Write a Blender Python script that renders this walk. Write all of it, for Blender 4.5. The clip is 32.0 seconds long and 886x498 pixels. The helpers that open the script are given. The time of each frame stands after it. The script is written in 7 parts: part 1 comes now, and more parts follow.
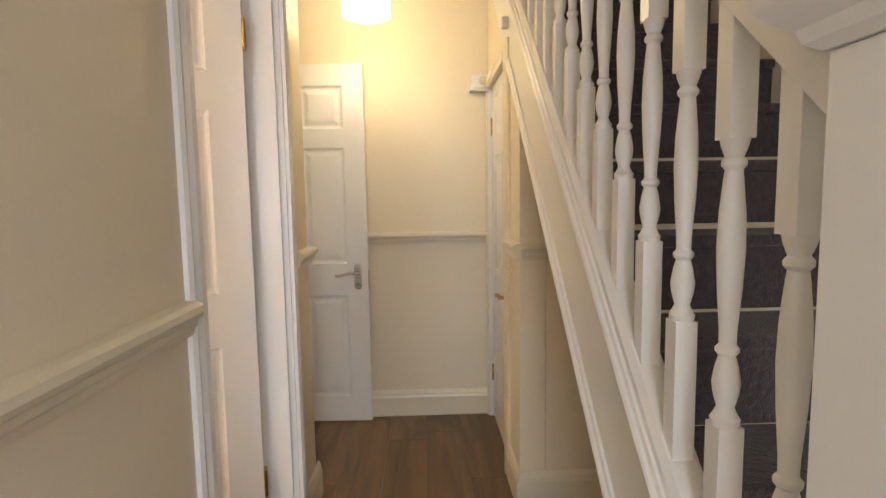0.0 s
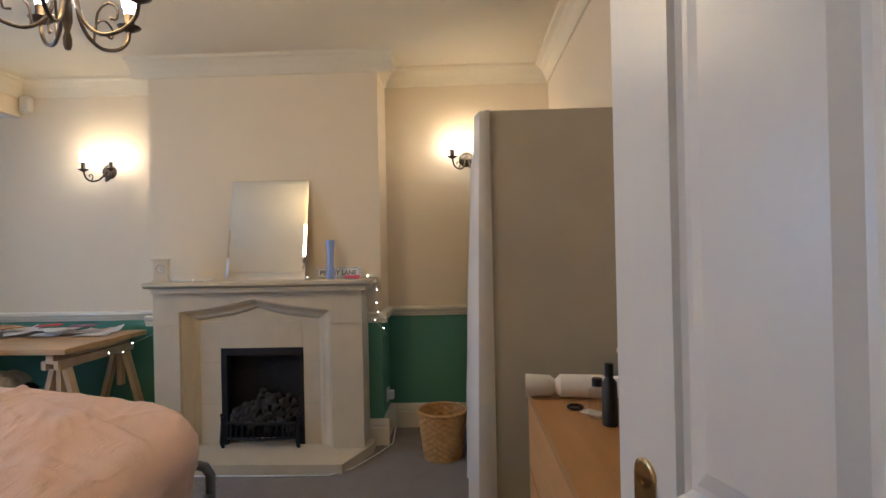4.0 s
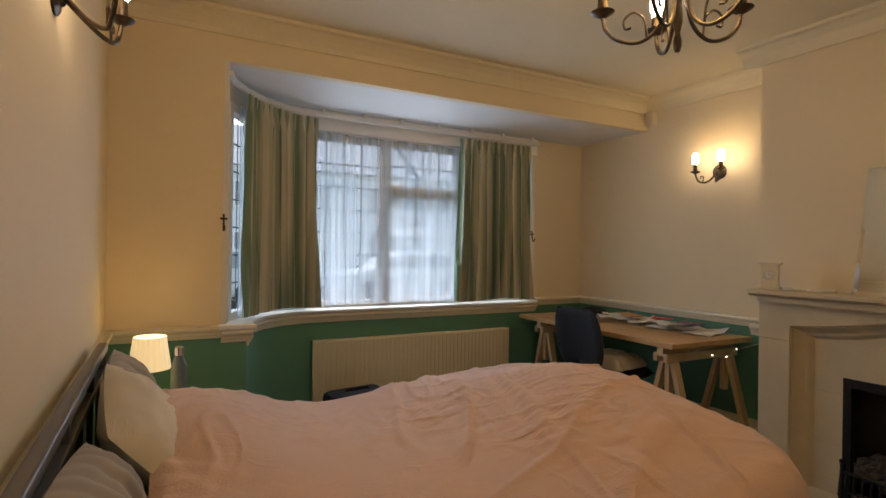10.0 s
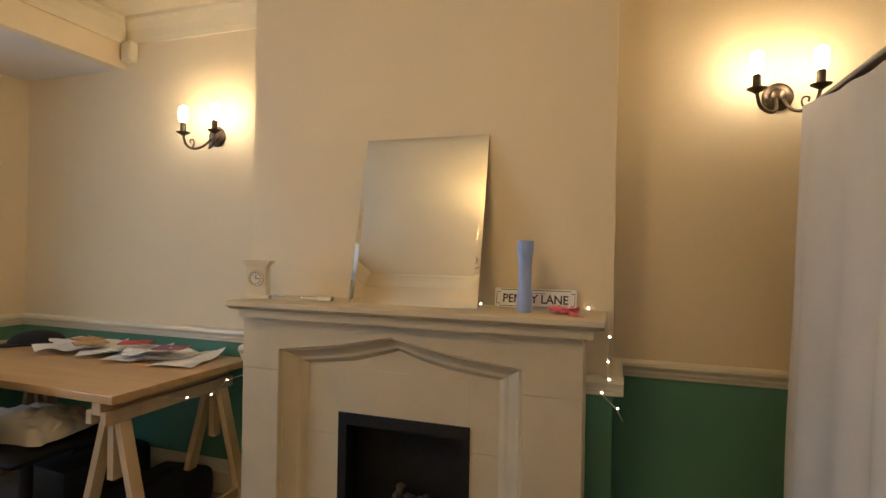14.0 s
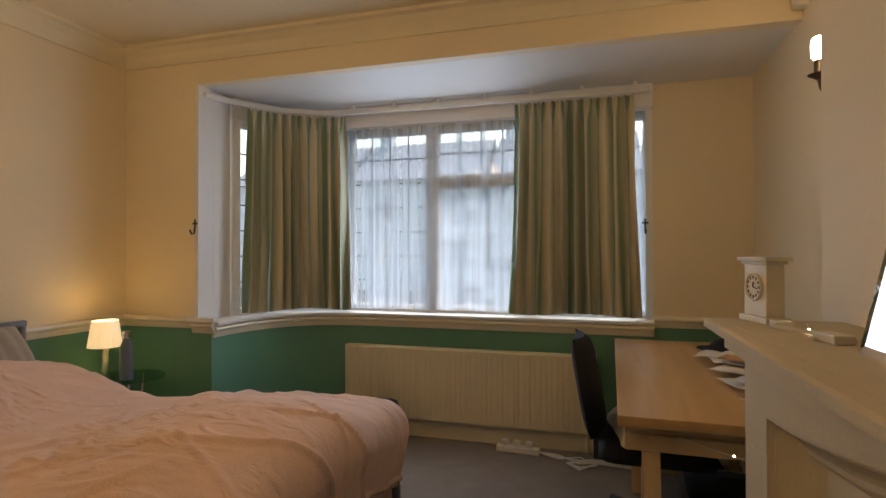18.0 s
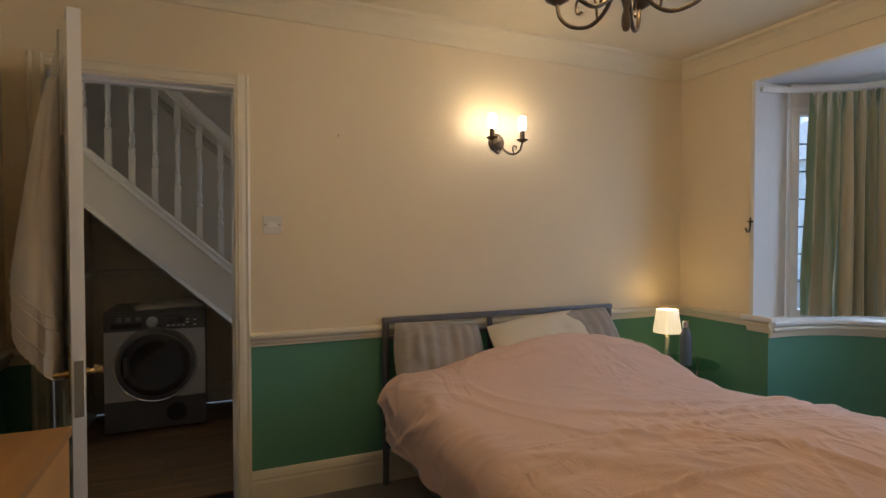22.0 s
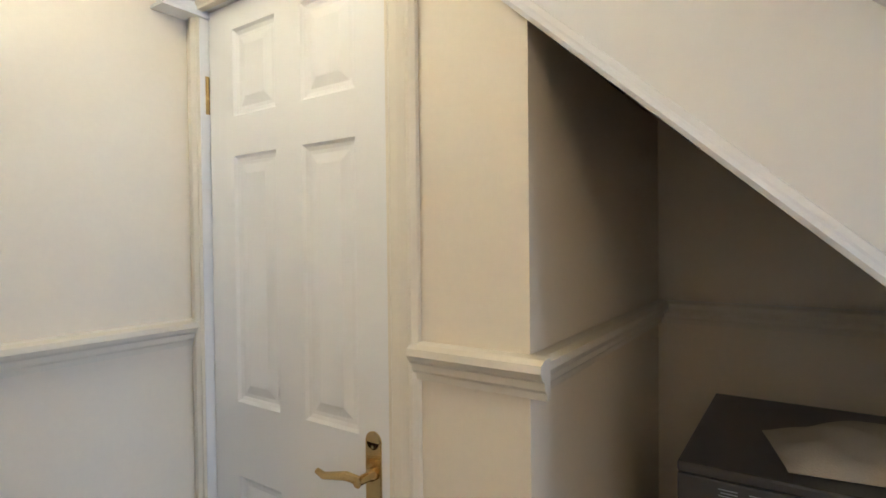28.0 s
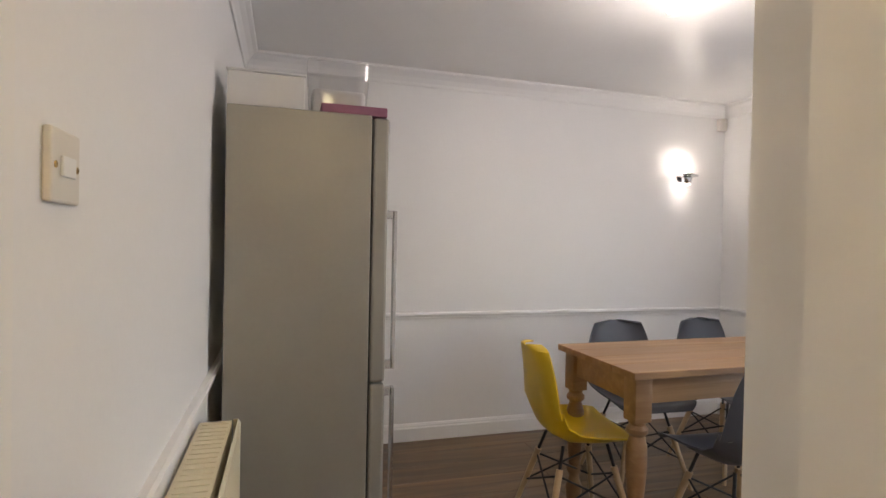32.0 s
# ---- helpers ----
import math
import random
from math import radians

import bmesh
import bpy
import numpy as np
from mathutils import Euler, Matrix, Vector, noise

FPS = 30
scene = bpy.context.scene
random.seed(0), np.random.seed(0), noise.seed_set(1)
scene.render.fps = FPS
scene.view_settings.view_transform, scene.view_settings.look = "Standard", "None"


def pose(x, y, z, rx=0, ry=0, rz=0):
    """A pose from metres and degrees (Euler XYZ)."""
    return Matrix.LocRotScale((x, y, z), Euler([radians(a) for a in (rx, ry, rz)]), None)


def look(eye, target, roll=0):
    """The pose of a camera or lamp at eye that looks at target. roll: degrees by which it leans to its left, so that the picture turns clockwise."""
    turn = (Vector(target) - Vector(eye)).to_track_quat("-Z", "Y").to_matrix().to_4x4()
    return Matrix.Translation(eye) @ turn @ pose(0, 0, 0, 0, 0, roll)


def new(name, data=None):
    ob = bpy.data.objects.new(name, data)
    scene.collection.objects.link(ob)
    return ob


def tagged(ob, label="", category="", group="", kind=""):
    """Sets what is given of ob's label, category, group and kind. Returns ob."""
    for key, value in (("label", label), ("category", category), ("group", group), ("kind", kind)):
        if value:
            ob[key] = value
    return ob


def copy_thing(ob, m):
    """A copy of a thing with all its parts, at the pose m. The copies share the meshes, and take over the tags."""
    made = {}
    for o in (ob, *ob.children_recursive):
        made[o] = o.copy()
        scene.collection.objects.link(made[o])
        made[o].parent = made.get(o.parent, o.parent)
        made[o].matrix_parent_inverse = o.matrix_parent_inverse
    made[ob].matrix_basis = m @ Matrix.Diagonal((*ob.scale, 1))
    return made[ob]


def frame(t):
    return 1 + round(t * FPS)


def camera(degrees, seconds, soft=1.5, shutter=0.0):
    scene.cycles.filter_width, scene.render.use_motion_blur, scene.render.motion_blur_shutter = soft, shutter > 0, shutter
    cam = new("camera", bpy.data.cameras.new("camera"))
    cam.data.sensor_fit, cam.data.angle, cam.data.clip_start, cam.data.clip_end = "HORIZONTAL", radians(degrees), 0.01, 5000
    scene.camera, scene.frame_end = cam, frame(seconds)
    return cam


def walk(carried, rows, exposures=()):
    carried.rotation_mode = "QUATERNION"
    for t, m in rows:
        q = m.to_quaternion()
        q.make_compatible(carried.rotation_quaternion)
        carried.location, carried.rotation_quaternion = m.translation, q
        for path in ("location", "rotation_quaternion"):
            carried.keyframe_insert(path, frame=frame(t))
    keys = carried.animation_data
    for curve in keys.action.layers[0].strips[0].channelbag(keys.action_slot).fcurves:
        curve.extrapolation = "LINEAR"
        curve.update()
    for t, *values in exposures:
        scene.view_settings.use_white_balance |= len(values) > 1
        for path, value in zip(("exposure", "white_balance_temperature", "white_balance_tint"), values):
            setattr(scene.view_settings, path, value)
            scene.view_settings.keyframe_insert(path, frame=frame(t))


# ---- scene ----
cam = camera(79.96, 32.0)

PATH = [
    (0.00, -0.1026, 0.3529, 1.2251, -2.124, -5.550, 0.877),
    (0.50, -0.1271, 0.6462, 1.2105, -1.898, -5.591, 0.818),
    (1.00, -0.1794, 0.9579, 1.1972, 0.062, -5.013, 1.007),
    (1.50, -0.2503, 1.2149, 1.1924, 7.692, -4.014, 1.153),
    (2.00, -0.3466, 1.4094, 1.1979, 21.746, -2.651, 1.149),
    (2.50, -0.4083, 1.5285, 1.2070, 38.745, -2.434, 0.998),
    (3.00, -0.4955, 1.6530, 1.1873, 57.893, -0.394, 1.717),
    (3.50, -0.6161, 1.6786, 1.1756, 76.789, 0.194, 2.182),
    (4.00, -0.7119, 1.6884, 1.2004, 91.939, 0.195, 1.193),
    (4.50, -0.7522, 1.7105, 1.2021, 103.282, 0.238, 0.394),
    (6.50, -0.7132, 1.7427, 1.2515, 126.150, -0.076, -1.521),
    (7.00, -0.7322, 1.7429, 1.2537, 129.154, -0.005, -1.453),
    (7.50, -0.7335, 1.7058, 1.2467, 131.487, 0.124, -1.505),
    (8.00, -0.7733, 1.6717, 1.2470, 135.060, 0.032, -1.248),
    (8.50, -0.8082, 1.6272, 1.2524, 139.815, -0.050, -1.068),
    (9.00, -0.8384, 1.6236, 1.2594, 145.684, -0.197, -0.827),
    (9.50, -0.8766, 1.6074, 1.2434, 150.582, -0.062, -0.864),
    (10.00, -0.9221, 1.5755, 1.2346, 151.944, 0.053, -0.842),
    (10.50, -1.0063, 1.5318, 1.2320, 151.971, -0.091, -0.830),
    (11.00, -1.0892, 1.5012, 1.2339, 150.765, -0.009, -0.879),
    (11.50, -1.1837, 1.4555, 1.2417, 146.304, 0.050, -0.980),
    (12.00, -1.3248, 1.4026, 1.2498, 138.913, 0.192, -1.152),
    (12.50, -1.4943, 1.3485, 1.2655, 129.667, 0.002, -0.976),
    (13.00, -1.6615, 1.2785, 1.2671, 118.918, -0.041, -0.825),
    (13.50, -1.8427, 1.2045, 1.2583, 108.026, 0.061, -1.027),
    (15.50, -3.0593, 1.1746, 1.2146, 114.695, 1.431, 0.795),
    (16.00, -3.1982, 1.1559, 1.2161, 130.026, 1.188, 0.596),
    (16.50, -3.2770, 1.1449, 1.2169, 148.084, 0.661, 0.831),
    (17.00, -3.3033, 1.1540, 1.2139, 166.001, 0.684, 0.660),
    (17.50, -3.3680, 1.1473, 1.2119, 182.469, 0.517, 0.530),
    (18.00, -3.4695, 1.2096, 1.1983, 196.032, 0.506, 0.094),
    (18.50, -3.4854, 1.2607, 1.2056, 205.256, 0.403, -0.251),
    (19.00, -3.4586, 1.3026, 1.2192, 212.451, 0.192, -0.489),
    (19.50, -3.4408, 1.3611, 1.2349, 218.906, -0.102, -0.663),
    (20.00, -3.4251, 1.4005, 1.2489, 224.704, -0.439, -0.633),
    (20.50, -3.4170, 1.4352, 1.2669, 230.161, -0.780, -0.494),
    (21.00, -3.4025, 1.4743, 1.2726, 235.573, -0.884, -0.357),
    (21.50, -3.3714, 1.5125, 1.2776, 241.116, -1.084, -0.102),
    (22.00, -3.3549, 1.5172, 1.2833, 246.761, -1.235, -0.001),
    (22.50, -3.3179, 1.5069, 1.2879, 251.382, -1.460, 0.117),
    (23.00, -3.2667, 1.4703, 1.2885, 255.493, -1.419, 0.289),
    (23.50, -3.1916, 1.4459, 1.2858, 259.506, -1.330, 0.416),
    (24.00, -3.0474, 1.4078, 1.2713, 263.230, -1.344, 0.471),
    (24.50, -2.7869, 1.3855, 1.2600, 265.185, -1.531, 0.604),
    (26.50, -1.3137, 1.4600, 1.2124, 283.883, 0.167, 1.086),
    (27.00, -0.9986, 1.6367, 1.2270, 288.614, 0.464, 1.098),
    (27.50, -0.7107, 1.7855, 1.2180, 295.224, 0.355, 0.798),
    (28.00, -0.4950, 1.9804, 1.2300, 304.500, -0.950, 0.626),
    (28.30, -0.4201, 2.1169, 1.2223, 313.803, -0.625, -0.001),
    (28.50, -0.4000, 2.1940, 1.2260, 320.694, -0.584, -0.143),
    (28.60, -0.3942, 2.2272, 1.2277, 324.570, -0.449, -0.115),
    (29.00, -0.3755, 2.3218, 1.2365, 342.485, -0.926, -0.061),
    (29.30, -0.3937, 2.4045, 1.2307, 355.534, -0.827, 0.073),
    (29.60, -0.4034, 2.4603, 1.2207, 369.559, -0.571, 0.239),
    (30.00, -0.4358, 2.5203, 1.1951, 390.596, -0.455, 0.754),
    (30.40, -0.5105, 2.5770, 1.2042, 407.758, -0.308, 0.715),
    (30.50, -0.5207, 2.5874, 1.2063, 411.346, -0.326, 0.536),
    (31.00, -0.5376, 2.6175, 1.2157, 423.934, -0.092, -0.136),
    (31.20, -0.5590, 2.6287, 1.2206, 427.344, -0.131, -0.226),
    (31.50, -0.6161, 2.6457, 1.2303, 430.420, -0.024, -0.649),
    (32.00, -0.7383, 2.6746, 1.2482, 433.319, -0.751, -1.160),
]
EXPOSURES = [
    (0, 3.28, 7000, 14), (1, 3.36, 5700, 15), (2, 3.10, 5800, 15), (3, 2.50, 6300, 9), (4, 2.10, 5050, 13), (4.5, 2.00, 5100, 13), (7, 1.62, 6300, 10), (8, 1.52, 6600, 11),
    (9, 1.40, 6700, 14), (10, 1.30, 6900, 14), (12, 1.40, 6700, 14), (13, 1.62, 6700, 11), (15.5, 2.50, 5400, 13), (16, 2.55, 5300, 14), (17, 1.66, 5000, 15), (18, 1.33, 7200, 16),
    (19, 1.27, 7000, 15), (20, 1.16, 6900, 17), (21, 1.24, 7000, 15), (22, 1.48, 5700, 12), (23, 1.68, 5500, 17), (24, 1.76, 4700, 14), (24.5, 1.76, 4700, 14), (25.5, 2.60, 5000, 14),
    (27, 3.28, 5300, 12), (28, 3.42, 5200, 12), (29, 3.42, 5300, 19), (30, 3.54, 5050, 23), (31, 3.42, 6800, 16), (32, 3.28, 6900, 18),
]
walk(cam, [(t, pose(x, y, z, 90 + p, r, w)) for t, x, y, z, w, p, r in PATH], EXPOSURES)

# ---- world and large lights ----
world = bpy.data.worlds.new("overcast_sky")
scene.world = world
world.use_nodes = True
wn = world.node_tree
sky = wn.nodes.new("ShaderNodeTexSky")
sky.sky_type = "NISHITA"
sky.sun_disc = False
sky.sun_elevation = radians(57.6)
sky.sun_rotation = radians(203.2)
sky.air_density = 1.8
sky.dust_density = 2.0
wn.links.new(sky.outputs[0], wn.nodes["Background"].inputs[0])
wn.nodes["Background"].inputs[1].default_value = 0.15


def lamp(name, kind, m, power, colour, size=0.05, **kw):
    d = bpy.data.lights.new(name, kind)
    d.energy, d.color = power, colour
    if kind == "AREA":
        d.shape, d.size, d.size_y = "RECTANGLE", size, kw.get("size_y", size)
    elif kind == "SUN":
        d.angle = radians(size)
    else:
        d.shadow_soft_size = size
    ob = new(name, d)
    ob.matrix_world = m
    return ob


lamp("overcast_sun", "SUN", look((-3, -7, 12), (0, 0, 0)), 1.5, (0.90, 0.95, 1.0), 40)
WARM = (1.0, 0.635, 0.21)
# overcast daylight in the opening of the bay window
lamp("bay_daylight", "AREA", look((-2.45, -2.112, 1.38), (-2.45, 0.0, 1.38)), 4.3, (0.60, 0.77, 1.0), 1.05, size_y=1.15)
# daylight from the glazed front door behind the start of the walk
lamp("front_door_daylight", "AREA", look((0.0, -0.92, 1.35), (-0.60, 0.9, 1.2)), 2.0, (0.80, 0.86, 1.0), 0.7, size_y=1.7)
# daylight from the garden side of the kitchen
lamp("kitchen_daylight", "AREA", look((-1.95, 5.86, 1.1), (-2.4, 2.5, 0.9)), 1.05, (0.76, 0.85, 1.0), 0.6, size_y=1.7)


# ---- materials ----
def mat(name, base, rough=0.6, metal=0.0, vary=0.06, scale=6.0, bump=0.02, fine=60.0, spec=0.5, coat=0.0, sheen=0.0, stretch=(1, 1, 1)):
    m = bpy.data.materials.new(name)
    m.use_nodes = True
    nt = m.node_tree
    b = nt.nodes["Principled BSDF"]
    b.inputs["Roughness"].default_value = rough
    b.inputs["Metallic"].default_value = metal
    b.inputs["Specular IOR Level"].default_value = spec
    b.inputs["Coat Weight"].default_value = coat
    b.inputs["Sheen Weight"].default_value = sheen
    co = nt.nodes.new("ShaderNodeTexCoord")
    mp = nt.nodes.new("ShaderNodeMapping")
    mp.inputs["Scale"].default_value = stretch
    nt.links.new(co.outputs["Object"], mp.inputs[0])
    n1 = nt.nodes.new("ShaderNodeTexNoise")
    n1.inputs["Scale"].default_value = scale
    n1.inputs["Detail"].default_value = 4
    n2 = nt.nodes.new("ShaderNodeTexNoise")
    n2.inputs["Scale"].default_value = fine
    n2.inputs["Detail"].default_value = 3
    nt.links.new(mp.outputs[0], n1.inputs[0])
    nt.links.new(mp.outputs[0], n2.inputs[0])
    r = nt.nodes.new("ShaderNodeValToRGB")
    r.color_ramp.elements[0].position, r.color_ramp.elements[1].position = 0.3, 0.7
    r.color_ramp.elements[0].color = (*[max(0, c * (1 - vary)) for c in base], 1)
    r.color_ramp.elements[1].color = (*[min(1, c * (1 + vary)) for c in base], 1)
    add = nt.nodes.new("ShaderNodeMath")
    add.operation = "MULTIPLY_ADD"
    add.inputs[1].default_value, add.inputs[2].default_value = 0.35, 0.0
    mix = nt.nodes.new("ShaderNodeMath")
    mix.operation = "MULTIPLY_ADD"
    mix.inputs[1].default_value = 0.65
    nt.links.new(n2.outputs[0], add.inputs[0])
    nt.links.new(n1.outputs[0], mix.inputs[0])
    nt.links.new(add.outputs[0], mix.inputs[2])
    nt.links.new(mix.outputs[0], r.inputs[0])
    nt.links.new(r.outputs[0], b.inputs["Base Color"])
    rr = nt.nodes.new("ShaderNodeMapRange")
    rr.inputs[3].default_value, rr.inputs[4].default_value = max(0.02, rough - min(0.08, vary)), min(1, rough + min(0.08, vary))
    nt.links.new(n1.outputs[0], rr.inputs[0])
    nt.links.new(rr.outputs[0], b.inputs["Roughness"])
    if bump:
        bp = nt.nodes.new("ShaderNodeBump")
        bp.inputs["Strength"].default_value = bump * 5
        bp.inputs["Distance"].default_value = 0.01
        nt.links.new(mix.outputs[0], bp.inputs["Height"])
        nt.links.new(bp.outputs[0], b.inputs["Normal"])
    return m


def glow(name, colour, strength):
    m = bpy.data.materials.new(name)
    m.use_nodes = True
    b = m.node_tree.nodes["Principled BSDF"]
    b.inputs["Base Color"].default_value = (0.9, 0.88, 0.8, 1)
    b.inputs["Emission Color"].default_value = (*colour, 1)
    b.inputs["Emission Strength"].default_value = strength
    return m


def two_tone(name, low, high, level):
    """Wall paint in two colours that meet under the dado rail."""
    m = mat(name, high, 0.62, vary=0.03, scale=1.5, bump=0.015, fine=90)
    nt = m.node_tree
    b = nt.nodes["Principled BSDF"]
    src = b.inputs["Base Color"].links[0].from_socket
    g = nt.nodes.new("ShaderNodeNewGeometry")
    s = nt.nodes.new("ShaderNodeSeparateXYZ")
    lt = nt.nodes.new("ShaderNodeMath")
    lt.operation = "LESS_THAN"
    lt.inputs[1].default_value = level
    nt.links.new(g.outputs["Position"], s.inputs[0])
    nt.links.new(s.outputs[2], lt.inputs[0])
    n = nt.nodes.new("ShaderNodeTexNoise")
    n.inputs["Scale"].default_value = 3
    r = nt.nodes.new("ShaderNodeValToRGB")
    r.color_ramp.elements[0].color = (*[c * 0.93 for c in low], 1)
    r.color_ramp.elements[1].color = (*[c * 1.07 for c in low], 1)
    nt.links.new(n.outputs[0], r.inputs[0])
    mx = nt.nodes.new("ShaderNodeMix")
    mx.data_type = "RGBA"
    nt.links.new(lt.outputs[0], mx.inputs[0])
    nt.links.new(src, mx.inputs[6])
    nt.links.new(r.outputs[0], mx.inputs[7])
    nt.links.new(mx.outputs[2], b.inputs["Base Color"])
    return m


def wood(name, dark, light, rough=0.45, scale=2.0, axis=0, rings=9.0, bump=0.01):
    """Grain that runs along one axis of the object."""
    m = mat(name, light, rough, vary=0.05, scale=3, bump=0, fine=40)
    nt = m.node_tree
    b = nt.nodes["Principled BSDF"]
    co = nt.nodes.new("ShaderNodeTexCoord")
    oi = nt.nodes.new("ShaderNodeObjectInfo")
    sh = nt.nodes.new("ShaderNodeVectorMath")
    sh.operation = "MULTIPLY_ADD"
    sh.inputs[1].default_value = (7, 7, 7)
    cb = nt.nodes.new("ShaderNodeCombineXYZ")
    for i in range(3):
        nt.links.new(oi.outputs["Random"], cb.inputs[i])
    nt.links.new(cb.outputs[0], sh.inputs[0])
    nt.links.new(co.outputs["Object"], sh.inputs[2])
    mp = nt.nodes.new("ShaderNodeMapping")
    st = [1.0, 1.0, 1.0]
    st[axis] = 0.08
    mp.inputs["Scale"].default_value = [v * scale * 6 for v in st]
    nt.links.new(sh.outputs[0], mp.inputs[0])
    n = nt.nodes.new("ShaderNodeTexNoise")
    n.inputs["Scale"].default_value = 1.6
    n.inputs["Detail"].default_value = 6
    n.inputs["Distortion"].default_value = 0.6
    nt.links.new(mp.outputs[0], n.inputs[0])
    w = nt.nodes.new("ShaderNodeMath")
    w.operation = "MULTIPLY"
    w.inputs[1].default_value = rings
    s = nt.nodes.new("ShaderNodeMath")
    s.operation = "SINE"
    nt.links.new(n.outputs[0], w.inputs[0])
    nt.links.new(w.outputs[0], s.inputs[0])
    h = nt.nodes.new("ShaderNodeMath")
    h.operation = "MULTIPLY_ADD"
    h.inputs[1].default_value, h.inputs[2].default_value = 0.35, 0.5
    nt.links.new(s.outputs[0], h.inputs[0])
    r = nt.nodes.new("ShaderNodeValToRGB")
    r.color_ramp.elements[0].color = (*dark, 1)
    r.color_ramp.elements[1].color = (*light, 1)
    nt.links.new(h.outputs[0], r.inputs[0])
    hv = nt.nodes.new("ShaderNodeHueSaturation")
    v = nt.nodes.new("ShaderNodeMapRange")
    v.inputs[3].default_value, v.inputs[4].default_value = 0.82, 1.15
    nt.links.new(oi.outputs["Random"], v.inputs[0])
    nt.links.new(v.outputs[0], hv.inputs["Value"])
    nt.links.new(r.outputs[0], hv.inputs["Color"])
    nt.links.new(hv.outputs[0], b.inputs["Base Color"])
    bp = nt.nodes.new("ShaderNodeBump")
    bp.inputs["Strength"].default_value = 0.15
    bp.inputs["Distance"].default_value = bump
    nt.links.new(h.outputs[0], bp.inputs["Height"])
    nt.links.new(bp.outputs[0], b.inputs["Normal"])
    return m


def striped(name, bands, rough=0.85):
    """Woven stripes across the first UV axis, one band a colour."""
    m = mat(name, bands[0], rough, vary=0.05, scale=8, bump=0.03, fine=250, sheen=0.2)
    nt = m.node_tree
    b = nt.nodes["Principled BSDF"]
    co = nt.nodes.new("ShaderNodeTexCoord")
    s = nt.nodes.new("ShaderNodeSeparateXYZ")
    nt.links.new(co.outputs["UV"], s.inputs[0])
    f = nt.nodes.new("ShaderNodeMath")
    f.operation = "FRACT"
    nt.links.new(s.outputs[0], f.inputs[0])
    r = nt.nodes.new("ShaderNodeValToRGB")
    r.color_ramp.interpolation = "LINEAR"
    e = r.color_ramp.elements
    e[0].position, e[0].color = 0, (*bands[0], 1)
    e[1].position, e[1].color = 1.0 / len(bands), (*bands[1], 1)
    for i, c in enumerate(bands[2:], 2):
        q = e.new(i / len(bands))
        q.color = (*c, 1)
    nt.links.new(f.outputs[0], r.inputs[0])
    nt.links.new(r.outputs[0], b.inputs["Base Color"])
    return m


def clear(name, colour, rough=0.02, alpha=0.12, ior=1.45):
    """Thin clear glass or plastic: a mix of see-through and gloss."""
    m = bpy.data.materials.new(name)
    m.use_nodes = True
    nt = m.node_tree
    out = nt.nodes["Material Output"]
    g = nt.nodes.new("ShaderNodeBsdfGlossy")
    g.inputs["Roughness"].default_value = rough
    t = nt.nodes.new("ShaderNodeBsdfTransparent")
    t.inputs[0].default_value = (*colour, 1)
    mx = nt.nodes.new("ShaderNodeMixShader")
    mx.inputs[0].default_value = alpha
    nt.links.new(t.outputs[0], mx.inputs[1])
    nt.links.new(g.outputs[0], mx.inputs[2])
    nt.links.new(mx.outputs[0], out.inputs[0])
    return m


CREAM_WALL = (0.76, 0.645, 0.46)
GREEN = (0.105, 0.275, 0.185)
M_bed_wall = two_tone("bedroom_paint", GREEN, CREAM_WALL, 0.79)
M_hall_wall = mat("hall_cream_paint", (0.78, 0.69, 0.54), 0.5, vary=0.03, scale=1.5, bump=0.015, fine=90)
M_kit_wall = mat("kitchen_white_paint", (0.80, 0.79, 0.78), 0.5, vary=0.02, scale=1.5, bump=0.012, fine=90)
M_ceiling = mat("ceiling_paint", (0.73, 0.65, 0.48), 0.8, vary=0.03, scale=3, bump=0.05, fine=35)
M_kit_ceiling = mat("kitchen_ceiling_paint", (0.8, 0.79, 0.78), 0.35, vary=0.02, scale=3, bump=0.02, fine=35)
M_bay_white = mat("bay_white_paint", (0.74, 0.72, 0.70), 0.5, vary=0.03, scale=3, bump=0.01)
M_trim = mat("cream_gloss_paint", (0.74, 0.67, 0.53), 0.3, vary=0.03, scale=5, bump=0.006, fine=120)
M_white = mat("white_gloss_paint", (0.80, 0.78, 0.75), 0.32, vary=0.012, scale=2.5, bump=0.006, fine=120)
M_upvc = mat("white_plastic_frame", (0.82, 0.82, 0.83), 0.3, vary=0.02, scale=6, bump=0.0)
M_carpet = mat("grey_brown_carpet", (0.20, 0.165, 0.145), 0.95, vary=0.22, scale=9, bump=0.25, fine=420, sheen=0.3)
M_stair_carpet = mat("dark_flecked_stair_carpet", (0.065, 0.048, 0.048), 0.95, vary=0.5, scale=60, bump=0.25, fine=300, sheen=0.3)
M_floor = wood("walnut_laminate", (0.095, 0.054, 0.024), (0.245, 0.146, 0.066), 0.35, 1.5, 1, 7)
M_pine = wood("waxed_pine", (0.25, 0.13, 0.055), (0.46, 0.28, 0.135), 0.4, 2.0, 1, 8)
M_beech = wood("pale_beech", (0.46, 0.31, 0.17), (0.58, 0.42, 0.25), 0.45, 1.6, 1, 6)
M_trestle = wood("raw_pine", (0.52, 0.35, 0.19), (0.66, 0.48, 0.29), 0.55, 1.6, 2, 6)
M_desk = wood("varnished_beech", (0.44, 0.26, 0.11), (0.58, 0.37, 0.18), 0.34, 1.5, 1, 6)
M_oak = wood("oak_veneer", (0.45, 0.225, 0.075), (0.57, 0.32, 0.12), 0.4, 1.5, 0, 6)
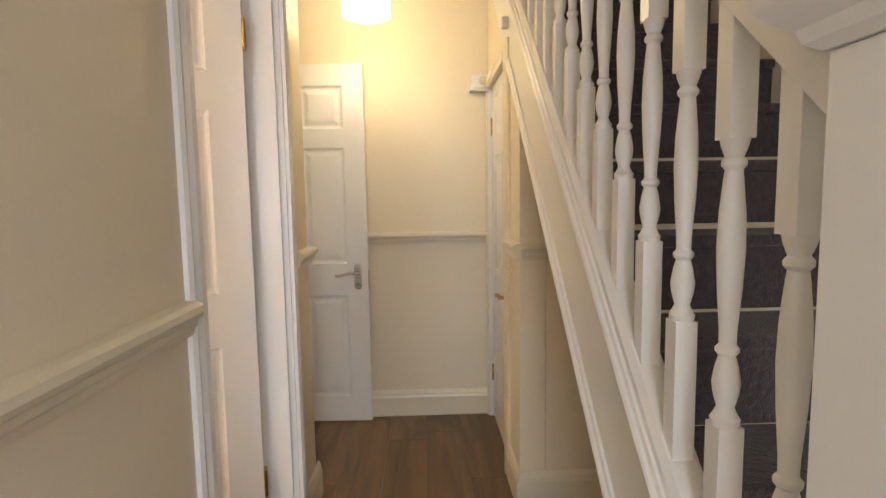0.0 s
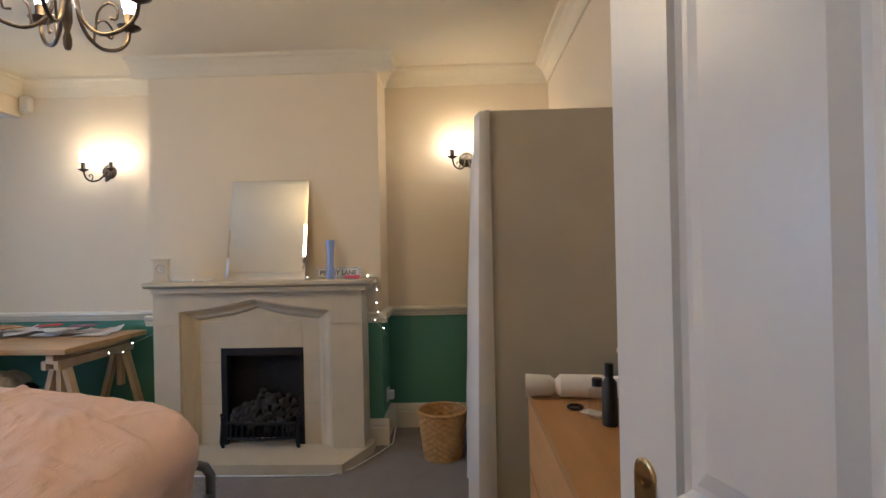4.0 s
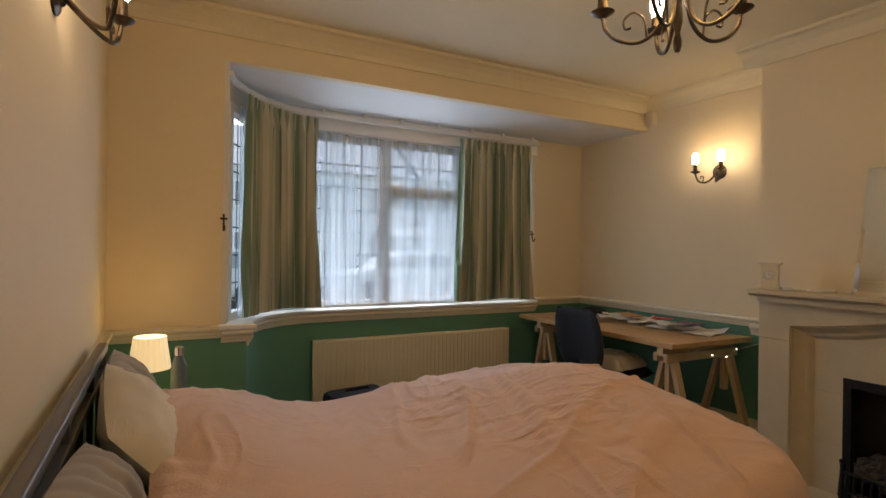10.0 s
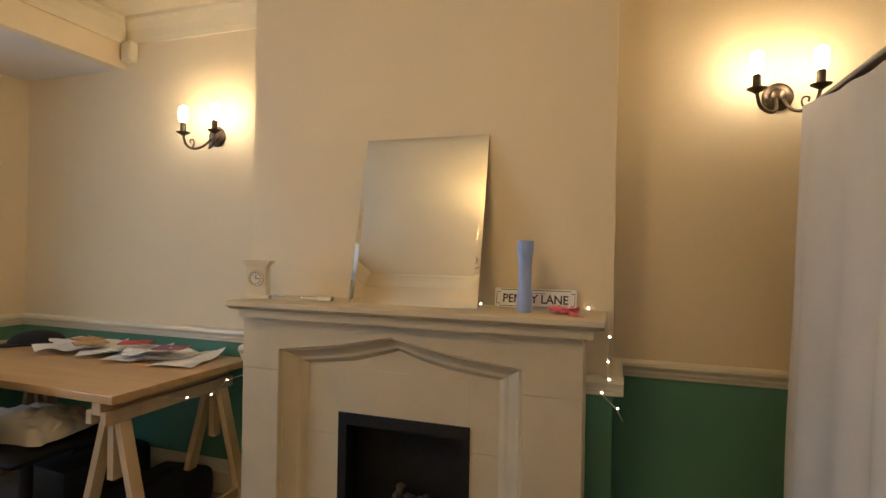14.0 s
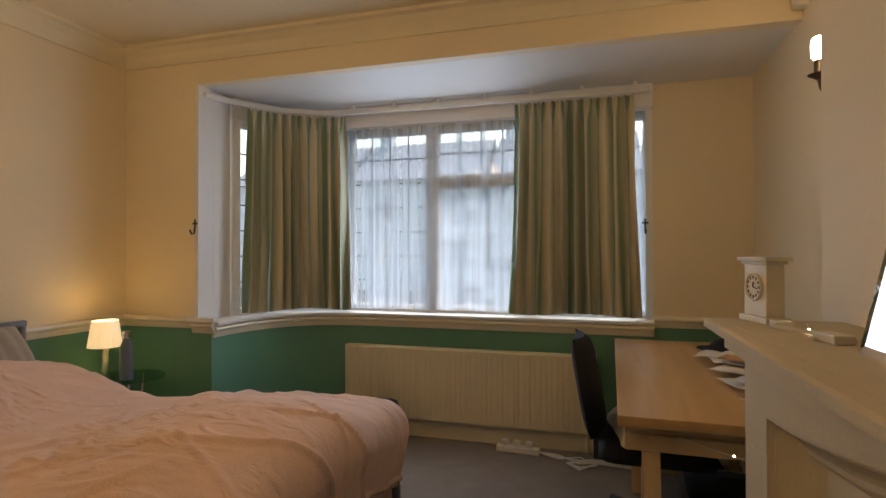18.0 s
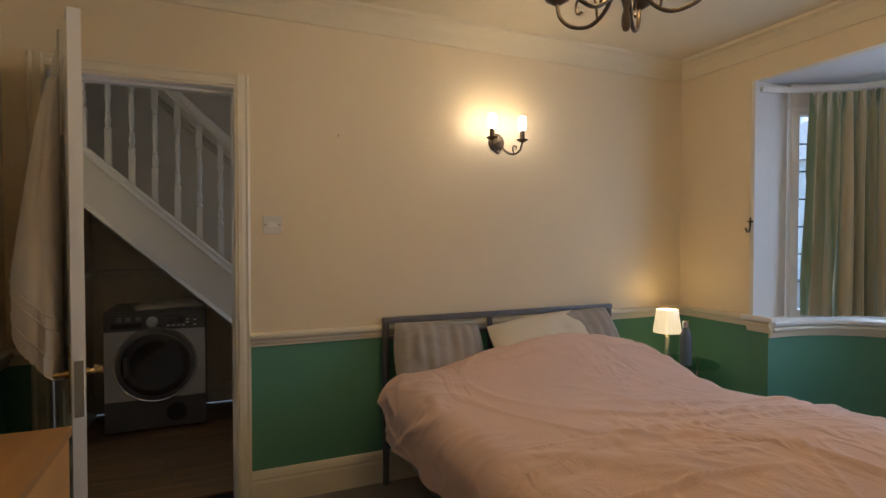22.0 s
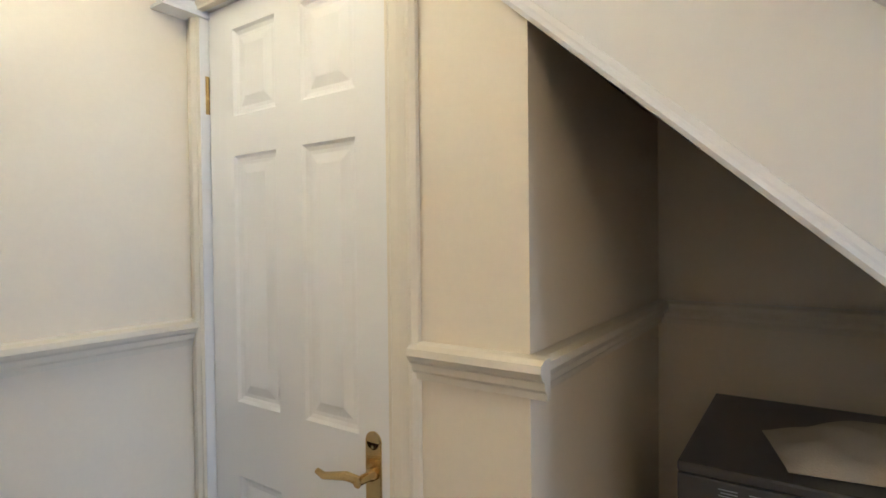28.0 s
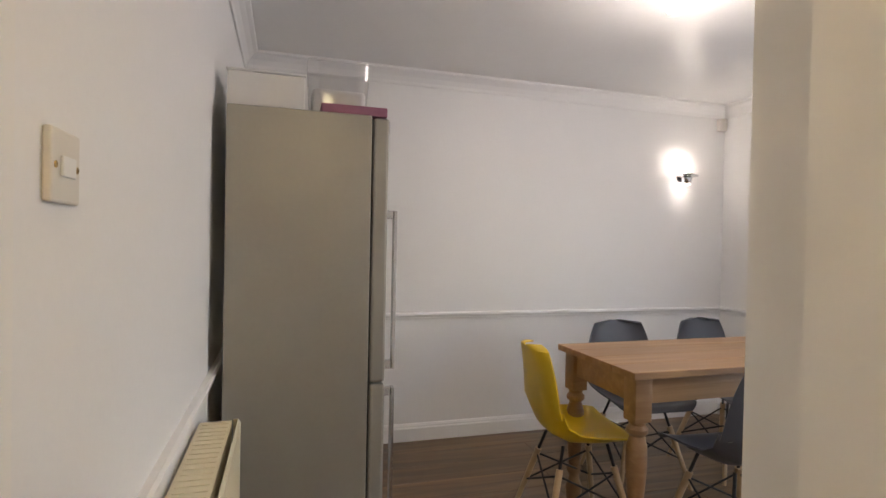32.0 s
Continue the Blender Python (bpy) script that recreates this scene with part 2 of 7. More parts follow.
M_brass = mat("aged_brass", (0.62, 0.44, 0.18), 0.25, 1.0, vary=0.15, scale=20, bump=0.005)
M_chrome = mat("brushed_chrome", (0.62, 0.62, 0.63), 0.22, 1.0, vary=0.05, scale=30, bump=0.0)
M_bronze = mat("dark_bronze_metal", (0.10, 0.075, 0.055), 0.38, 0.85, vary=0.3, scale=30, bump=0.01)
M_iron = mat("grey_metal_tube", (0.17, 0.17, 0.19), 0.38, 0.7, vary=0.1, scale=15, bump=0.005)
M_black = mat("black_plastic", (0.011, 0.011, 0.012), 0.5, vary=0.2, scale=30, bump=0.01)
M_soot = mat("sooty_cast_iron", (0.012, 0.012, 0.013), 0.6, 0.3, vary=0.4, scale=30, bump=0.05)
M_coal = mat("ashy_coal", (0.042, 0.038, 0.034), 0.9, vary=0.6, scale=25, bump=0.3)
M_stone = mat("cream_limestone", (0.60, 0.515, 0.37), 0.75, vary=0.07, scale=7, bump=0.06, fine=160)
M_duvet = mat("pink_cotton", (0.68, 0.48, 0.42), 0.9, vary=0.05, scale=5, bump=0.10, fine=130, sheen=0.2)
M_sheet = mat("cream_bed_linen", (0.66, 0.60, 0.50), 0.9, vary=0.05, scale=6, bump=0.05, fine=260, sheen=0.2)
M_canvas = mat("grey_canvas", (0.49, 0.445, 0.37), 0.92, vary=0.08, scale=4, bump=0.06, fine=300)
M_cloth_white = mat("white_cotton_sheet", (0.66, 0.63, 0.60), 0.9, vary=0.04, scale=5, bump=0.05, fine=260)
M_towel = mat("white_terry_towel", (0.66, 0.60, 0.54), 0.95, vary=0.06, scale=12, bump=0.2, fine=320, sheen=0.4)
M_navy = mat("dark_blue_fabric", (0.009, 0.010, 0.015), 0.9, vary=0.2, scale=25, bump=0.1, fine=300)
M_wicker = mat("honey_wicker", (0.50, 0.27, 0.08), 0.6, vary=0.25, scale=30, bump=0.1, fine=90)
M_paper = mat("white_paper", (0.78, 0.76, 0.74), 0.7, vary=0.03, scale=8, bump=0.01)
M_ink = mat("black_print", (0.012, 0.012, 0.012), 0.6, vary=0.1, bump=0)
M_blue = mat("blue_plastic_bottle", (0.31, 0.41, 0.76), 0.3, vary=0.05, scale=10, bump=0.005)
M_pink = mat("pink_ribbon", (0.86, 0.20, 0.27), 0.6, vary=0.1, scale=20, bump=0.02)
M_plaster = mat("cream_ceramic", (0.72, 0.66, 0.54), 0.35, vary=0.03, scale=10, bump=0.004)
M_switch = mat("ivory_plastic", (0.68, 0.64, 0.58), 0.35, vary=0.02, scale=10, bump=0.0)
M_white_plastic = mat("white_plastic", (0.78, 0.77, 0.75), 0.35, vary=0.02, scale=10, bump=0.0)
M_rad = mat("cream_radiator_enamel", (0.72, 0.64, 0.46), 0.32, vary=0.02, scale=5, bump=0.003)
M_graphite = mat("graphite_enamel", (0.09, 0.088, 0.09), 0.32, 0.2, vary=0.08, scale=10, bump=0.003)
M_silver = mat("silver_enamel", (0.50, 0.50, 0.50), 0.34, 0.4, vary=0.04, scale=10, bump=0.003)
M_steel = mat("grey_fridge_enamel", (0.34, 0.33, 0.30), 0.38, 0.35, vary=0.03, scale=8, bump=0.003)
M_dark_glass = mat("smoked_glass", (0.015, 0.015, 0.018), 0.08, vary=0.1, scale=8, bump=0, spec=0.8)
M_yellow = mat("mustard_plastic", (0.70, 0.47, 0.015), 0.38, vary=0.04, scale=6, bump=0.004)
M_slate = mat("slate_grey_plastic", (0.065, 0.068, 0.085), 0.42, vary=0.05, scale=6, bump=0.004)
M_mirror = mat("silvered_glass", (0.86, 0.86, 0.84), 0.03, 1.0, vary=0.0, bump=0)
M_bottle_grey = mat("blue_grey_bottle", (0.13, 0.17, 0.21), 0.22, vary=0.05, scale=10, bump=0.0)
M_mauve = mat("plum_card", (0.30, 0.12, 0.18), 0.6, vary=0.15, scale=20, bump=0.01)
M_red = mat("red_card", (0.50, 0.05, 0.05), 0.6, vary=0.1, bump=0.01)
M_brick = mat("render_and_brick", (0.74, 0.76, 0.79), 0.9, vary=0.2, scale=2, bump=0.1)
M_roof = mat("brown_roof_tile", (0.36, 0.36, 0.38), 0.85, vary=0.25, scale=6, bump=0.2)
M_asphalt = mat("asphalt", (0.055, 0.055, 0.057), 0.9, vary=0.2, scale=8, bump=0.1)
M_car = mat("white_car_paint", (0.70, 0.71, 0.73), 0.2, vary=0.02, scale=2, bump=0, coat=0.5)


def crumple(m, sizes):
    """Adds the sharp little ridges of crumpled cotton to a cloth."""
    nt = m.node_tree
    b = nt.nodes["Principled BSDF"]
    co = nt.nodes.new("ShaderNodeTexCoord")
    last = b.inputs["Normal"].links[0].from_socket
    for f, depth, turn in sizes:
        mp = nt.nodes.new("ShaderNodeMapping")
        mp.inputs["Rotation"].default_value = (0, 0, turn)
        mp.inputs["Scale"].default_value = (f, f * 2.6, f)
        n = nt.nodes.new("ShaderNodeTexNoise")
        n.inputs["Scale"].default_value = 1.0
        n.inputs["Detail"].default_value = 2.5
        n.inputs["Distortion"].default_value = 0.7
        nt.links.new(co.outputs["Object"], mp.inputs[0])
        nt.links.new(mp.outputs[0], n.inputs[0])
        c = nt.nodes.new("ShaderNodeMath")
        c.operation = "SUBTRACT"
        c.inputs[1].default_value = 0.5
        nt.links.new(n.outputs[0], c.inputs[0])
        a = nt.nodes.new("ShaderNodeMath")
        a.operation = "ABSOLUTE"
        nt.links.new(c.outputs[0], a.inputs[0])
        r = nt.nodes.new("ShaderNodeMapRange")
        r.interpolation_type = "SMOOTHSTEP"
        r.inputs[1].default_value, r.inputs[2].default_value = 0.0, 0.11
        r.inputs[3].default_value, r.inputs[4].default_value = 1.0, 0.0
        nt.links.new(a.outputs[0], r.inputs[0])
        k = nt.nodes.new("ShaderNodeTexNoise")
        k.inputs["Scale"].default_value = f * 0.75
        k.inputs["Detail"].default_value = 1.0
        nt.links.new(co.outputs["Object"], k.inputs[0])
        kr = nt.nodes.new("ShaderNodeMapRange")
        kr.interpolation_type = "SMOOTHSTEP"
        kr.inputs[1].default_value, kr.inputs[2].default_value = 0.48, 0.66
        nt.links.new(k.outputs[0], kr.inputs[0])
        ml = nt.nodes.new("ShaderNodeMath")
        ml.operation = "MULTIPLY"
        nt.links.new(r.outputs[0], ml.inputs[0])
        nt.links.new(kr.outputs[0], ml.inputs[1])
        bp = nt.nodes.new("ShaderNodeBump")
        bp.inputs["Strength"].default_value = 0.8
        bp.inputs["Distance"].default_value = depth
        nt.links.new(ml.outputs[0], bp.inputs["Height"])
        nt.links.new(last, bp.inputs["Normal"])
        last = bp.outputs[0]
    nt.links.new(last, b.inputs["Normal"])


crumple(M_duvet, ((1.7, 0.010, 1.1), (3.2, 0.006, 0.2), (7.5, 0.0022, 0.9)))
crumple(M_sheet, ((5.0, 0.0025, 0.4), (11.0, 0.001, -0.5)))
crumple(M_towel, ((7.0, 0.004, 1.4),))
M_far_pane = mat("far_window_glass", (0.30, 0.33, 0.37), 0.15, vary=0.1, scale=2, bump=0)
M_glass = clear("window_glass", (0.95, 0.97, 0.98), 0.02, 0.06)
M_clear = clear("clear_plastic", (0.93, 0.93, 0.93), 0.08, 0.10)
M_table_glass = clear("green_edged_glass", (0.72, 0.86, 0.80), 0.03, 0.2)
M_lead = mat("lead_came", (0.09, 0.09, 0.10), 0.5, 0.4, vary=0.1, scale=20, bump=0)
M_bulb = glow("lit_warm_bulb", (1.0, 0.84, 0.60), 10)
M_bulb_cool = glow("lit_white_bulb", (1.0, 0.95, 0.88), 9)
M_shade = glow("lit_cream_shade", (1.0, 0.74, 0.36), 0.26)
M_pendant = glow("lit_drum_shade", (1.0, 0.86, 0.55), 1.1)
M_fairy = glow("fairy_light", (1.0, 0.88, 0.65), 3)
M_curtain = striped("striped_curtain", [(0.20, 0.275, 0.185), (0.18, 0.26, 0.17), (0.58, 0.53, 0.38), (0.77, 0.71, 0.56), (0.36, 0.37, 0.26), (0.165, 0.235, 0.155), (0.62, 0.57, 0.42), (0.77, 0.71, 0.56), (0.19, 0.265, 0.175), (0.46, 0.45, 0.32)])
M_pillow = striped("striped_pillow", [(0.31, 0.28, 0.26), (0.35, 0.315, 0.29), (0.32, 0.285, 0.265), (0.28, 0.25, 0.23)])


def net_material():
    m = bpy.data.materials.new("white_voile")
    m.use_nodes = True
    nt = m.node_tree
    out = nt.nodes["Material Output"]
    t = nt.nodes.new("ShaderNodeBsdfTransparent")
    d = nt.nodes.new("ShaderNodeBsdfDiffuse")
    d.inputs[0].default_value = (0.80, 0.86, 0.95, 1)
    s = nt.nodes.new("ShaderNodeBsdfTranslucent")
    s.inputs[0].default_value = (0.76, 0.87, 1.0, 1)
    a = nt.nodes.new("ShaderNodeMixShader")
    a.inputs[0].default_value = 0.88
    nt.links.new(d.outputs[0], a.inputs[1])
    nt.links.new(s.outputs[0], a.inputs[2])
    mx = nt.nodes.new("ShaderNodeMixShader")
    co = nt.nodes.new("ShaderNodeTexCoord")
    n = nt.nodes.new("ShaderNodeTexNoise")
    n.inputs["Scale"].default_value = 1.0
    n.inputs["Detail"].default_value = 3
    mp = nt.nodes.new("ShaderNodeMapping")
    mp.inputs["Scale"].default_value = (17, 17, 0.5)
    nt.links.new(co.outputs["Object"], mp.inputs[0])
    nt.links.new(mp.outputs[0], n.inputs[0])
    mr_lo, mr_hi = 0.32, 0.68
    mr = nt.nodes.new("ShaderNodeMapRange")
    mr.inputs[1].default_value, mr.inputs[2].default_value = mr_lo, mr_hi
    mr.inputs[3].default_value, mr.inputs[4].default_value = 0.26, 0.80
    nt.links.new(n.outputs[0], mr.inputs[0])
    nt.links.new(mr.outputs[0], mx.inputs[0])
    nt.links.new(t.outputs[0], mx.inputs[1])
    nt.links.new(a.outputs[0], mx.inputs[2])
    nt.links.new(mx.outputs[0], out.inputs[0])
    return m


M_net = net_material()


# ---- mesh helpers ----
def thing(name, at=(0, 0, 0), turn=0.0, label="", category="", group="", kind=""):
    ob = new(name)
    ob.empty_display_size = 0.05
    ob.matrix_basis = pose(*at, 0, 0, turn)
    return tagged(ob, label, category, group, kind)


def mesh(name, bm, material, smooth=False):
    d = bpy.data.meshes.new(name)
    bmesh.ops.recalc_face_normals(bm, faces=bm.faces)
    bm.to_mesh(d)
    bm.free()
    d.materials.append(material)
    if smooth:
        for p in d.polygons:
            p.use_smooth = True
        d.set_sharp_from_angle(angle=radians(38))
    return d


def part(name, bm, material, parent, label="", smooth=False, at=None):
    ob = new(name, mesh(name, bm, material, smooth))
    ob.parent = parent
    if at is not None:
        ob.matrix_basis = at
    return tagged(ob, label)


def solid(name, bm, material, label="", category="", kind="", smooth=False, group=""):
    return tagged(new(name, mesh(name, bm, material, smooth)), label, category, group, kind)


def box(bm, x0, x1, y0, y1, z0, z1, bevel=0.0, seg=2):
    r = bmesh.ops.create_cube(bm, size=1)["verts"]
    for v in r:
        v.co = Vector((x0 + (v.co.x + 0.5) * (x1 - x0), y0 + (v.co.y + 0.5) * (y1 - y0), z0 + (v.co.z + 0.5) * (z1 - z0)))
    if bevel:
        es = list({e for v in r for e in v.link_edges})
        bmesh.ops.bevel(bm, geom=es, offset=bevel, segments=seg, affect="EDGES", profile=0.5)
    return bm


def boxes(*dims, bevel=0.0):
    bm = bmesh.new()
    for d in dims:
        box(bm, *d, bevel=bevel)
    return bm


def prism(bm, pts, m, depth):
    """A flat outline in local x, y pushed along local z by depth, placed by m."""
    a = [bm.verts.new(m @ Vector((x, y, 0))) for x, y in pts]
    b = [bm.verts.new(m @ Vector((x, y, depth))) for x, y in pts]
    n = len(pts)
    bm.faces.new(a)
    bm.faces.new(b)
    for i in range(n):
        bm.faces.new((a[i], a[(i + 1) % n], b[(i + 1) % n], b[i]))
    return bm


def lathe(bm, prof, at=(0, 0, 0), seg=16, m=None):
    """Turns (radius, height) pairs about the z axis."""
    m = m or Matrix.Translation(at)
    rings = []
    for r, z in prof:
        if r < 1e-5:
            rings.append([bm.verts.new(m @ Vector((0, 0, z)))])
        else:
            rings.append([bm.verts.new(m @ Vector((r * math.cos(2 * math.pi * i / seg), r * math.sin(2 * math.pi * i / seg), z))) for i in range(seg)])
    for a, b in zip(rings, rings[1:]):
        for i in range(seg):
            j = (i + 1) % seg
            q = [a[i % len(a)], a[j % len(a)], b[j % len(b)], b[i % len(b)]]
            q = list(dict.fromkeys(q))
            if len(q) > 2:
                bm.faces.new(q)
    for ring in (rings[0], rings[-1]):
        if len(ring) > 2:
            bm.faces.new(ring)
    return bm


def tube(bm, pts, r, seg=8, closed=False):
    """A round bar along points; r may be one radius or one a point."""
    pts = [Vector(p) for p in pts]
    rs = r if isinstance(r, (list, tuple)) else [r] * len(pts)
    rings = []
    n = len(pts)
    up = Vector((0.13, 0.21, 0.97))
    for i, p in enumerate(pts):
        a = pts[i - 1] if (i or closed) else p
        b = pts[(i + 1) % n] if (i < n - 1 or closed) else p
        d = (b - a).normalized()
        u = up - d * up.dot(d)
        if u.length < 0.05:
            u = Vector((1, 0, 0)) - d * d.x
        u.normalize()
        w = d.cross(u)
        up = u
        rings.append([bm.verts.new(p + rs[i] * (math.cos(2 * math.pi * k / seg) * u + math.sin(2 * math.pi * k / seg) * w)) for k in range(seg)])
    pairs = list(zip(rings, rings[1:]))
    if closed:
        pairs.append((rings[-1], rings[0]))
    for a, b in pairs:
        for k in range(seg):
            bm.faces.new((a[k], a[(k + 1) % seg], b[(k + 1) % seg], b[k]))
    if not closed:
        bm.faces.new(rings[0])
        bm.faces.new(rings[-1])
    return bm


def bend(pts, n=5):
    """Points on a smooth curve through the given ones."""
    p = [Vector(q) for q in pts]
    p = [2 * p[0] - p[1]] + p + [2 * p[-1] - p[-2]]
    out = []
    for i in range(1, len(p) - 2):
        for k in range(n):
            t = k / n
            out.append(0.5 * (2 * p[i] + (p[i + 1] - p[i - 1]) * t + (2 * p[i - 1] - 5 * p[i] + 4 * p[i + 1] - p[i + 2]) * t * t + (3 * p[i] - p[i - 1] - 3 * p[i + 1] + p[i + 2]) * t ** 3))
    return out + [p[-2]]


def grid(bm, fn, nu, nv, uv=None):
    """A sheet fn(u, v) over the unit square, with an optional UV map."""
    vs = [[bm.verts.new(fn(i / nu, j / nv)) for j in range(nv + 1)] for i in range(nu + 1)]
    lay = bm.loops.layers.uv.verify() if uv else None
    for i in range(nu):
        for j in range(nv):
            f = bm.faces.new((vs[i][j], vs[i + 1][j], vs[i + 1][j + 1], vs[i][j + 1]))
            if uv:
                for l, (a, b) in zip(f.loops, ((i, j), (i + 1, j), (i + 1, j + 1), (i, j + 1))):
                    l[lay].uv = uv(a / nu, b / nv)
    return bm


def thicken(bm, d):
    bmesh.ops.recalc_face_normals(bm, faces=bm.faces)
    bmesh.ops.solidify(bm, geom=bm.faces[:], thickness=d)
    return bm


def run(name, prof, a, b, out, material, label, category="trim"):
    """A moulding of profile (out, up) along the floor line a to b, with out the side it stands proud to."""
    a, b, o = Vector(a), Vector(b), Vector((*out, 0)).normalized()
    bm = bmesh.new()
    ends = []
    for p in (a, b):
        ends.append([bm.verts.new(p + o * x + Vector((0, 0, z))) for x, z in prof])
    n = len(prof)
    bm.faces.new(ends[0])
    bm.faces.new(ends[1])
    for i in range(n):
        bm.faces.new((ends[0][i], ends[0][(i + 1) % n], ends[1][(i + 1) % n], ends[1][i]))
    return solid(name, bm, material, label, category, "structure")


DADO = [(0.0, 0.0), (0.012, 0.0), (0.014, 0.012), (0.020, 0.018), (0.022, 0.030), (0.030, 0.036), (0.036, 0.046), (0.034, 0.058), (0.022, 0.064), (0.0, 0.066)]
SKIRT = [(0.0, 0.0), (0.018, 0.0), (0.018, 0.105), (0.013, 0.118), (0.013, 0.126), (0.006, 0.142), (0.0, 0.145)]
TALL_SKIRT = [(0.0, 0.0), (0.020, 0.0), (0.020, 0.105), (0.015, 0.118), (0.018, 0.126), (0.012, 0.148), (0.004, 0.162), (0.0, 0.163)]
COVE = [(0.0, 0.0), (0.0, -0.11), (0.012, -0.11), (0.02, -0.085), (0.04, -0.052), (0.07, -0.025), (0.095, -0.016), (0.10, 0.0)]
ARCH = [(0.0, 0.0), (0.065, 0.0), (0.065, 0.010), (0.055, 0.016), (0.045, 0.013), (0.030, 0.019), (0.014, 0.021), (0.006, 0.015), (0.0, 0.015)]


def architrave(name, axis, plane, out, lo, hi, top, material, label):
    """Moulded casing round a door opening in the wall plane x = plane or y = plane."""
    ob = thing(name, label=label, category="door frame", kind="structure")

    def strip(nm, p, along, across, length):
        bm = bmesh.new()
        o = Vector((out, 0, 0)) if axis == "x" else Vector((0, out, 0))
        m = Matrix((across, o, along)).transposed().to_4x4()
        m.translation = p
        prism(bm, ARCH, m, length)
        part(nm, bm, material, ob)

    e = Vector((0, 1, 0)) if axis == "x" else Vector((1, 0, 0))
    base = Vector((plane, 0, 0)) if axis == "x" else Vector((0, plane, 0))
    z = Vector((0, 0, 1))
    strip("casing_side", base + e * lo, z, -e, top + 0.065)
    strip("casing_side", base + e * hi, z, e, top + 0.065)
    strip("casing_head", base + e * lo + z * top, e, z, hi - lo)
    return ob

# ---- plan ----
HALL_X, BED_X = -0.562, -0.690
RIGHT_X = 0.255
BACK_Y = 3.262
BED_N, KIT_S = 2.305, 2.44
WEST, BREAST = -4.33, -4.00
BEAM_Y = -1.38
SOFFIT, CEIL, HALL_CEIL, KIT_CEIL = 2.20, 2.44, 2.42, 2.30
DOOR_LO, DOOR_HI, HEAD = 1.437, 2.152, 1.975
SILL = 0.805
STAIR_X = 1.14
KIT_W, KIT_N, KIT_E = -3.95, 5.83, -1.29

# ---- structure: walls ----
solid("wall_bedroom_east", boxes((BED_X, -0.62, BEAM_Y - 0.13, DOOR_LO - 0.03, 0, 2.5), (BED_X, -0.62, DOOR_HI + 0.03, BED_N, 0, 2.5), (BED_X, -0.62, DOOR_LO - 0.03, DOOR_HI + 0.03, HEAD + 0.03, 2.5)),
      M_bed_wall, "bedroom wall, cream above a green dado", "wall", "structure")
solid("wall_hall_west", boxes((-0.618, HALL_X, -1.0, DOOR_LO - 0.03, 0, 2.42), (-0.618, HALL_X, DOOR_HI + 0.03, KIT_S, 0, 2.42), (-0.618, HALL_X, DOOR_LO - 0.03, DOOR_HI + 0.03, HEAD + 0.03, 2.42)),
      M_hall_wall, "cream painted hall wall", "wall", "structure")
solid("wall_bedroom_north", boxes((WEST - 0.12, -0.62, BED_N, 2.37, 0, 2.5)), M_bed_wall, "bedroom back wall, cream above green", "wall", "structure")
solid("wall_kitchen_south", boxes((KIT_W - 0.1, -0.62, 2.372, KIT_S, 0, 2.42)), M_kit_wall, "white kitchen wall with dado rail", "wall", "structure")
solid("wall_bedroom_west", boxes((WEST - 0.12, WEST, -2.6, BED_N, 0, 2.5)), M_bed_wall, "bedroom fireplace wall, cream above green", "wall", "structure")
solid("chimney_breast", boxes((WEST, BREAST, -0.275, 1.185, 0, CEIL)), M_bed_wall, "projecting chimney breast, cream above green", "wall", "structure")
solid("wall_bay_strip", boxes((-1.20, BED_X, BEAM_Y - 0.13, BEAM_Y, 0, 2.5)), M_bed_wall, "narrow wall beside the bay, cream above green", "wall", "structure")
solid("wall_bay_right", boxes((WEST, -3.80, -2.27, -2.13, 0, SOFFIT)), M_bed_wall, "wall beside the bay window, cream above green", "wall", "structure")
solid("beam", boxes((WEST, -1.20, BEAM_Y - 0.06, BEAM_Y, SOFFIT, CEIL)), M_bed_wall, "cream beam over the bay", "beam", "structure")
solid("bay_soffit", boxes((WEST, -1.10, -2.62, BEAM_Y - 0.062, SOFFIT + 0.002, CEIL)), M_bay_white, "white ceiling of the bay", "ceiling", "structure")
solid("ceiling_bedroom", boxes((WEST - 0.1, -0.62, BEAM_Y - 0.13, 2.37, CEIL, 2.56)), M_ceiling, "textured cream bedroom ceiling", "ceiling", "structure")

# curved lower wall of the bay
BAY = [Vector((x, y, 0)) for x, y in ((-1.325, -1.378), (-1.328, -1.50), (-1.352, -1.66), (-1.41, -1.81), (-1.50, -1.94), (-1.64, -2.045), (-1.80, -2.098), (-2.1, -2.112), (-3.80, -2.112))]


def follow(prof, pts, flip=1.0):
    """Sweeps a profile (out, up) along a floor line, out being the side on the line's right."""
    bm = bmesh.new()
    rows = []
    for i, p in enumerate(pts):
        d = (pts[min(i + 1, len(pts) - 1)] - pts[max(i - 1, 0)]).normalized()
        o = Vector((d.y, -d.x, 0)) * flip
        rows.append([bm.verts.new(p + o * x + Vector((0, 0, z))) for x, z in prof])
    n = len(prof)
    for a, b in zip(rows, rows[1:]):
        for k in range(n):
            bm.faces.new((a[k], a[(k + 1) % n], b[(k + 1) % n], b[k]))
    bm.faces.new(rows[0])
    bm.faces.new(rows[-1])
    return bm


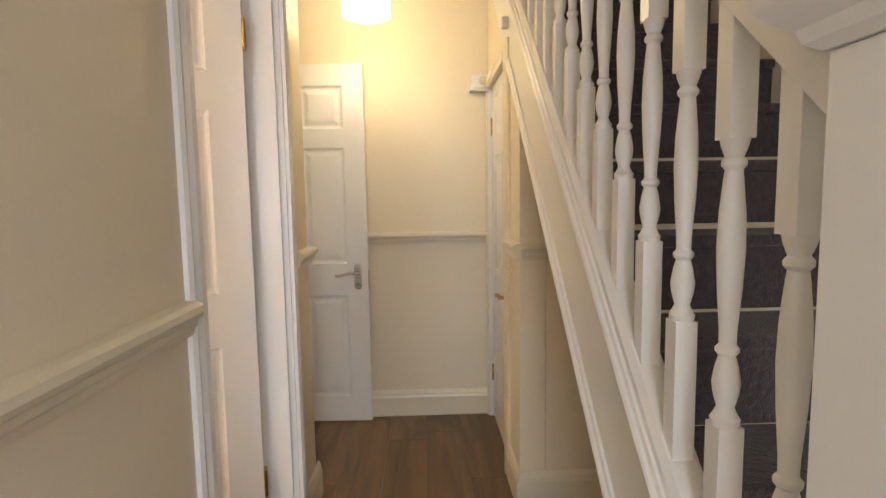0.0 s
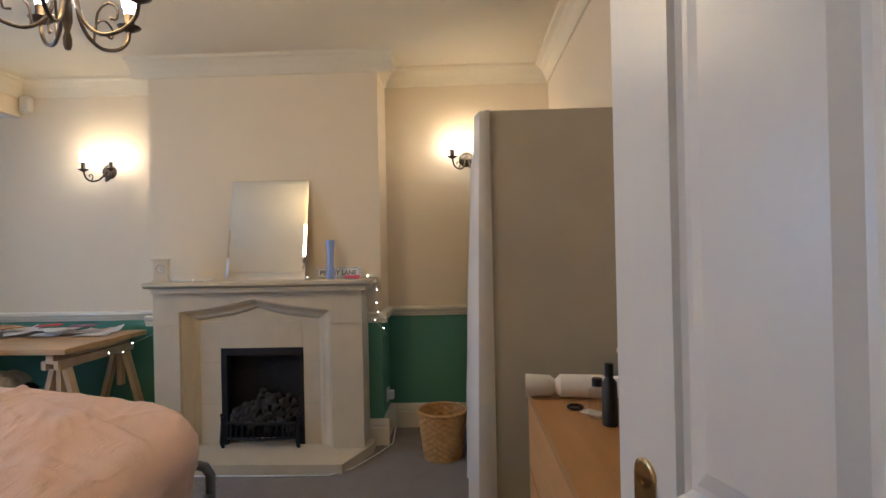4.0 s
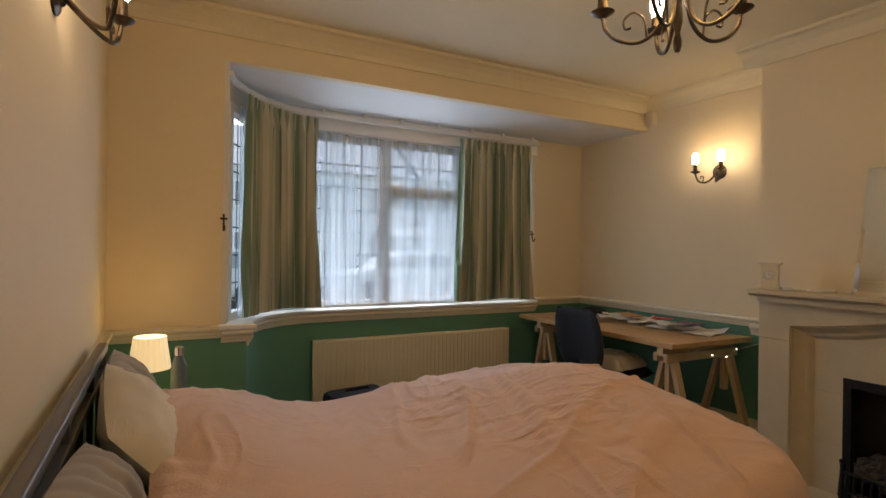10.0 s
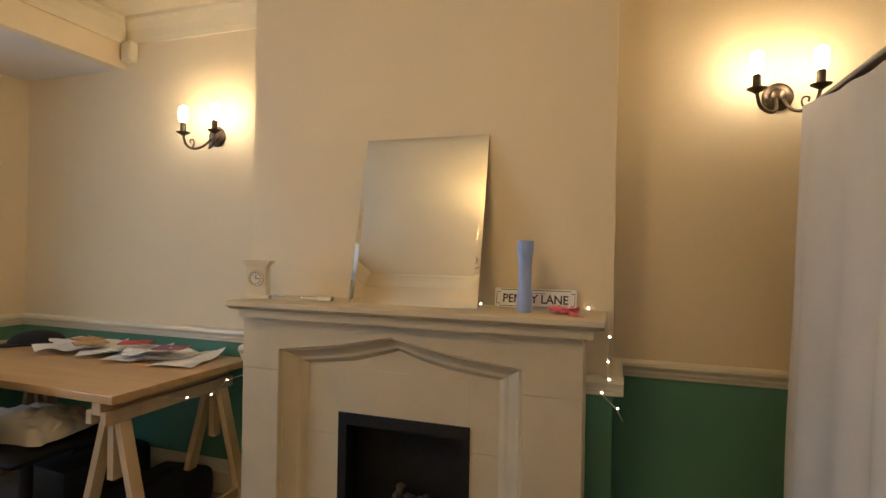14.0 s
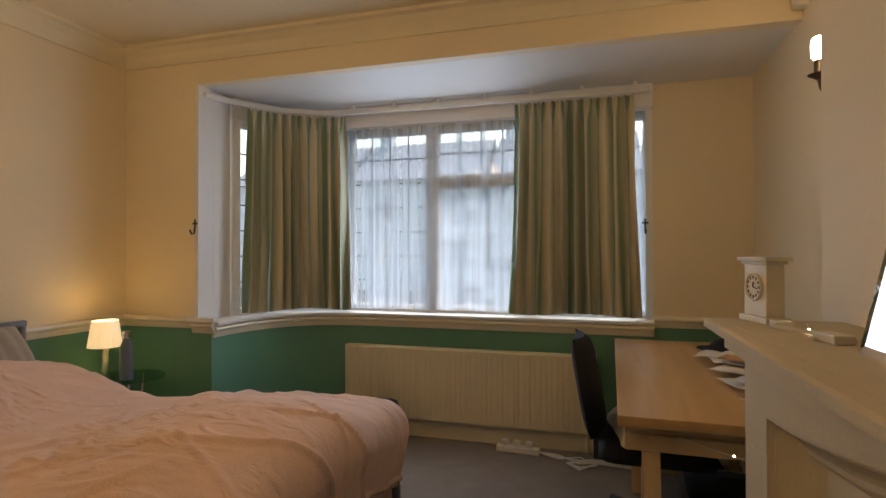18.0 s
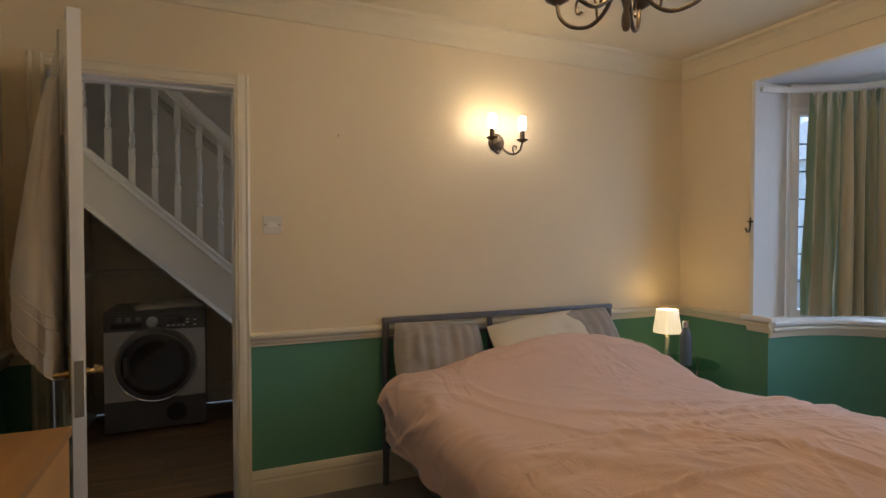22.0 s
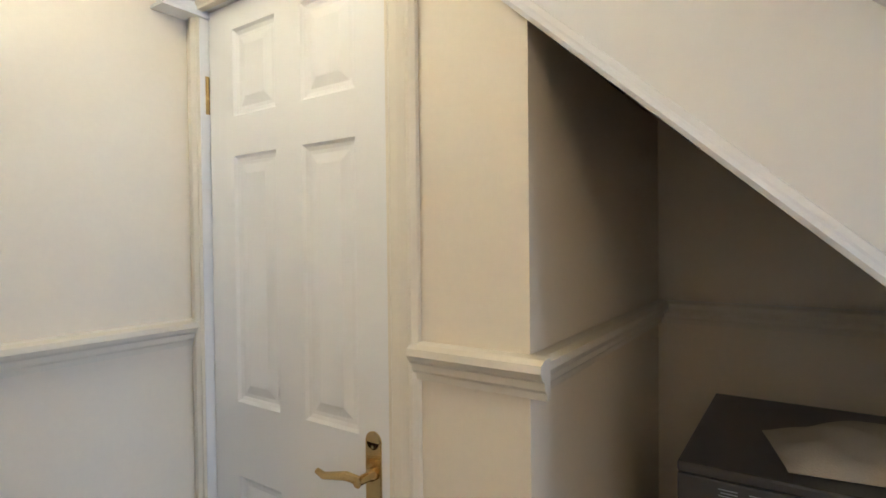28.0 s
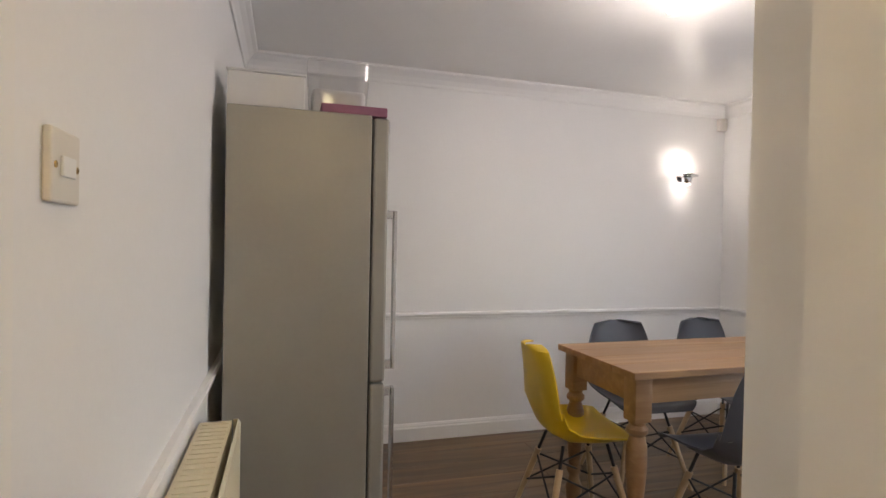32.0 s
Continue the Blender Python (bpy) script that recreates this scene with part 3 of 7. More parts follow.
solid("wall_bay_lower", follow([(0, 0), (-0.14, 0), (-0.14, SILL - 0.03), (0, SILL - 0.03)], BAY), M_bed_wall, "green curved wall under the bay window", "wall", "structure", True)
solid("window_sill", follow([(0.035, SILL - 0.028), (0.045, SILL - 0.02), (0.045, SILL - 0.006), (0.035, SILL), (-0.16, SILL), (-0.16, SILL - 0.028)], BAY), M_white, "white painted curved window sill", "window sill", "structure", True)
solid("window_sill_horn", boxes((-1.372, -1.18, -1.3775, -1.334, SILL - 0.003, SILL + 0.026), bevel=0.006), M_white, "white sill end lapping the wall beside the bay", "window sill", "structure")
run("dado_rail", DADO, (-1.2, -1.3778, 0.737), (-1.350, -1.3778, 0.737), (0, 1), M_trim, "cream dado rail under the sill end")
solid("dado_rail_bay", follow([(x + 0.001, z + SILL - 0.094) for x, z in DADO], BAY), M_trim, "cream dado rail under the bay sill", "trim", "structure", True)

solid("wall_hall_north", boxes((-1.2045, 1.24, BACK_Y, 3.36, 0, 4.7)), M_hall_wall, "cream wall at the end of the hall", "wall", "structure")
SB = lambda y: 0.649 + 0.925 * (y - 1.341)
ST = lambda y: 0.990 + 0.905 * (y - 1.338)
bm = bmesh.new()
prism(bm, [(2.336, 0), (2.60, 0), (2.60, SB(2.60) + 0.05), (2.336, SB(2.336) + 0.05)], Matrix(((0, 0, 1, RIGHT_X + 0.004), (1, 0, 0, 0), (0, 1, 0, 0), (0, 0, 0, 1))), 0.10)
box(bm, RIGHT_X + 0.004, RIGHT_X + 0.1, 2.602, BACK_Y, 1.837, HALL_CEIL)
solid("wall_cupboard", bm, M_hall_wall, "cream wall round the cupboard door", "wall", "structure")
bm = bmesh.new()
prism(bm, [(2.338, 0), (2.40, 0), (2.40, SB(2.40)), (2.338, SB(2.338))], Matrix(((0, 0, 1, RIGHT_X + 0.106), (1, 0, 0, 0), (0, 1, 0, 0), (0, 0, 0, 1))), STAIR_X - RIGHT_X - 0.108)
solid("wall_alcove", bm, M_hall_wall, "cream side wall of the under-stairs alcove", "wall", "structure")
solid("wall_stair_east", boxes((STAIR_X, STAIR_X + 0.1, -1.0, BACK_Y, 0, 4.7)), M_hall_wall, "cream wall along the stairs", "wall", "structure")
solid("wall_stairwell", boxes((RIGHT_X - 0.05, RIGHT_X, -1.0, BACK_Y, HALL_CEIL + 0.08, 4.7)), M_hall_wall, "wall of the upper stairwell", "wall", "structure")
solid("wall_front", boxes((-0.68, -0.50, -1.1, -1.0, 0, 4.7), (0.22, 1.24, -1.1, -1.0, 0, 4.7), (-0.50, 0.22, -1.1, -1.0, 2.05, 4.7)), M_hall_wall, "wall round the front door", "wall", "structure")
solid("ceiling_hall", boxes((-0.62, RIGHT_X, -1.0, 2.44, HALL_CEIL, 2.5), (KIT_E, RIGHT_X, 2.44, BACK_Y, HALL_CEIL, 2.5)), M_ceiling, "cream hall ceiling", "ceiling", "structure")
solid("ceiling_stairwell", boxes((RIGHT_X - 0.05, 1.24, -1.1, 3.36, 4.7, 4.8)), M_ceiling, "ceiling over the stairs", "ceiling", "structure")

solid("wall_kitchen_west", boxes((KIT_W - 0.1, KIT_W, KIT_S, 6.0, 0, 2.42)), M_kit_wall, "white kitchen wall with dado rail", "wall", "structure")
solid("wall_kitchen_north", boxes((KIT_W, -2.35, KIT_N, 6.0, 0, 2.42), (-1.55, -1.20, KIT_N, 6.0, 0, 2.42), (-2.35, -1.55, KIT_N, 6.0, 2.05, 2.42)), M_kit_wall, "white kitchen wall beside the garden door", "wall", "structure")
solid("wall_kitchen_east", boxes((KIT_E, -1.21, 3.362, KIT_N, 0, 2.42), (KIT_E, -1.21, KIT_S, 3.262, 2.03, 2.419)), M_kit_wall, "white kitchen wall over the doorway", "wall", "structure")
solid("ceiling_kitchen", boxes((KIT_W, KIT_E - 0.002, KIT_S, KIT_N, KIT_CEIL, 2.419)), M_kit_ceiling, "white sheen kitchen ceiling", "ceiling", "structure")

# floors
solid("floor_bedroom", boxes((WEST, -0.62, -2.5, BED_N, -0.06, 0.0)), M_carpet, "worn grey-brown bedroom carpet", "carpet", "structure")
solid("ground", boxes((-60, 60, -60, 60, -0.5, -0.3)), M_asphalt, "asphalt street outside the bay", "road", "structure")

# mouldings, bedroom
for a, b, o in (((BED_X, BEAM_Y), (BED_X, DOOR_LO - 0.066), (-1, 0)), ((BED_X, DOOR_HI + 0.066), (BED_X, BED_N), (-1, 0)), ((BED_X, BED_N), (WEST, BED_N), (0, -1)),
                ((WEST, BED_N), (WEST, 1.185), (1, 0)), ((WEST, 1.185), (BREAST, 1.185), (0, 1)), ((BREAST, 1.221), (BREAST, 1.05), (1, 0)),
                ((BREAST, -0.20), (BREAST, -0.311), (1, 0)), ((BREAST, -0.275), (WEST, -0.275), (0, -1)), ((WEST, -0.275), (WEST, -2.13), (1, 0)),
                ((WEST, -2.13), (-3.80, -2.13), (0, 1)), ((BED_X, BEAM_Y), (-1.20, BEAM_Y), (0, 1))):
    run("dado_rail", DADO, (*a, 0.762), (*b, 0.762), o, M_trim, "cream moulded dado rail on the bedroom wall")
    run("baseboard", TALL_SKIRT, (*a, 0), (*b, 0), o, M_trim, "cream moulded bedroom skirting board", "baseboard")
for a, b, o in (((BED_X, BEAM_Y), (BED_X, BED_N), (-1, 0)), ((BED_X, BED_N), (WEST, BED_N), (0, -1)), ((WEST, BED_N), (WEST, 1.185), (1, 0)), ((WEST, 1.185), (BREAST, 1.185), (0, 1)),
                ((BREAST, 1.285), (BREAST, -0.375), (1, 0)), ((BREAST, -0.275), (WEST, -0.275), (0, -1)), ((WEST, -0.275), (WEST, BEAM_Y), (1, 0)), ((WEST, BEAM_Y), (BED_X, BEAM_Y), (0, 1))):
    run("coving", COVE, (*a, CEIL), (*b, CEIL), o, M_ceiling, "cream plaster coving")
solid("baseboard_bay", follow([(x, z) for x, z in TALL_SKIRT], BAY), M_trim, "cream curved skirting board", "baseboard", "structure", True)
# mouldings, hall
HD = 0.974
for a, b, o in (((HALL_X, -1.0), (HALL_X, DOOR_LO - 0.066), (1, 0)), ((HALL_X, DOOR_HI + 0.066), (HALL_X, KIT_S + 0.036), (1, 0)), ((-0.62, KIT_S), (HALL_X, KIT_S), (0, 1)),
                ((-0.44, BACK_Y), (RIGHT_X - 0.012, BACK_Y), (0, -1)), ((RIGHT_X + 0.004, 2.555), (RIGHT_X + 0.004, 2.302), (-1, 0)), ((RIGHT_X, 2.338), (STAIR_X, 2.338), (0, -1)), ((STAIR_X, 2.338), (STAIR_X, 0.9), (-1, 0))):
    if a[1] == -1.0:
        run("dado_rail", DADO, (*a, HD - 0.004), (*b, HD - 0.004), o, M_trim, "cream moulded dado rail in the hall")
    elif a[0] != STAIR_X:
        lift = HD + (0.010 if a[0] >= RIGHT_X else 0.0)
        run("dado_rail", DADO, (*a, lift), (*b, lift), o, M_trim, "cream moulded dado rail in the hall")
    else:
        run("dado_rail", DADO, (*a, HD + 0.010), (STAIR_X, 1.72, HD + 0.010), o, M_trim, "cream moulded dado rail in the alcove")
    run("baseboard", SKIRT, (*a, 0), (*b, 0), o, M_trim, "cream moulded hall skirting board", "baseboard")
# sloping dado on the stair wall
bm = bmesh.new()
s0, s1 = Vector((STAIR_X, 0.2, ST(0.2) + 0.775)), Vector((STAIR_X, 3.25, ST(3.25) + 0.775))
al = (s1 - s0).normalized()
m = Matrix((Vector((-1, 0, 0)), al.cross(Vector((-1, 0, 0))), al)).transposed().to_4x4()
m.translation = s0
prism(bm, DADO, m, (s1 - s0).length)
solid("dado_rail", bm, M_trim, "cream dado rail climbing the stair wall", "trim", "structure")
# mouldings, kitchen
for a, b, o in (((KIT_E - 0.07, KIT_S), (KIT_W, KIT_S), (0, 1)), ((KIT_W, KIT_S), (KIT_W, KIT_N), (1, 0)), ((KIT_W, KIT_N), (-2.42, KIT_N), (0, -1))):
    run("dado_rail", [(x * 0.7, z * 0.75) for x, z in DADO], (*a, 0.755), (*b, 0.755), o, M_kit_wall, "white moulded kitchen dado rail")
    run("baseboard", [(x, z * 0.75) for x, z in SKIRT], (*a, 0), (*b, 0), o, M_kit_wall, "white kitchen skirting board", "baseboard")
    run("coving", [(x * 0.75, z * 0.8) for x, z in COVE], (*a, KIT_CEIL), (*b, KIT_CEIL), o, M_kit_wall, "white plaster kitchen coving")


# ---- doors ----
def door_leaf(name, at, turn, width, side, label, handles, knob=M_brass, hinge_metal=M_brass, plate_z=(0.74, 0.915), top=1.975, hinges=(0.2, 1.70), rows=None):
    """A six-panel leaf hung at its local origin, running along local x; side is the way its thickness goes along y."""
    ob = thing(name, (*at, 0.008), turn, label, "door", kind="structure")
    T = 0.036
    stile = 0.11 if width > 0.7 else 0.095
    mid = 0.102 if width > 0.7 else 0.085
    pw = (width - 2 * stile - mid) / 2
    rows = rows or [(0.14, 0.72), (0.90, 1.526), (1.639, top - 0.113) if top > 1.95 else (1.60, top - 0.105)]
    y0, y1 = (0, T) if side > 0 else (-T, 0)
    xs = [(0, stile), (stile + pw, stile + pw + mid), (width - stile, width)]
    for a, b in xs:
        part("stile", boxes((a, b, y0, y1, 0, top)), M_white, ob)
    zs = [0.0] + [z for r in rows for z in r] + [top]
    for a, b in zip(zs[::2], zs[1::2]):
        for p in (stile, stile + pw + mid):
            part("rail", boxes((p, p + pw, y0, y1, a, b)), M_white, ob)
    for p in (stile, stile + pw + mid):
        for a, b in rows:
            bm = bmesh.new()
            for face, s in ((y0, 1), (y1, -1)):
                rings = []
                for ins, dep in ((0, 0.0), (0.006, 0.006), (0.014, 0.009), (0.022, 0.009), (0.044, 0.0025)):
                    y = face + s * dep
                    rings.append([bm.verts.new((x, y, z)) for x, z in ((p + ins, a + ins), (p + pw - ins, a + ins), (p + pw - ins, b - ins), (p + ins, b - ins))])
                for r0, r1 in zip(rings, rings[1:]):
                    for k in range(4):
                        bm.faces.new((r0[k], r0[(k + 1) % 4], r1[(k + 1) % 4], r1[k]))
                bm.faces.new(rings[-1])
            part("panel", bm, M_white, ob)
    for z in hinges:
        bm = boxes((-0.012, 0.002, y0 + 0.004, y1 - 0.004, z, z + 0.09))
        tube(bm, [(-0.006, y0 - 0.004 if side > 0 else y1 + 0.004, z - 0.002), (-0.006, y0 - 0.004 if side > 0 else y1 + 0.004, z + 0.092)], 0.006)
        part("hinge", bm, hinge_metal, ob)
    hz = sum(plate_z) / 2 - 0.01
    for face, s in ((y0, -1), (y1, 1)):
        if (s < 0 and "f" in handles) or (s > 0 and "b" in handles):
            x = width - 0.055
            h = part("handle", boxes((x - 0.02, x + 0.02, min(face, face + s * 0.004), max(face, face + s * 0.004), *plate_z), bevel=0.0015), knob, ob, "lever handle on its back plate")
            for zz in plate_z:
                bm = bmesh.new()
                lathe(bm, [(0.02, 0), (0.02, 0.003), (0.016, 0.004)], m=Matrix.Translation((x, face, zz)) @ pose(0, 0, 0, 90 if s < 0 else -90))
                part("plate_end", bm, knob, h)
            bm = bmesh.new()
            lathe(bm, [(0.013, 0.003), (0.013, 0.012), (0.009, 0.018), (0.009, 0.046), (0.011, 0.05), (0, 0.052)], m=Matrix.Translation((x, face, hz + 0.03)) @ pose(0, 0, 0, 90 if s < 0 else -90))
            tube(bm, [(x, face + s * 0.042, hz + 0.03), (x - 0.03, face + s * 0.046, hz + 0.034), (x - 0.065, face + s * 0.046, hz + 0.026), (x - 0.095, face + s * 0.044, hz + 0.018), (x - 0.115, face + s * 0.044, hz + 0.024)], [0.009, 0.009, 0.008, 0.0075, 0.006])
            part("lever", bm, knob, h, smooth=True)
            for zz in (plate_z[0] + 0.01, plate_z[1] - 0.01):
                bm = bmesh.new()
                lathe(bm, [(0.0035, 0.004), (0.0035, 0.0055), (0, 0.006)], m=Matrix.Translation((x, face, zz)) @ pose(0, 0, 0, 90 if s < 0 else -90), seg=8)
                part("screw", bm, knob, h)
    part("latch_plate", boxes((width - 0.001, width + 0.002, (y0 + y1) / 2 - 0.012, (y0 + y1) / 2 + 0.012, plate_z[0] - 0.02, plate_z[1] - 0.02)), M_chrome, ob)
    return ob


LEAF = (-0.670, 2.112, 196.4)
door_bed = door_leaf("door_bedroom", LEAF[:2], LEAF[2], 0.778, -1, "open white six-panel bedroom door with brass handles", "fb", rows=[(0.14, 0.735), (0.912, 1.508), (1.625, 1.862)])
door_kit = door_leaf("door_kitchen", (-1.172, 3.213), -2.6, 0.766, 1, "white six-panel kitchen door, open against the wall", "f", M_chrome, M_chrome, (0.752, 0.852), 1.915, rows=[(0.14, 0.70), (0.872, 1.485), (1.585, 1.805)])
door_cup = door_leaf("door_cupboard", (RIGHT_X + 0.018, 3.212), -90, 0.590, 1, "closed cream six-panel cupboard door under the stairs", "f", plate_z=(0.665, 0.83), top=1.795, hinges=(0.2, 1.545), rows=[(0.14, 0.655), (0.836, 1.43), (1.525, 1.733)])


def lining(name, dims, label):
    solid(name, boxes(*dims), M_white, label, "door frame", "structure")


lining("door_lining_bedroom", ((BED_X - 0.002, HALL_X + 0.002, DOOR_LO - 0.03, DOOR_LO, 0, HEAD), (BED_X - 0.002, HALL_X + 0.002, DOOR_HI, DOOR_HI + 0.03, 0, HEAD), (BED_X - 0.002, HALL_X + 0.002, DOOR_LO - 0.03, DOOR_HI + 0.03, HEAD, HEAD + 0.03)), "white lining of the bedroom doorway")
lining("door_stop_bedroom", ((-0.64, -0.60, DOOR_LO, DOOR_LO + 0.012, 0, HEAD - 0.012), (-0.62, -0.58, DOOR_HI - 0.012, DOOR_HI, 0, HEAD - 0.012), (-0.64, -0.60, DOOR_LO, DOOR_HI, HEAD - 0.012, HEAD)), "white door stop in the bedroom doorway")
lining("door_lining_kitchen", ((KIT_E - 0.002, -1.205, KIT_S + 0.001, KIT_S + 0.006, 0, 2.0), (KIT_E - 0.002, -1.205, BACK_Y, 3.3615, 0, 2.0), (KIT_E - 0.002, -1.205, KIT_S + 0.002, 3.3615, 2.0, 2.03)), "cream lining of the kitchen doorway")
lining("door_stop_kitchen", ((-1.222, -1.186, 3.236, BACK_Y - 0.0005, 0, 2.0), (-1.262, -1.232, KIT_S + 0.0065, KIT_S + 0.010, 0, 1.988)), "door stop in the kitchen doorway")
lining("door_lining_cupboard", ((RIGHT_X - 0.004, RIGHT_X + 0.1, 2.590, 2.616, 0, 1.807), (RIGHT_X - 0.004, RIGHT_X + 0.1, 3.216, 3.258, 0, 1.807), (RIGHT_X - 0.004, RIGHT_X + 0.1, 2.590, 3.258, 1.807, 1.835)), "cream lining of the cupboard door")
architrave("architrave_bedroom", "x", BED_X, -1, DOOR_LO - 0.004, DOOR_HI + 0.004, HEAD + 0.004, M_trim, "cream moulded casing on the bedroom side")
architrave("architrave_hall", "x", HALL_X, 1, DOOR_LO - 0.004, DOOR_HI + 0.004, HEAD + 0.004, M_white, "white moulded casing on the hall side")
architrave("architrave_cupboard", "x", RIGHT_X + 0.003, -1, 2.612, 3.219, 1.803, M_trim, "cream moulded casing round the cupboard door")

# front door behind the start of the walk
fd = thing("door_front", (0, 0, 0), 0, "white front door with a large glazed panel", "door", kind="structure")
part("leaf", boxes((-0.50, -0.38, -1.07, -1.03, 0, 2.05), (0.10, 0.22, -1.07, -1.03, 0, 2.05), (-0.38, 0.10, -1.07, -1.03, 0, 0.55), (-0.38, 0.10, -1.07, -1.03, 1.93, 2.05)), M_white, fd)
g = part("pane", boxes((-0.38, 0.10, -1.054, -1.046, 0.55, 1.93)), M_glass, fd)
g.visible_shadow = False
gd = thing("door_garden", (0, 0, 0), 0, "white glazed garden door", "door", kind="structure")
part("leaf", boxes((-2.35, -2.26, 5.88, 5.93, 0, 2.05), (-1.64, -1.55, 5.88, 5.93, 0, 2.05), (-2.26, -1.64, 5.88, 5.93, 0, 0.2), (-2.26, -1.64, 5.88, 5.93, 1.95, 2.05)), M_upvc, gd)
g = part("pane", boxes((-2.26, -1.64, 5.90, 5.91, 0.2, 1.95)), M_glass, gd)
g.visible_shadow = False

# ---- staircase ----
stairs = thing("staircase", (0, 0, 0), 0, "carpeted staircase with white turned balusters", "staircase", kind="structure")
side = Matrix(((0, 0, 1, RIGHT_X), (1, 0, 0, 0), (0, 1, 0, 0), (0, 0, 0, 1)))
bm = bmesh.new()
prism(bm, [(0.70, SB(0.70)), (0.70, ST(0.70)), (2.545, ST(2.545)), (2.545, SB(2.545))], side, 0.036)
prism(bm, [(2.5455, 1.856), (2.5455, ST(2.545)), (3.2, ST(3.2)), (3.2, SB(3.2)), (2.69, 1.868)], side, 0.036)
part("string", bm, M_white, stairs, "white painted sloping stair string")
for zf, t in ((SB, 0.0), (ST, -0.03)):
    a, b = Vector((RIGHT_X - 0.001, 0.75, zf(0.75) + t)), Vector((RIGHT_X - 0.001, 2.545, zf(2.545) + t))
    d = (b - a).normalized()
    bm = bmesh.new()
    m = Matrix((Vector((-1, 0, 0)), d.cross(Vector((-1, 0, 0))) * (1 if t == 0 else 1), d)).transposed().to_4x4()
    m.translation = a
    prism(bm, [(0, 0), (0.014, 0), (0.017, 0.006), (0.014, 0.012), (0.009, 0.016), (0.006, 0.024), (0, 0.026)], m, (b - a).length)
    part("string_moulding", bm, M_white, stairs)
for nm, off, w, h, prof in (("base_rail", 0.0, 0.062, 0.03, None), ("handrail", 0.808, 0.062, 0.055, 1)):
    a, b = Vector((0.284, 0.79, ST(0.79) + off)), Vector((0.284, 3.2, ST(3.2) + off))
    d = (b - a).normalized()
    u = d.cross(Vector((-1, 0, 0)))
    u = u if u.z > 0 else -u
    m = Matrix((Vector((1, 0, 0)), u, d)).transposed().to_4x4()
    m.translation = a
    bm = bmesh.new()
    if prof:
        prism(bm, [(-0.022, -0.03), (0.022, -0.03), (0.031, -0.012), (0.030, 0.010), (0.018, 0.026), (0, 0.030), (-0.018, 0.026), (-0.030, 0.010), (-0.031, -0.012)], m, (b - a).length)
    else:
        prism(bm, [(-w / 2, 0), (w / 2, 0), (w / 2, h * 0.6), (w / 2 - 0.01, h), (-w / 2 + 0.01, h), (-w / 2, h * 0.6)], m, (b - a).length)
    part(nm, bm, M_white, stairs, smooth=bool(prof))
bm = bmesh.new()
BL = 0.795
box(bm, -0.0165, 0.0165, -0.0165, 0.0165, -0.02, 0.235)
lathe(bm, [(r * 0.86, 0.235 + (z - 0.235) * 0.87) for r, z in ((0.020, 0.235), (0.0215, 0.245), (0.017, 0.252), (0.0125, 0.262), (0.0185, 0.285), (0.020, 0.30), (0.016, 0.325), (0.012, 0.34), (0.017, 0.346), (0.017, 0.352), (0.012, 0.358), (0.0125, 0.38), (0.017, 0.44), (0.0195, 0.50), (0.018, 0.55), (0.0135, 0.60), (0.012, 0.612), (0.017, 0.618), (0.017, 0.624), (0.0125, 0.63), (0.018, 0.645), (0.020, 0.655))], seg=12)
box(bm, -0.0165, 0.0165, -0.0165, 0.0165, 0.6004, BL + 0.02)
bal = mesh("baluster", bm, M_white, True)
for k in range(18):
    y = 1.3665 + 0.1214 * (k - 4)
    o = new("baluster", bal)
    o.parent = stairs
    o.matrix_basis = pose(0.284, y, ST(y) + 0.005)
bm = boxes((0.237, 0.332, 0.700, 0.795, 0, 1.342), bevel=0.003)
part("newel_post", bm, M_white, stairs)
bm = bmesh.new()
m = Matrix.Translation((0.2845, 0.7475, 1.3425)) @ pose(0, 0, 0, 0, 0, 45)
lathe(bm, [(0.072, 0), (0.086, 0.008), (0.092, 0.02), (0.110, 0.03), (0.126, 0.042), (0.130, 0.060), (0.115, 0.076), (0.08, 0.088), (0, 0.096)], seg=4, m=m)
part("newel_cap", bm, M_white, stairs)
RISE, GO = 0.188, 0.2124
for k in range(1, 14):
    y0 = 0.53 + GO * (k - 1)
    z = RISE * k
    bm = bmesh.new()
    box(bm, 0.287, STAIR_X - 0.001, y0 - 0.02, y0 + GO + 0.002, z - 0.03, z, bevel=0.008)
    box(bm, 0.287, STAIR_X - 0.001, y0, y0 + 0.02, z - RISE, z - 0.031)
    part("step", bm, M_stair_carpet, stairs, "carpeted step")
bm = bmesh.new()
prism(bm, [(0.60, SB(0.60) + 0.05), (3.2, SB(3.2) + 0.05), (3.2, SB(3.2) + 0.065), (0.60, SB(0.60) + 0.065)], Matrix(((0, 0, 1, 0.287), (1, 0, 0, 0), (0, 1, 0, 0), (0, 0, 0, 1))), STAIR_X - 0.288)
part("soffit", bm, M_hall_wall, stairs, "cream sloping underside of the stairs")

# ---- bay window ----
win = thing("window_bay", (0, 0, 0), 0, "white bay window with leaded panes", "window", kind="structure")
WY = -2.22
part("head", boxes((-3.80, -1.72, WY - 0.04, WY + 0.12, 2.06, SOFFIT)), M_upvc, win)


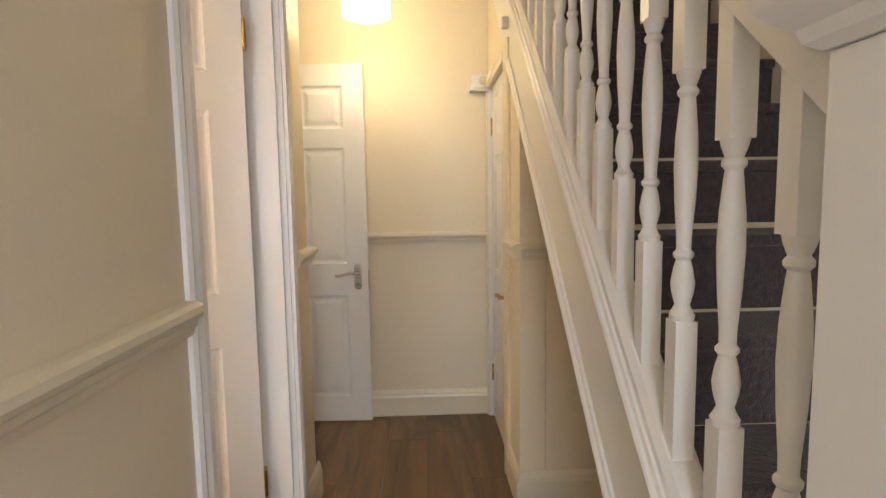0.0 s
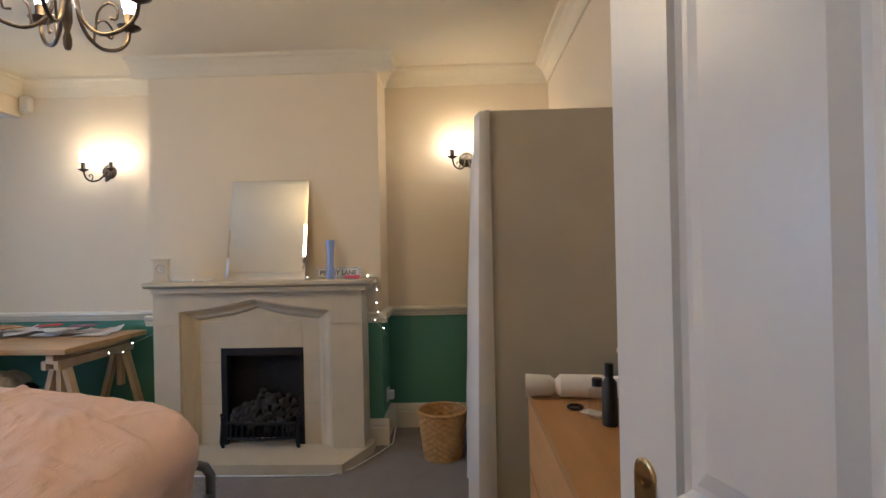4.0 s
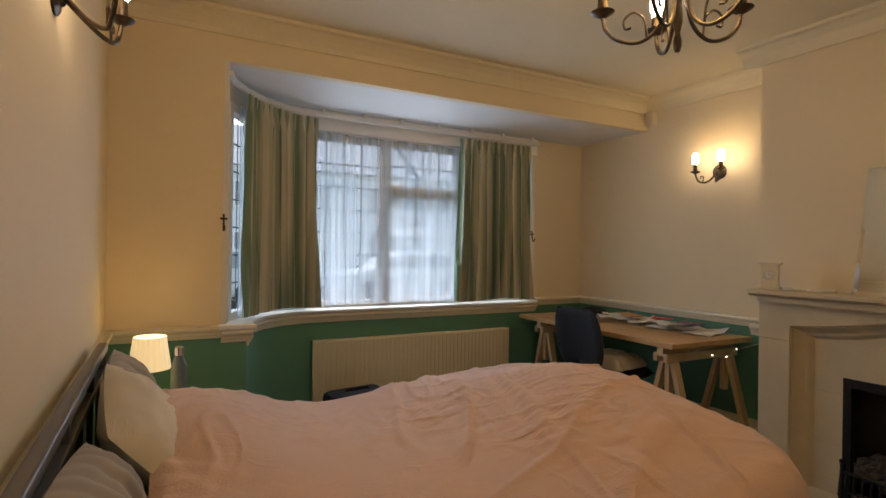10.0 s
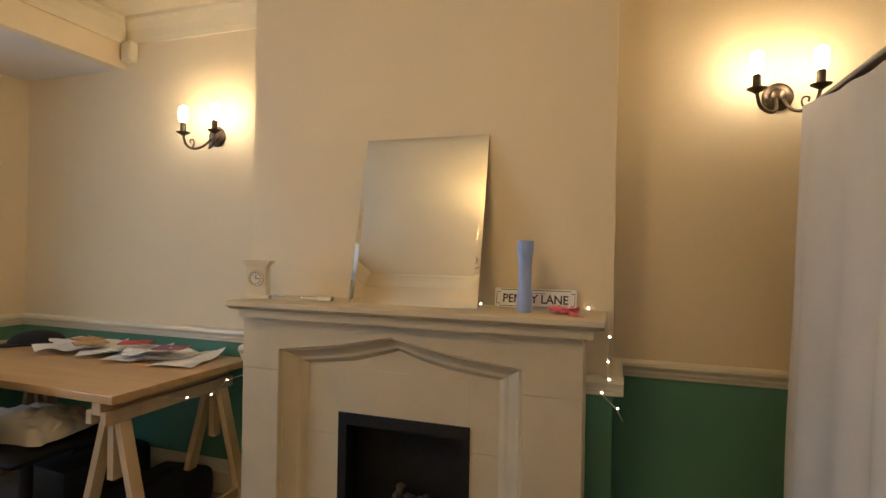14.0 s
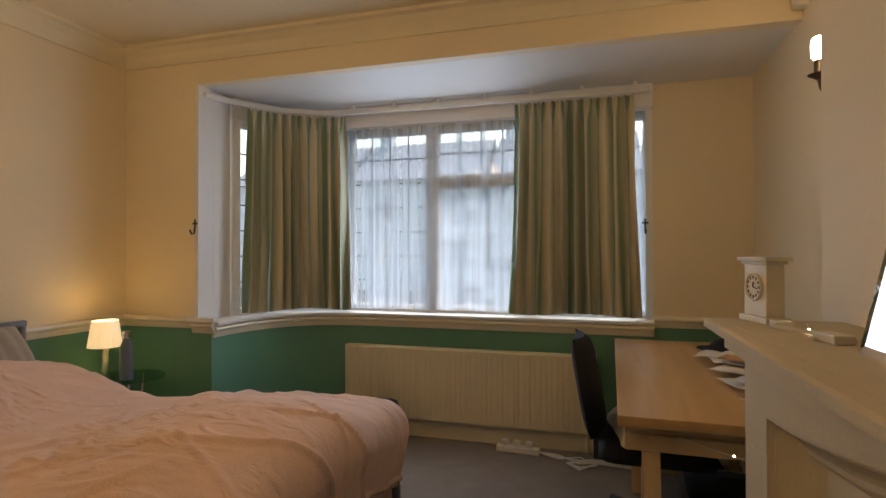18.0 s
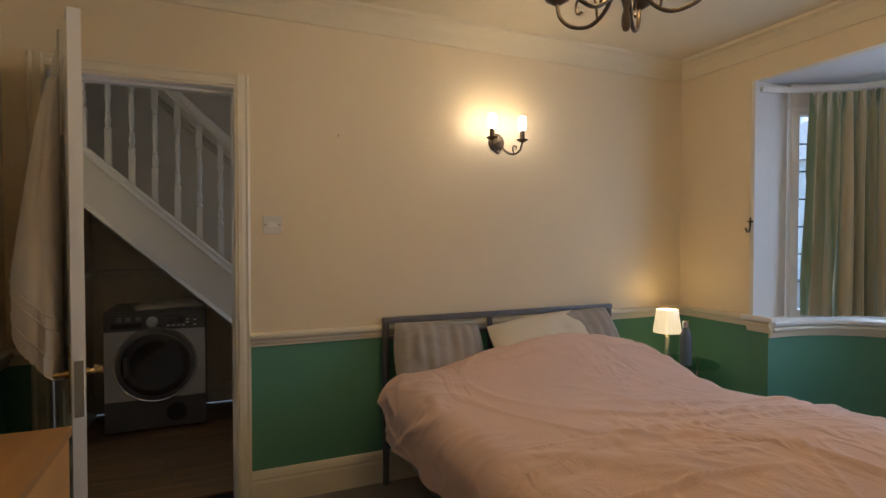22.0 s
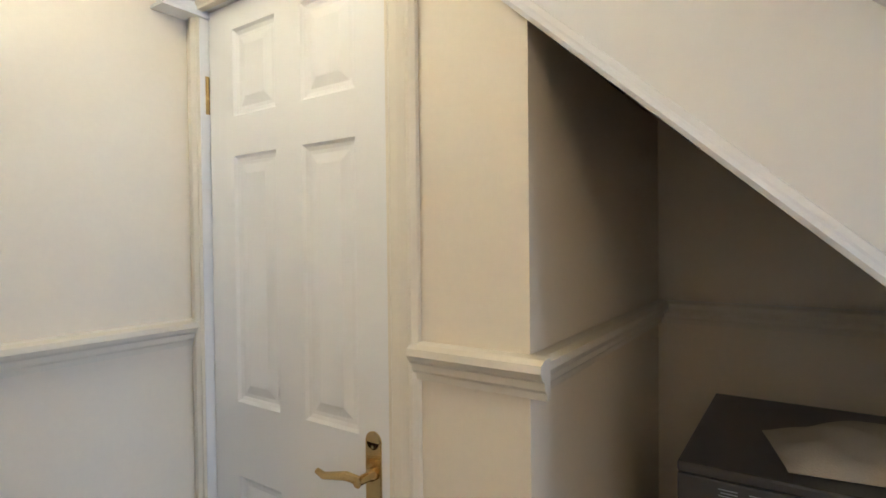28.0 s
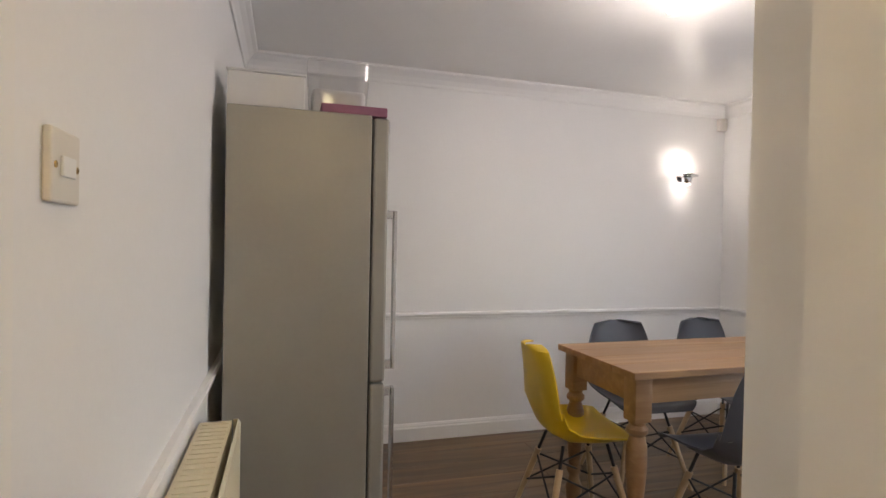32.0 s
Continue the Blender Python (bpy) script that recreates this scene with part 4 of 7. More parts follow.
def light(x0, x1, z0, z1, m, cols, rows_):
    """One glazed frame with its leaded pane, in the plane y = 0 of m."""
    f = 0.045
    fr = part("window_frame", boxes((x0, x0 + f, -0.03, 0.03, z0, z1), (x1 - f, x1, -0.03, 0.03, z0, z1), (x0 + f, x1 - f, -0.03, 0.03, z0, z0 + f), (x0 + f, x1 - f, -0.03, 0.03, z1 - f, z1)), M_upvc, win, at=m)
    p = part("pane", boxes((x0 + f, x1 - f, -0.004, 0.004, z0 + f, z1 - f)), M_glass, fr)
    p.visible_shadow = False
    bm = bmesh.new()
    for i in range(1, cols):
        x = x0 + f + (x1 - x0 - 2 * f) * i / cols
        box(bm, x - 0.0046, x + 0.0046, 0.005, 0.008, z0 + f, z1 - f)
    for j in range(1, rows_):
        z = z0 + f + (z1 - z0 - 2 * f) * j / rows_
        box(bm, x0 + f, x1 - f, 0.0085, 0.0115, z - 0.0046, z + 0.0046)
    if bm.verts:
        part("leading", bm, M_lead, fr)


main = Matrix.Translation((0, WY, 0))
light(-2.42, -1.79, SILL, 2.06, main, 4, 7)
light(-3.08, -2.42, SILL, 1.68, main, 4, 5)
light(-3.08, -2.42, 1.68, 2.06, main, 4, 2)
light(-3.80, -3.08, SILL, 2.06, main, 4, 7)
light(0.0, 0.405, SILL, 2.06, Matrix.Translation((-1.235, -1.665, 0)) @ pose(0, 0, 0, 0, 0, 242.5), 2, 7)
light(0.0, 0.425, SILL, 2.06, Matrix.Translation((-1.425, -2.03, 0)) @ pose(0, 0, 0, 0, 0, 207.0), 2, 7)
solid("bay_pier", boxes((-1.226, -1.09, -1.665, BEAM_Y - 0.131, SILL, SOFFIT), (-1.226, -1.2005, BEAM_Y - 0.1305, BEAM_Y - 0.001, SILL, SOFFIT)), M_bay_white, "white painted pier of the bay", "wall", "structure")
sh = solid("bay_side_head", boxes((0.0, 0.40, -0.02, 0.10, 2.062, SOFFIT)), M_bay_white, "white head of the side window", "wall", "structure")
sh.matrix_basis = Matrix.Translation((-1.235, -1.665, 0)) @ pose(0, 0, 0, 0, 0, 242.5)
sh = solid("bay_corner_head", boxes((0.0, 0.40, -0.02, 0.10, 2.062, SOFFIT)), M_bay_white, "white head of the corner window", "wall", "structure")
sh.matrix_basis = Matrix.Translation((-1.425, -2.03, 0)) @ pose(0, 0, 0, 0, 0, 207.0)
solid("bay_right_reveal", boxes((-3.803, -3.76, -2.26, -2.132, SILL, SOFFIT)), M_bay_white, "white reveal of the bay window", "wall", "structure")

# ---- bedroom: fireplace ----
fire = thing("fireplace", (0, 0, 0), 0, "cream stone fireplace with a pointed arch opening", "fireplace")
SF, M0, M1 = -3.80, -0.168, 1.160
FY0, FY1, FZ = 0.226, 0.722, 0.634
YZ = lambda x: Matrix(((0, 0, 1, x), (1, 0, 0, 0), (0, 1, 0, 0), (0, 0, 0, 1)))
yc = (FY0 + FY1) / 2
# outer legs and lintel with the pointed arch cut out
oy0, oy1 = M0 + 0.016, M1 - 0.060
iy0, iy1 = 0.006, 0.912
ay, JZ, SHOULDER, APEX = (iy0 + iy1) / 2, 0.787, 0.866, 0.938


def spring(y0, y1, n=7):
    """One side of the flattened arch from y0 at the shoulder to y1 at the apex."""
    return [(y0 + (y1 - y0) * k / n, SHOULDER + (APEX - SHOULDER) * (k / n) - 0.007 * math.sin(math.pi * k / n)) for k in range(n + 1)]


for y, o in ((iy0, oy0), (iy1, oy1)):
    part("leg_block", boxes((BREAST, SF, min(o, y), max(o, y), 0.05, JZ - 0.001), bevel=0.002), M_stone, fire)
    prof = spring(y, ay)
    outline = [(o, JZ + 0.001), (y, JZ + 0.001)] + prof + [(ay, 0.985), (o, 0.985)]
    bm = bmesh.new()
    prism(bm, outline, YZ(BREAST), SF - BREAST)
    bmesh.ops.recalc_face_normals(bm, faces=bm.faces)
    part("lintel_block", bm, M_stone, fire)
# moulded inner edge of the arch: a small step, a round and a hollow
path = [(iy0, 0.05), (iy0, 0.30), (iy0, 0.60)] + spring(iy0, ay) + spring(iy1, ay)[-2::-1] + [(iy1, 0.60), (iy1, 0.30), (iy1, 0.05)]
prof = [(0.0, 0.0), (0.006, 0.012), (0.012, 0.012)] + [(0.012 + 0.052 * (1 - math.cos(k * math.pi / 12)), 0.012 + 0.040 * math.sin(k * math.pi / 12) ** 2) for k in range(1, 7)] + [(0.070, 0.056), (0.086, 0.0715)]


def inset(p, w):
    side = max(-1.0, min(1.0, (ay - p[0]) / 0.25))
    return p[0] + side * w, p[1] - (0.68 * w if p[1] > 0.7 else 0.0)


bm = bmesh.new()
rows = []
for p in path:
    rows.append([bm.verts.new((SF - 0.001 - dx, *inset(p, w))) for w, dx in prof])
for a, b in zip(rows, rows[1:]):
    for k in range(len(prof) - 1):
        bm.faces.new((a[k], a[k + 1], b[k + 1], b[k]))
bmesh.ops.recalc_face_normals(bm, faces=bm.faces)
part("arch_moulding", bm, M_stone, fire)
BX = SF - 0.0725
for d in ((BREAST, BX, iy0, FY0, 0.05, 0.7995), (BREAST, BX, FY1, iy1, 0.05, 0.7995), (BREAST, BX, FY0 + 0.0005, FY1 - 0.0005, FZ, 0.7995)):
    part("slip", boxes(d), M_stone, fire, "pale stone slip beside the grate")
bm = bmesh.new()
prism(bm, [(iy0, 0.80), (iy1, 0.80), (iy1, 0.862), (ay, 0.930), (iy0, 0.862)], YZ(BREAST), BX - BREAST)
part("back_panel", bm, M_stone, fire, "pale stone slips round the grate")
for z in (0.30, 0.55):
    for y0, y1 in ((iy0 + 0.087, FY0 - 0.002), (FY1 + 0.002, iy1 - 0.087)):
        part("joint", boxes((BX, BX + 0.001, y0, y1, z, z + 0.003)), M_canvas, fire)
bm = bmesh.new()
prism(bm, [(M0 + 0.03, 0), (M0 + 0.03, 0.022), (M0, 0.032), (M0, 0.058), (M0 + 0.006, 0.062), (M1 - 0.006, 0.062), (M1, 0.058), (M1, 0.032), (M1 - 0.03, 0.022), (M1 - 0.03, 0)], Matrix(((0, 0, 1, BREAST), (1, 0, 0, 0), (0, 1, 0, 0.983), (0, 0, 0, 1))), 0.245)
prism(bm, [(0, 0), (0.255, 0), (0.282, 0.014), (0.282, 0.030), (0.272, 0.0325), (0, 0.0325)], Matrix(((1, 0, 0, BREAST), (0, 0, 1, M0 - 0.002), (0, 1, 0, 1.012), (0, 0, 0, 1))), M1 - M0 + 0.004)
part("mantel_shelf", bm, M_stone, fire, "cream stone mantel shelf")
bm = bmesh.new()
prism(bm, [(BREAST, M0 - 0.02), (-3.86, M0 - 0.02), (-3.56, M0 + 0.12), (-3.56, M1 - 0.14), (-3.86, M1 - 0.02), (BREAST, M1 - 0.02)], Matrix.Translation((0, 0, 0.001)), 0.052)
part("hearth", bm, M_stone, fire, "cream stone hearth slab with cut corners")
part("grate_box", boxes((-3.995, -3.99, FY0, FY1, 0.054, FZ), (-3.99, BX, FY0, FY0 + 0.004, 0.054, FZ), (-3.99, BX, FY1 - 0.004, FY1, 0.054, FZ), (-3.99, BX, FY0 + 0.004, FY1 - 0.004, FZ - 0.004, FZ)), M_soot, fire, "sooty black fire opening")
bm = boxes((BX - 0.006, BX + 0.006, FY0 - 0.004, FY0 + 0.03, 0.054, FZ + 0.003), (BX - 0.006, BX + 0.006, FY1 - 0.03, FY1 + 0.004, 0.054, FZ + 0.003), (BX - 0.006, BX + 0.006, FY0 + 0.03, FY1 - 0.03, FZ - 0.04, FZ + 0.003))
part("grate_frame", bm, M_soot, fire)
bm = bmesh.new()
tube(bm, [(-3.82, FY0 + 0.02, 0.20), (-3.80, yc, 0.195), (-3.82, FY1 - 0.02, 0.20)], 0.008)
tube(bm, [(-3.82, FY0 + 0.02, 0.11), (-3.80, yc, 0.105), (-3.82, FY1 - 0.02, 0.11)], 0.008)
for k in range(13):
    y = FY0 + 0.04 + k * (FY1 - FY0 - 0.08) / 12
    tube(bm, [(-3.812, y, 0.105), (-3.80, y, 0.15), (-3.815, y, 0.20)], 0.005, 6)
for y in (FY0 + 0.02, FY1 - 0.02):
    tube(bm, [(-3.82, y, 0.055), (-3.80, y, 0.09), (-3.82, y, 0.20), (-3.82, y, 0.235)], 0.011)
    lathe(bm, [(0, 0), (0.014, 0.008), (0.014, 0.02), (0, 0.028)], (-3.82, y, 0.232), 8)
part("fire_basket", bm, M_soot, fire, "black iron fire basket")
random.seed(5)
for k in range(70):
    bm = bmesh.new()
    y = FY0 + 0.06 + random.random() * (FY1 - FY0 - 0.12)
    d = random.random()
    x = -3.835 - 0.11 * d
    z = 0.15 + 0.16 * d * (1 - (abs(y - yc) / 0.3) ** 2) + random.random() * 0.05
    r = bmesh.ops.create_icosphere(bm, subdivisions=1, radius=0.022 + 0.014 * random.random(), matrix=Matrix.Translation((x, y, z)))
    for v in r["verts"]:
        v.co += Vector([random.uniform(-0.006, 0.006) for _ in range(3)])
    part("coal", bm, M_coal, fire)

# mantel things
mir = thing("mirror", (-3.852, 0.0, 1.0455), 0, "large unframed mirror leaning over the fireplace mantel", "mirror")
tilt = Matrix(((0, -0.221, 0.975, 0), (1, 0, 0, 0), (0, 0.975, 0.221, 0), (0, 0, 0, 1)))
bm = bmesh.new()
W0, W1, HM = 0.262, 0.748, 0.635
rings = [[bm.verts.new(tilt @ Vector((x, y, z))) for x, y in ((W0 + i, i), (W1 - i, i), (W1 - i, HM - i), (W0 + i, HM - i))] for i, z in ((0, -0.005), (0, -0.002), (0.018, 0.0))]
bm.faces.new(list(reversed(rings[0])))
for a, b in zip(rings, rings[1:]):
    for k in range(4):
        bm.faces.new((a[k], a[(k + 1) % 4], b[(k + 1) % 4], b[k]))
bm.faces.new(rings[-1])
part("glass", bm, M_mirror, mir)

ck = thing("mantel_clock", (-3.83, -0.115, 1.0455), 16, "small cream mantel clock with round dial", "clock")
part("case", boxes((-0.027, 0.027, -0.052, 0.052, 0, 0.014), (-0.020, 0.020, -0.041, 0.041, 0.0142, 0.128), (-0.024, 0.024, -0.047, 0.047, 0.1282, 0.135), (-0.029, 0.029, -0.055, 0.055, 0.1352, 0.144), bevel=0.0015), M_plaster, ck)
tx = pose(0.0202, 0, 0.078, 90, 0, 90)
bm = bmesh.new()
lathe(bm, [(0.0255, 0.001), (0.0255, 0.003), (0, 0.003)], m=tx, seg=28)
dial = part("dial", bm, M_paper, ck)
bm = bmesh.new()
lathe(bm, [(0.026, 0.0), (0.026, 0.005), (0.029, 0.006), (0.031, 0.003), (0.031, 0.0)], m=tx, seg=28)
part("bezel", bm, M_plaster, ck, "cream moulded ring round the dial", smooth=True)
bm = bmesh.new()
for k in range(12):
    a = k * math.pi / 6
    c = tx @ Vector((0.021 * math.sin(a), 0.021 * math.cos(a), 0.0036))
    box(bm, c.x - 0.0005, c.x + 0.0005, c.y - 0.0017, c.y + 0.0017, c.z - 0.0028, c.z + 0.0028)
part("numerals", bm, M_ink, dial)
bm = bmesh.new()
for a, l in ((0.25, 0.012), (1.75, 0.017)):
    e = tx @ Vector((l * math.sin(a), l * math.cos(a), 0.005))
    tube(bm, [tx @ Vector((0, 0, 0.005)), e], 0.0012, 6)
part("clock_hand", bm, M_ink, dial)

bt = thing("shampoo_bottle", (-3.84, 0.91, 1.0455), 0, "tall pale blue plastic bottle on the mantel", "bottle")
bm = bmesh.new()
lathe(bm, [(0, 0), (0.022, 0), (0.025, 0.006), (0.0265, 0.05), (0.021, 0.08), (0.0215, 0.15), (0.024, 0.185)], seg=20)
part("body", bm, M_blue, bt, smooth=True)
bm = bmesh.new()
lathe(bm, [(0.024, 0.1853), (0.0265, 0.19), (0.027, 0.225), (0.0265, 0.232), (0, 0.234)], seg=20)
part("cap", bm, M_blue, bt, smooth=True)

sg = thing("street_sign", (-3.965, 0.925, 1.0457), 0, "small white metal street sign lettered in black", "sign")
lean = Matrix.Translation((0, 0, 0)) @ Matrix(((0, -0.2, 0.98, 0), (1, 0, 0, 0), (0, 0.98, 0.2, 0), (0, 0, 0, 1)))
bm = bmesh.new()
prism(bm, [(-0.137, 0), (0.137, 0), (0.142, 0.005), (0.142, 0.063), (0.137, 0.068), (-0.137, 0.068), (-0.142, 0.063), (-0.142, 0.005)], lean, 0.002)
plate = part("plate", bm, M_white_plastic, sg)
bm = bmesh.new()
for x0, x1, y0, y1 in ((-0.122, 0.122, 0.004, 0.006), (-0.122, 0.122, 0.0615, 0.0635), (-0.136, -0.134, 0.014, 0.053), (0.134, 0.136, 0.014, 0.053), (-0.136, -0.122, 0.012, 0.014), (-0.136, -0.122, 0.053, 0.055), (0.122, 0.136, 0.012, 0.014), (0.122, 0.136, 0.053, 0.055)):
    prism(bm, [(x0, y0), (x1, y0), (x1, y1), (x0, y1)], lean @ Matrix.Translation((0, 0, 0.0021)), 0.0004)
part("border", bm, M_ink, plate)


def lettering(text, size, m, material, parent, depth=0.0004):
    cu = bpy.data.curves.new("lettering", "FONT")
    cu.body, cu.size, cu.align_x, cu.extrude = text, size, "CENTER", depth
    cu.offset = 0.0007
    o = new("lettering", cu)
    dg = bpy.context.evaluated_depsgraph_get()
    d = bpy.data.meshes.new_from_object(o.evaluated_get(dg))
    bpy.data.objects.remove(o)
    d.materials.clear()
    d.materials.append(material)
    ob = new("lettering", d)
    ob.parent = parent
    ob.matrix_basis = m
    return ob


lettering("PENNY LANE", 0.042, lean @ Matrix.Translation((0, 0.018, 0.0026)) @ Matrix.Diagonal((0.92, 1, 1, 1)), M_ink, plate)
bm = bmesh.new()
prism(bm, [(-0.03, 0.05), (0.035, 0.05), (0.035, 0.054), (-0.03, 0.054)], lean @ Matrix.Translation((0, 0, 0.0021)), 0.0003)
part("small_print", bm, M_canvas, plate)

ro = thing("rosette", (-3.85, 1.035, 1.0455), 0, "pink ruffled ribbon rosette lying on the mantel", "rosette")
for k in range(22):
    bm = bmesh.new()
    a = k * 2 * math.pi / 22
    r0, r1 = 0.018, 0.045 + 0.004 * (k % 2)
    c, s_ = math.cos(a), math.sin(a)
    q = [(r0 * c - 0.004 * s_, r0 * s_ + 0.004 * c, 0.012), (r0 * c + 0.004 * s_, r0 * s_ - 0.004 * c, 0.016), (r1 * c + 0.009 * s_, r1 * s_ - 0.009 * c, 0.004 + 0.018 * (k % 2)), (r1 * c - 0.009 * s_, r1 * s_ + 0.009 * c, 0.012)]
    bm.faces.new([bm.verts.new(v) for v in q])
    thicken(bm, 0.0012)
    part("ruffle", bm, M_pink, ro)
bm = bmesh.new()
lathe(bm, [(0.024, 0.004), (0.024, 0.017), (0.018, 0.02), (0, 0.021)], seg=18)
part("centre", bm, M_pink, ro, smooth=True)
bm = bmesh.new()
for a in (-0.5, -0.9):
    grid(bm, lambda u, v: Vector((0.03 + 0.075 * u * math.cos(a) + 0.02 * (v - 0.5), 0.01 + 0.07 * u * math.sin(a) * -1 + 0.012 * (v - 0.5), 0.003 + 0.004 * math.sin(6 * u))), 6, 1)
thicken(bm, 0.001)
part("tail", bm, M_pink, ro)
rm = thing("charger_plug", (-3.86, 0.16, 1.0455), 12, "small cream plastic charger on the mantel", "charger")
part("body", boxes((-0.018, 0.018, -0.03, 0.03, 0, 0.016), bevel=0.003), M_switch, rm)
pl = thing("adapter_lead", (-3.84, 0.0, 1.0455), 0, "coiled cream adapter lead lying on the mantel", "cable")
bm = bmesh.new()
tube(bm, [(0, -0.02, 0.005), (0.03, 0.0, 0.006), (0.01, 0.05, 0.006), (-0.02, 0.08, 0.006), (-0.01, 0.12, 0.005), (0.01, 0.15, 0.005)], 0.004, 6)
part("lead", bm, M_switch, pl, smooth=True)
part("plug", boxes((-0.015, 0.02, -0.045, -0.005, 0, 0.014), bevel=0.003), M_switch, pl)

fl = thing("fairy_lights", (0, 0, 0), 0, "clear string of warm fairy lights round the mantel end", "fairy lights")
fp = [(-3.90, -0.08, 1.049), (-3.86, 0.06, 1.049), (-3.90, 0.14, 1.049), (-3.955, 0.30, 1.049), (-3.97, 0.60, 1.049), (-3.965, 0.73, 1.049), (-3.985, 0.86, 1.049), (-3.99, 1.10, 1.049), (-3.93, 1.168, 1.05), (-3.90, 1.172, 0.97), (-3.90, 1.168, 0.89), (-3.92, 1.172, 0.83), (-3.94, 1.15, 0.78), (-3.95, 1.20, 0.73), (-3.96, 1.22, 0.69)]
bm = bmesh.new()
tube(bm, fp, 0.0013, 5)
part("wire", bm, M_switch, fl)
fp2 = [(-3.70, -0.47, 0.66), (-3.85, -0.462, 0.62), (-3.98, -0.458, 0.60), (-4.08, -0.46, 0.64), (-3.99, -0.20, 0.74)]
bm = bmesh.new()
tube(bm, fp2, 0.0013, 5)
part("wire", bm, M_switch, fl)
for p in (fp[1], fp[5], fp[7], fp[9], fp[10], fp[11], fp[12], fp[13], fp2[1], fp2[2], fp2[3]):
    bm = bmesh.new()
    bmesh.ops.create_icosphere(bm, subdivisions=1, radius=0.004, matrix=Matrix.Translation(Vector(p) + Vector((0.004, 0.004, 0.004))))
    part("bulb", bm, M_fairy, fl)
cb = thing("cable", (0, 0, 0), 0, "white cable lying round the hearth", "cable")
bm = bmesh.new()
tube(bm, [(-4.18, 1.23, 0.19), (-4.14, 1.24, 0.05), (-4.0, 1.24, 0.008), (-3.85, 1.18, 0.006), (-3.62, 1.06, 0.006), (-3.535, 0.95, 0.006), (-3.53, 0.6, 0.006), (-3.535, 0.2, 0.006)], 0.0045, 6)
part("lead", bm, M_white_plastic, cb, smooth=True)
so = thing("wall_socket", (-4.16, 1.187, 0.27), 0, "white plug socket on the green chimney side", "socket")
part("plate", boxes((-0.043, 0.043, 0, 0.009, -0.043, 0.043), bevel=0.003), M_white_plastic, so)
part("plug", boxes((-0.024, 0.024, 0.0092, 0.045, -0.03, 0.025), bevel=0.006), M_white_plastic, so)


# ---- wall sconces ----
def sconce(at, turn, label):
    ob = thing("wall_sconce", at, turn, label, "wall light", "twin candle wall lights")
    bm = bmesh.new()
    lathe(bm, [(0.050, 0), (0.052, 0.006), (0.044, 0.012), (0.030, 0.014), (0.026, 0.022), (0.012, 0.028), (0, 0.03)], m=pose(0, 0, 0, 90), seg=20)
    part("back_plate", bm, M_bronze, ob, smooth=True)
    for s in (-1, 1):
        bm = bmesh.new()
        tube(bm, bend([(0.01 * s, -0.02, -0.005), (0.022 * s, -0.079, -0.062), (0.05 * s, -0.112, -0.078), (0.082 * s, -0.125, -0.058), (0.095 * s, -0.132, -0.012)]), 0.006, 8)
        tube(bm, bend([(0.055 * s, -0.112, -0.076), (0.045 * s, -0.112, -0.05), (0.052 * s, -0.112, -0.033), (0.066 * s, -0.116, -0.036), (0.064 * s, -0.116, -0.05)]), 0.0035, 6)
        arm = part("arm", bm, M_bronze, ob, smooth=True)
        bm = bmesh.new()
        lathe(bm, [(0.008, -0.016), (0.012, -0.012), (0.030, -0.002), (0.033, 0.002), (0.014, 0.002), (0.0135, 0.05), (0, 0.05)], (0.095 * s, -0.132, 0), 14)
        part("candle_cup", bm, M_bronze, arm, smooth=True)
        bm = bmesh.new()
        lathe(bm, [(0.0145, 0.0505), (0.0145, 0.056), (0.021, 0.062), (0.0225, 0.10), (0.020, 0.122), (0.010, 0.13), (0, 0.131)], (0.095 * s, -0.132, 0), 14)
        part("bulb", bm, M_bulb, arm, "lit candle bulb", smooth=True)
        m = Matrix.Translation(at) @ pose(0, 0, 0, 0, 0, turn) @ Matrix.Translation((0.095 * s, -0.134, 0.152))
        lamp("sconce_light", "POINT", m, 0.17, WARM, 0.02)
    return ob


sconce((WEST, -0.755, 1.80), 90, "lit bronze twin wall light beside the window recess")
sconce((WEST, 1.74, 1.82), 90, "lit bronze twin wall light above the canvas wardrobe")
sconce((BED_X, 0.045, 1.825), -90, "lit bronze twin wall light above the bed")

# ---- chandelier ----
CX, CY, CZ = -2.257, 0.522, 1.862
ch = thing("chandelier", (CX, CY, CZ), 0, "bronze candle chandelier with lit bulbs", "chandelier")
bm = bmesh.new()
lathe(bm, [(0, -0.038), (0.008, -0.034), (0.012, -0.02), (0.012, 0.0), (0.007, 0.02), (0.014, 0.05), (0.012, 0.28), (0.045, 0.32), (0.05, 0.345), (0.03, 0.36), (0.006, 0.38), (0.006, CEIL - CZ - 0.03)], seg=14)
part("stem", bm, M_bronze, ch, smooth=True)
bm = bmesh.new()
lathe(bm, [(0, CEIL - CZ - 0.035), (0.045, CEIL - CZ - 0.03), (0.06, CEIL - CZ - 0.004), (0.06, CEIL - CZ)], seg=18)
part("ceiling_rose", bm, M_bronze, ch, smooth=True)
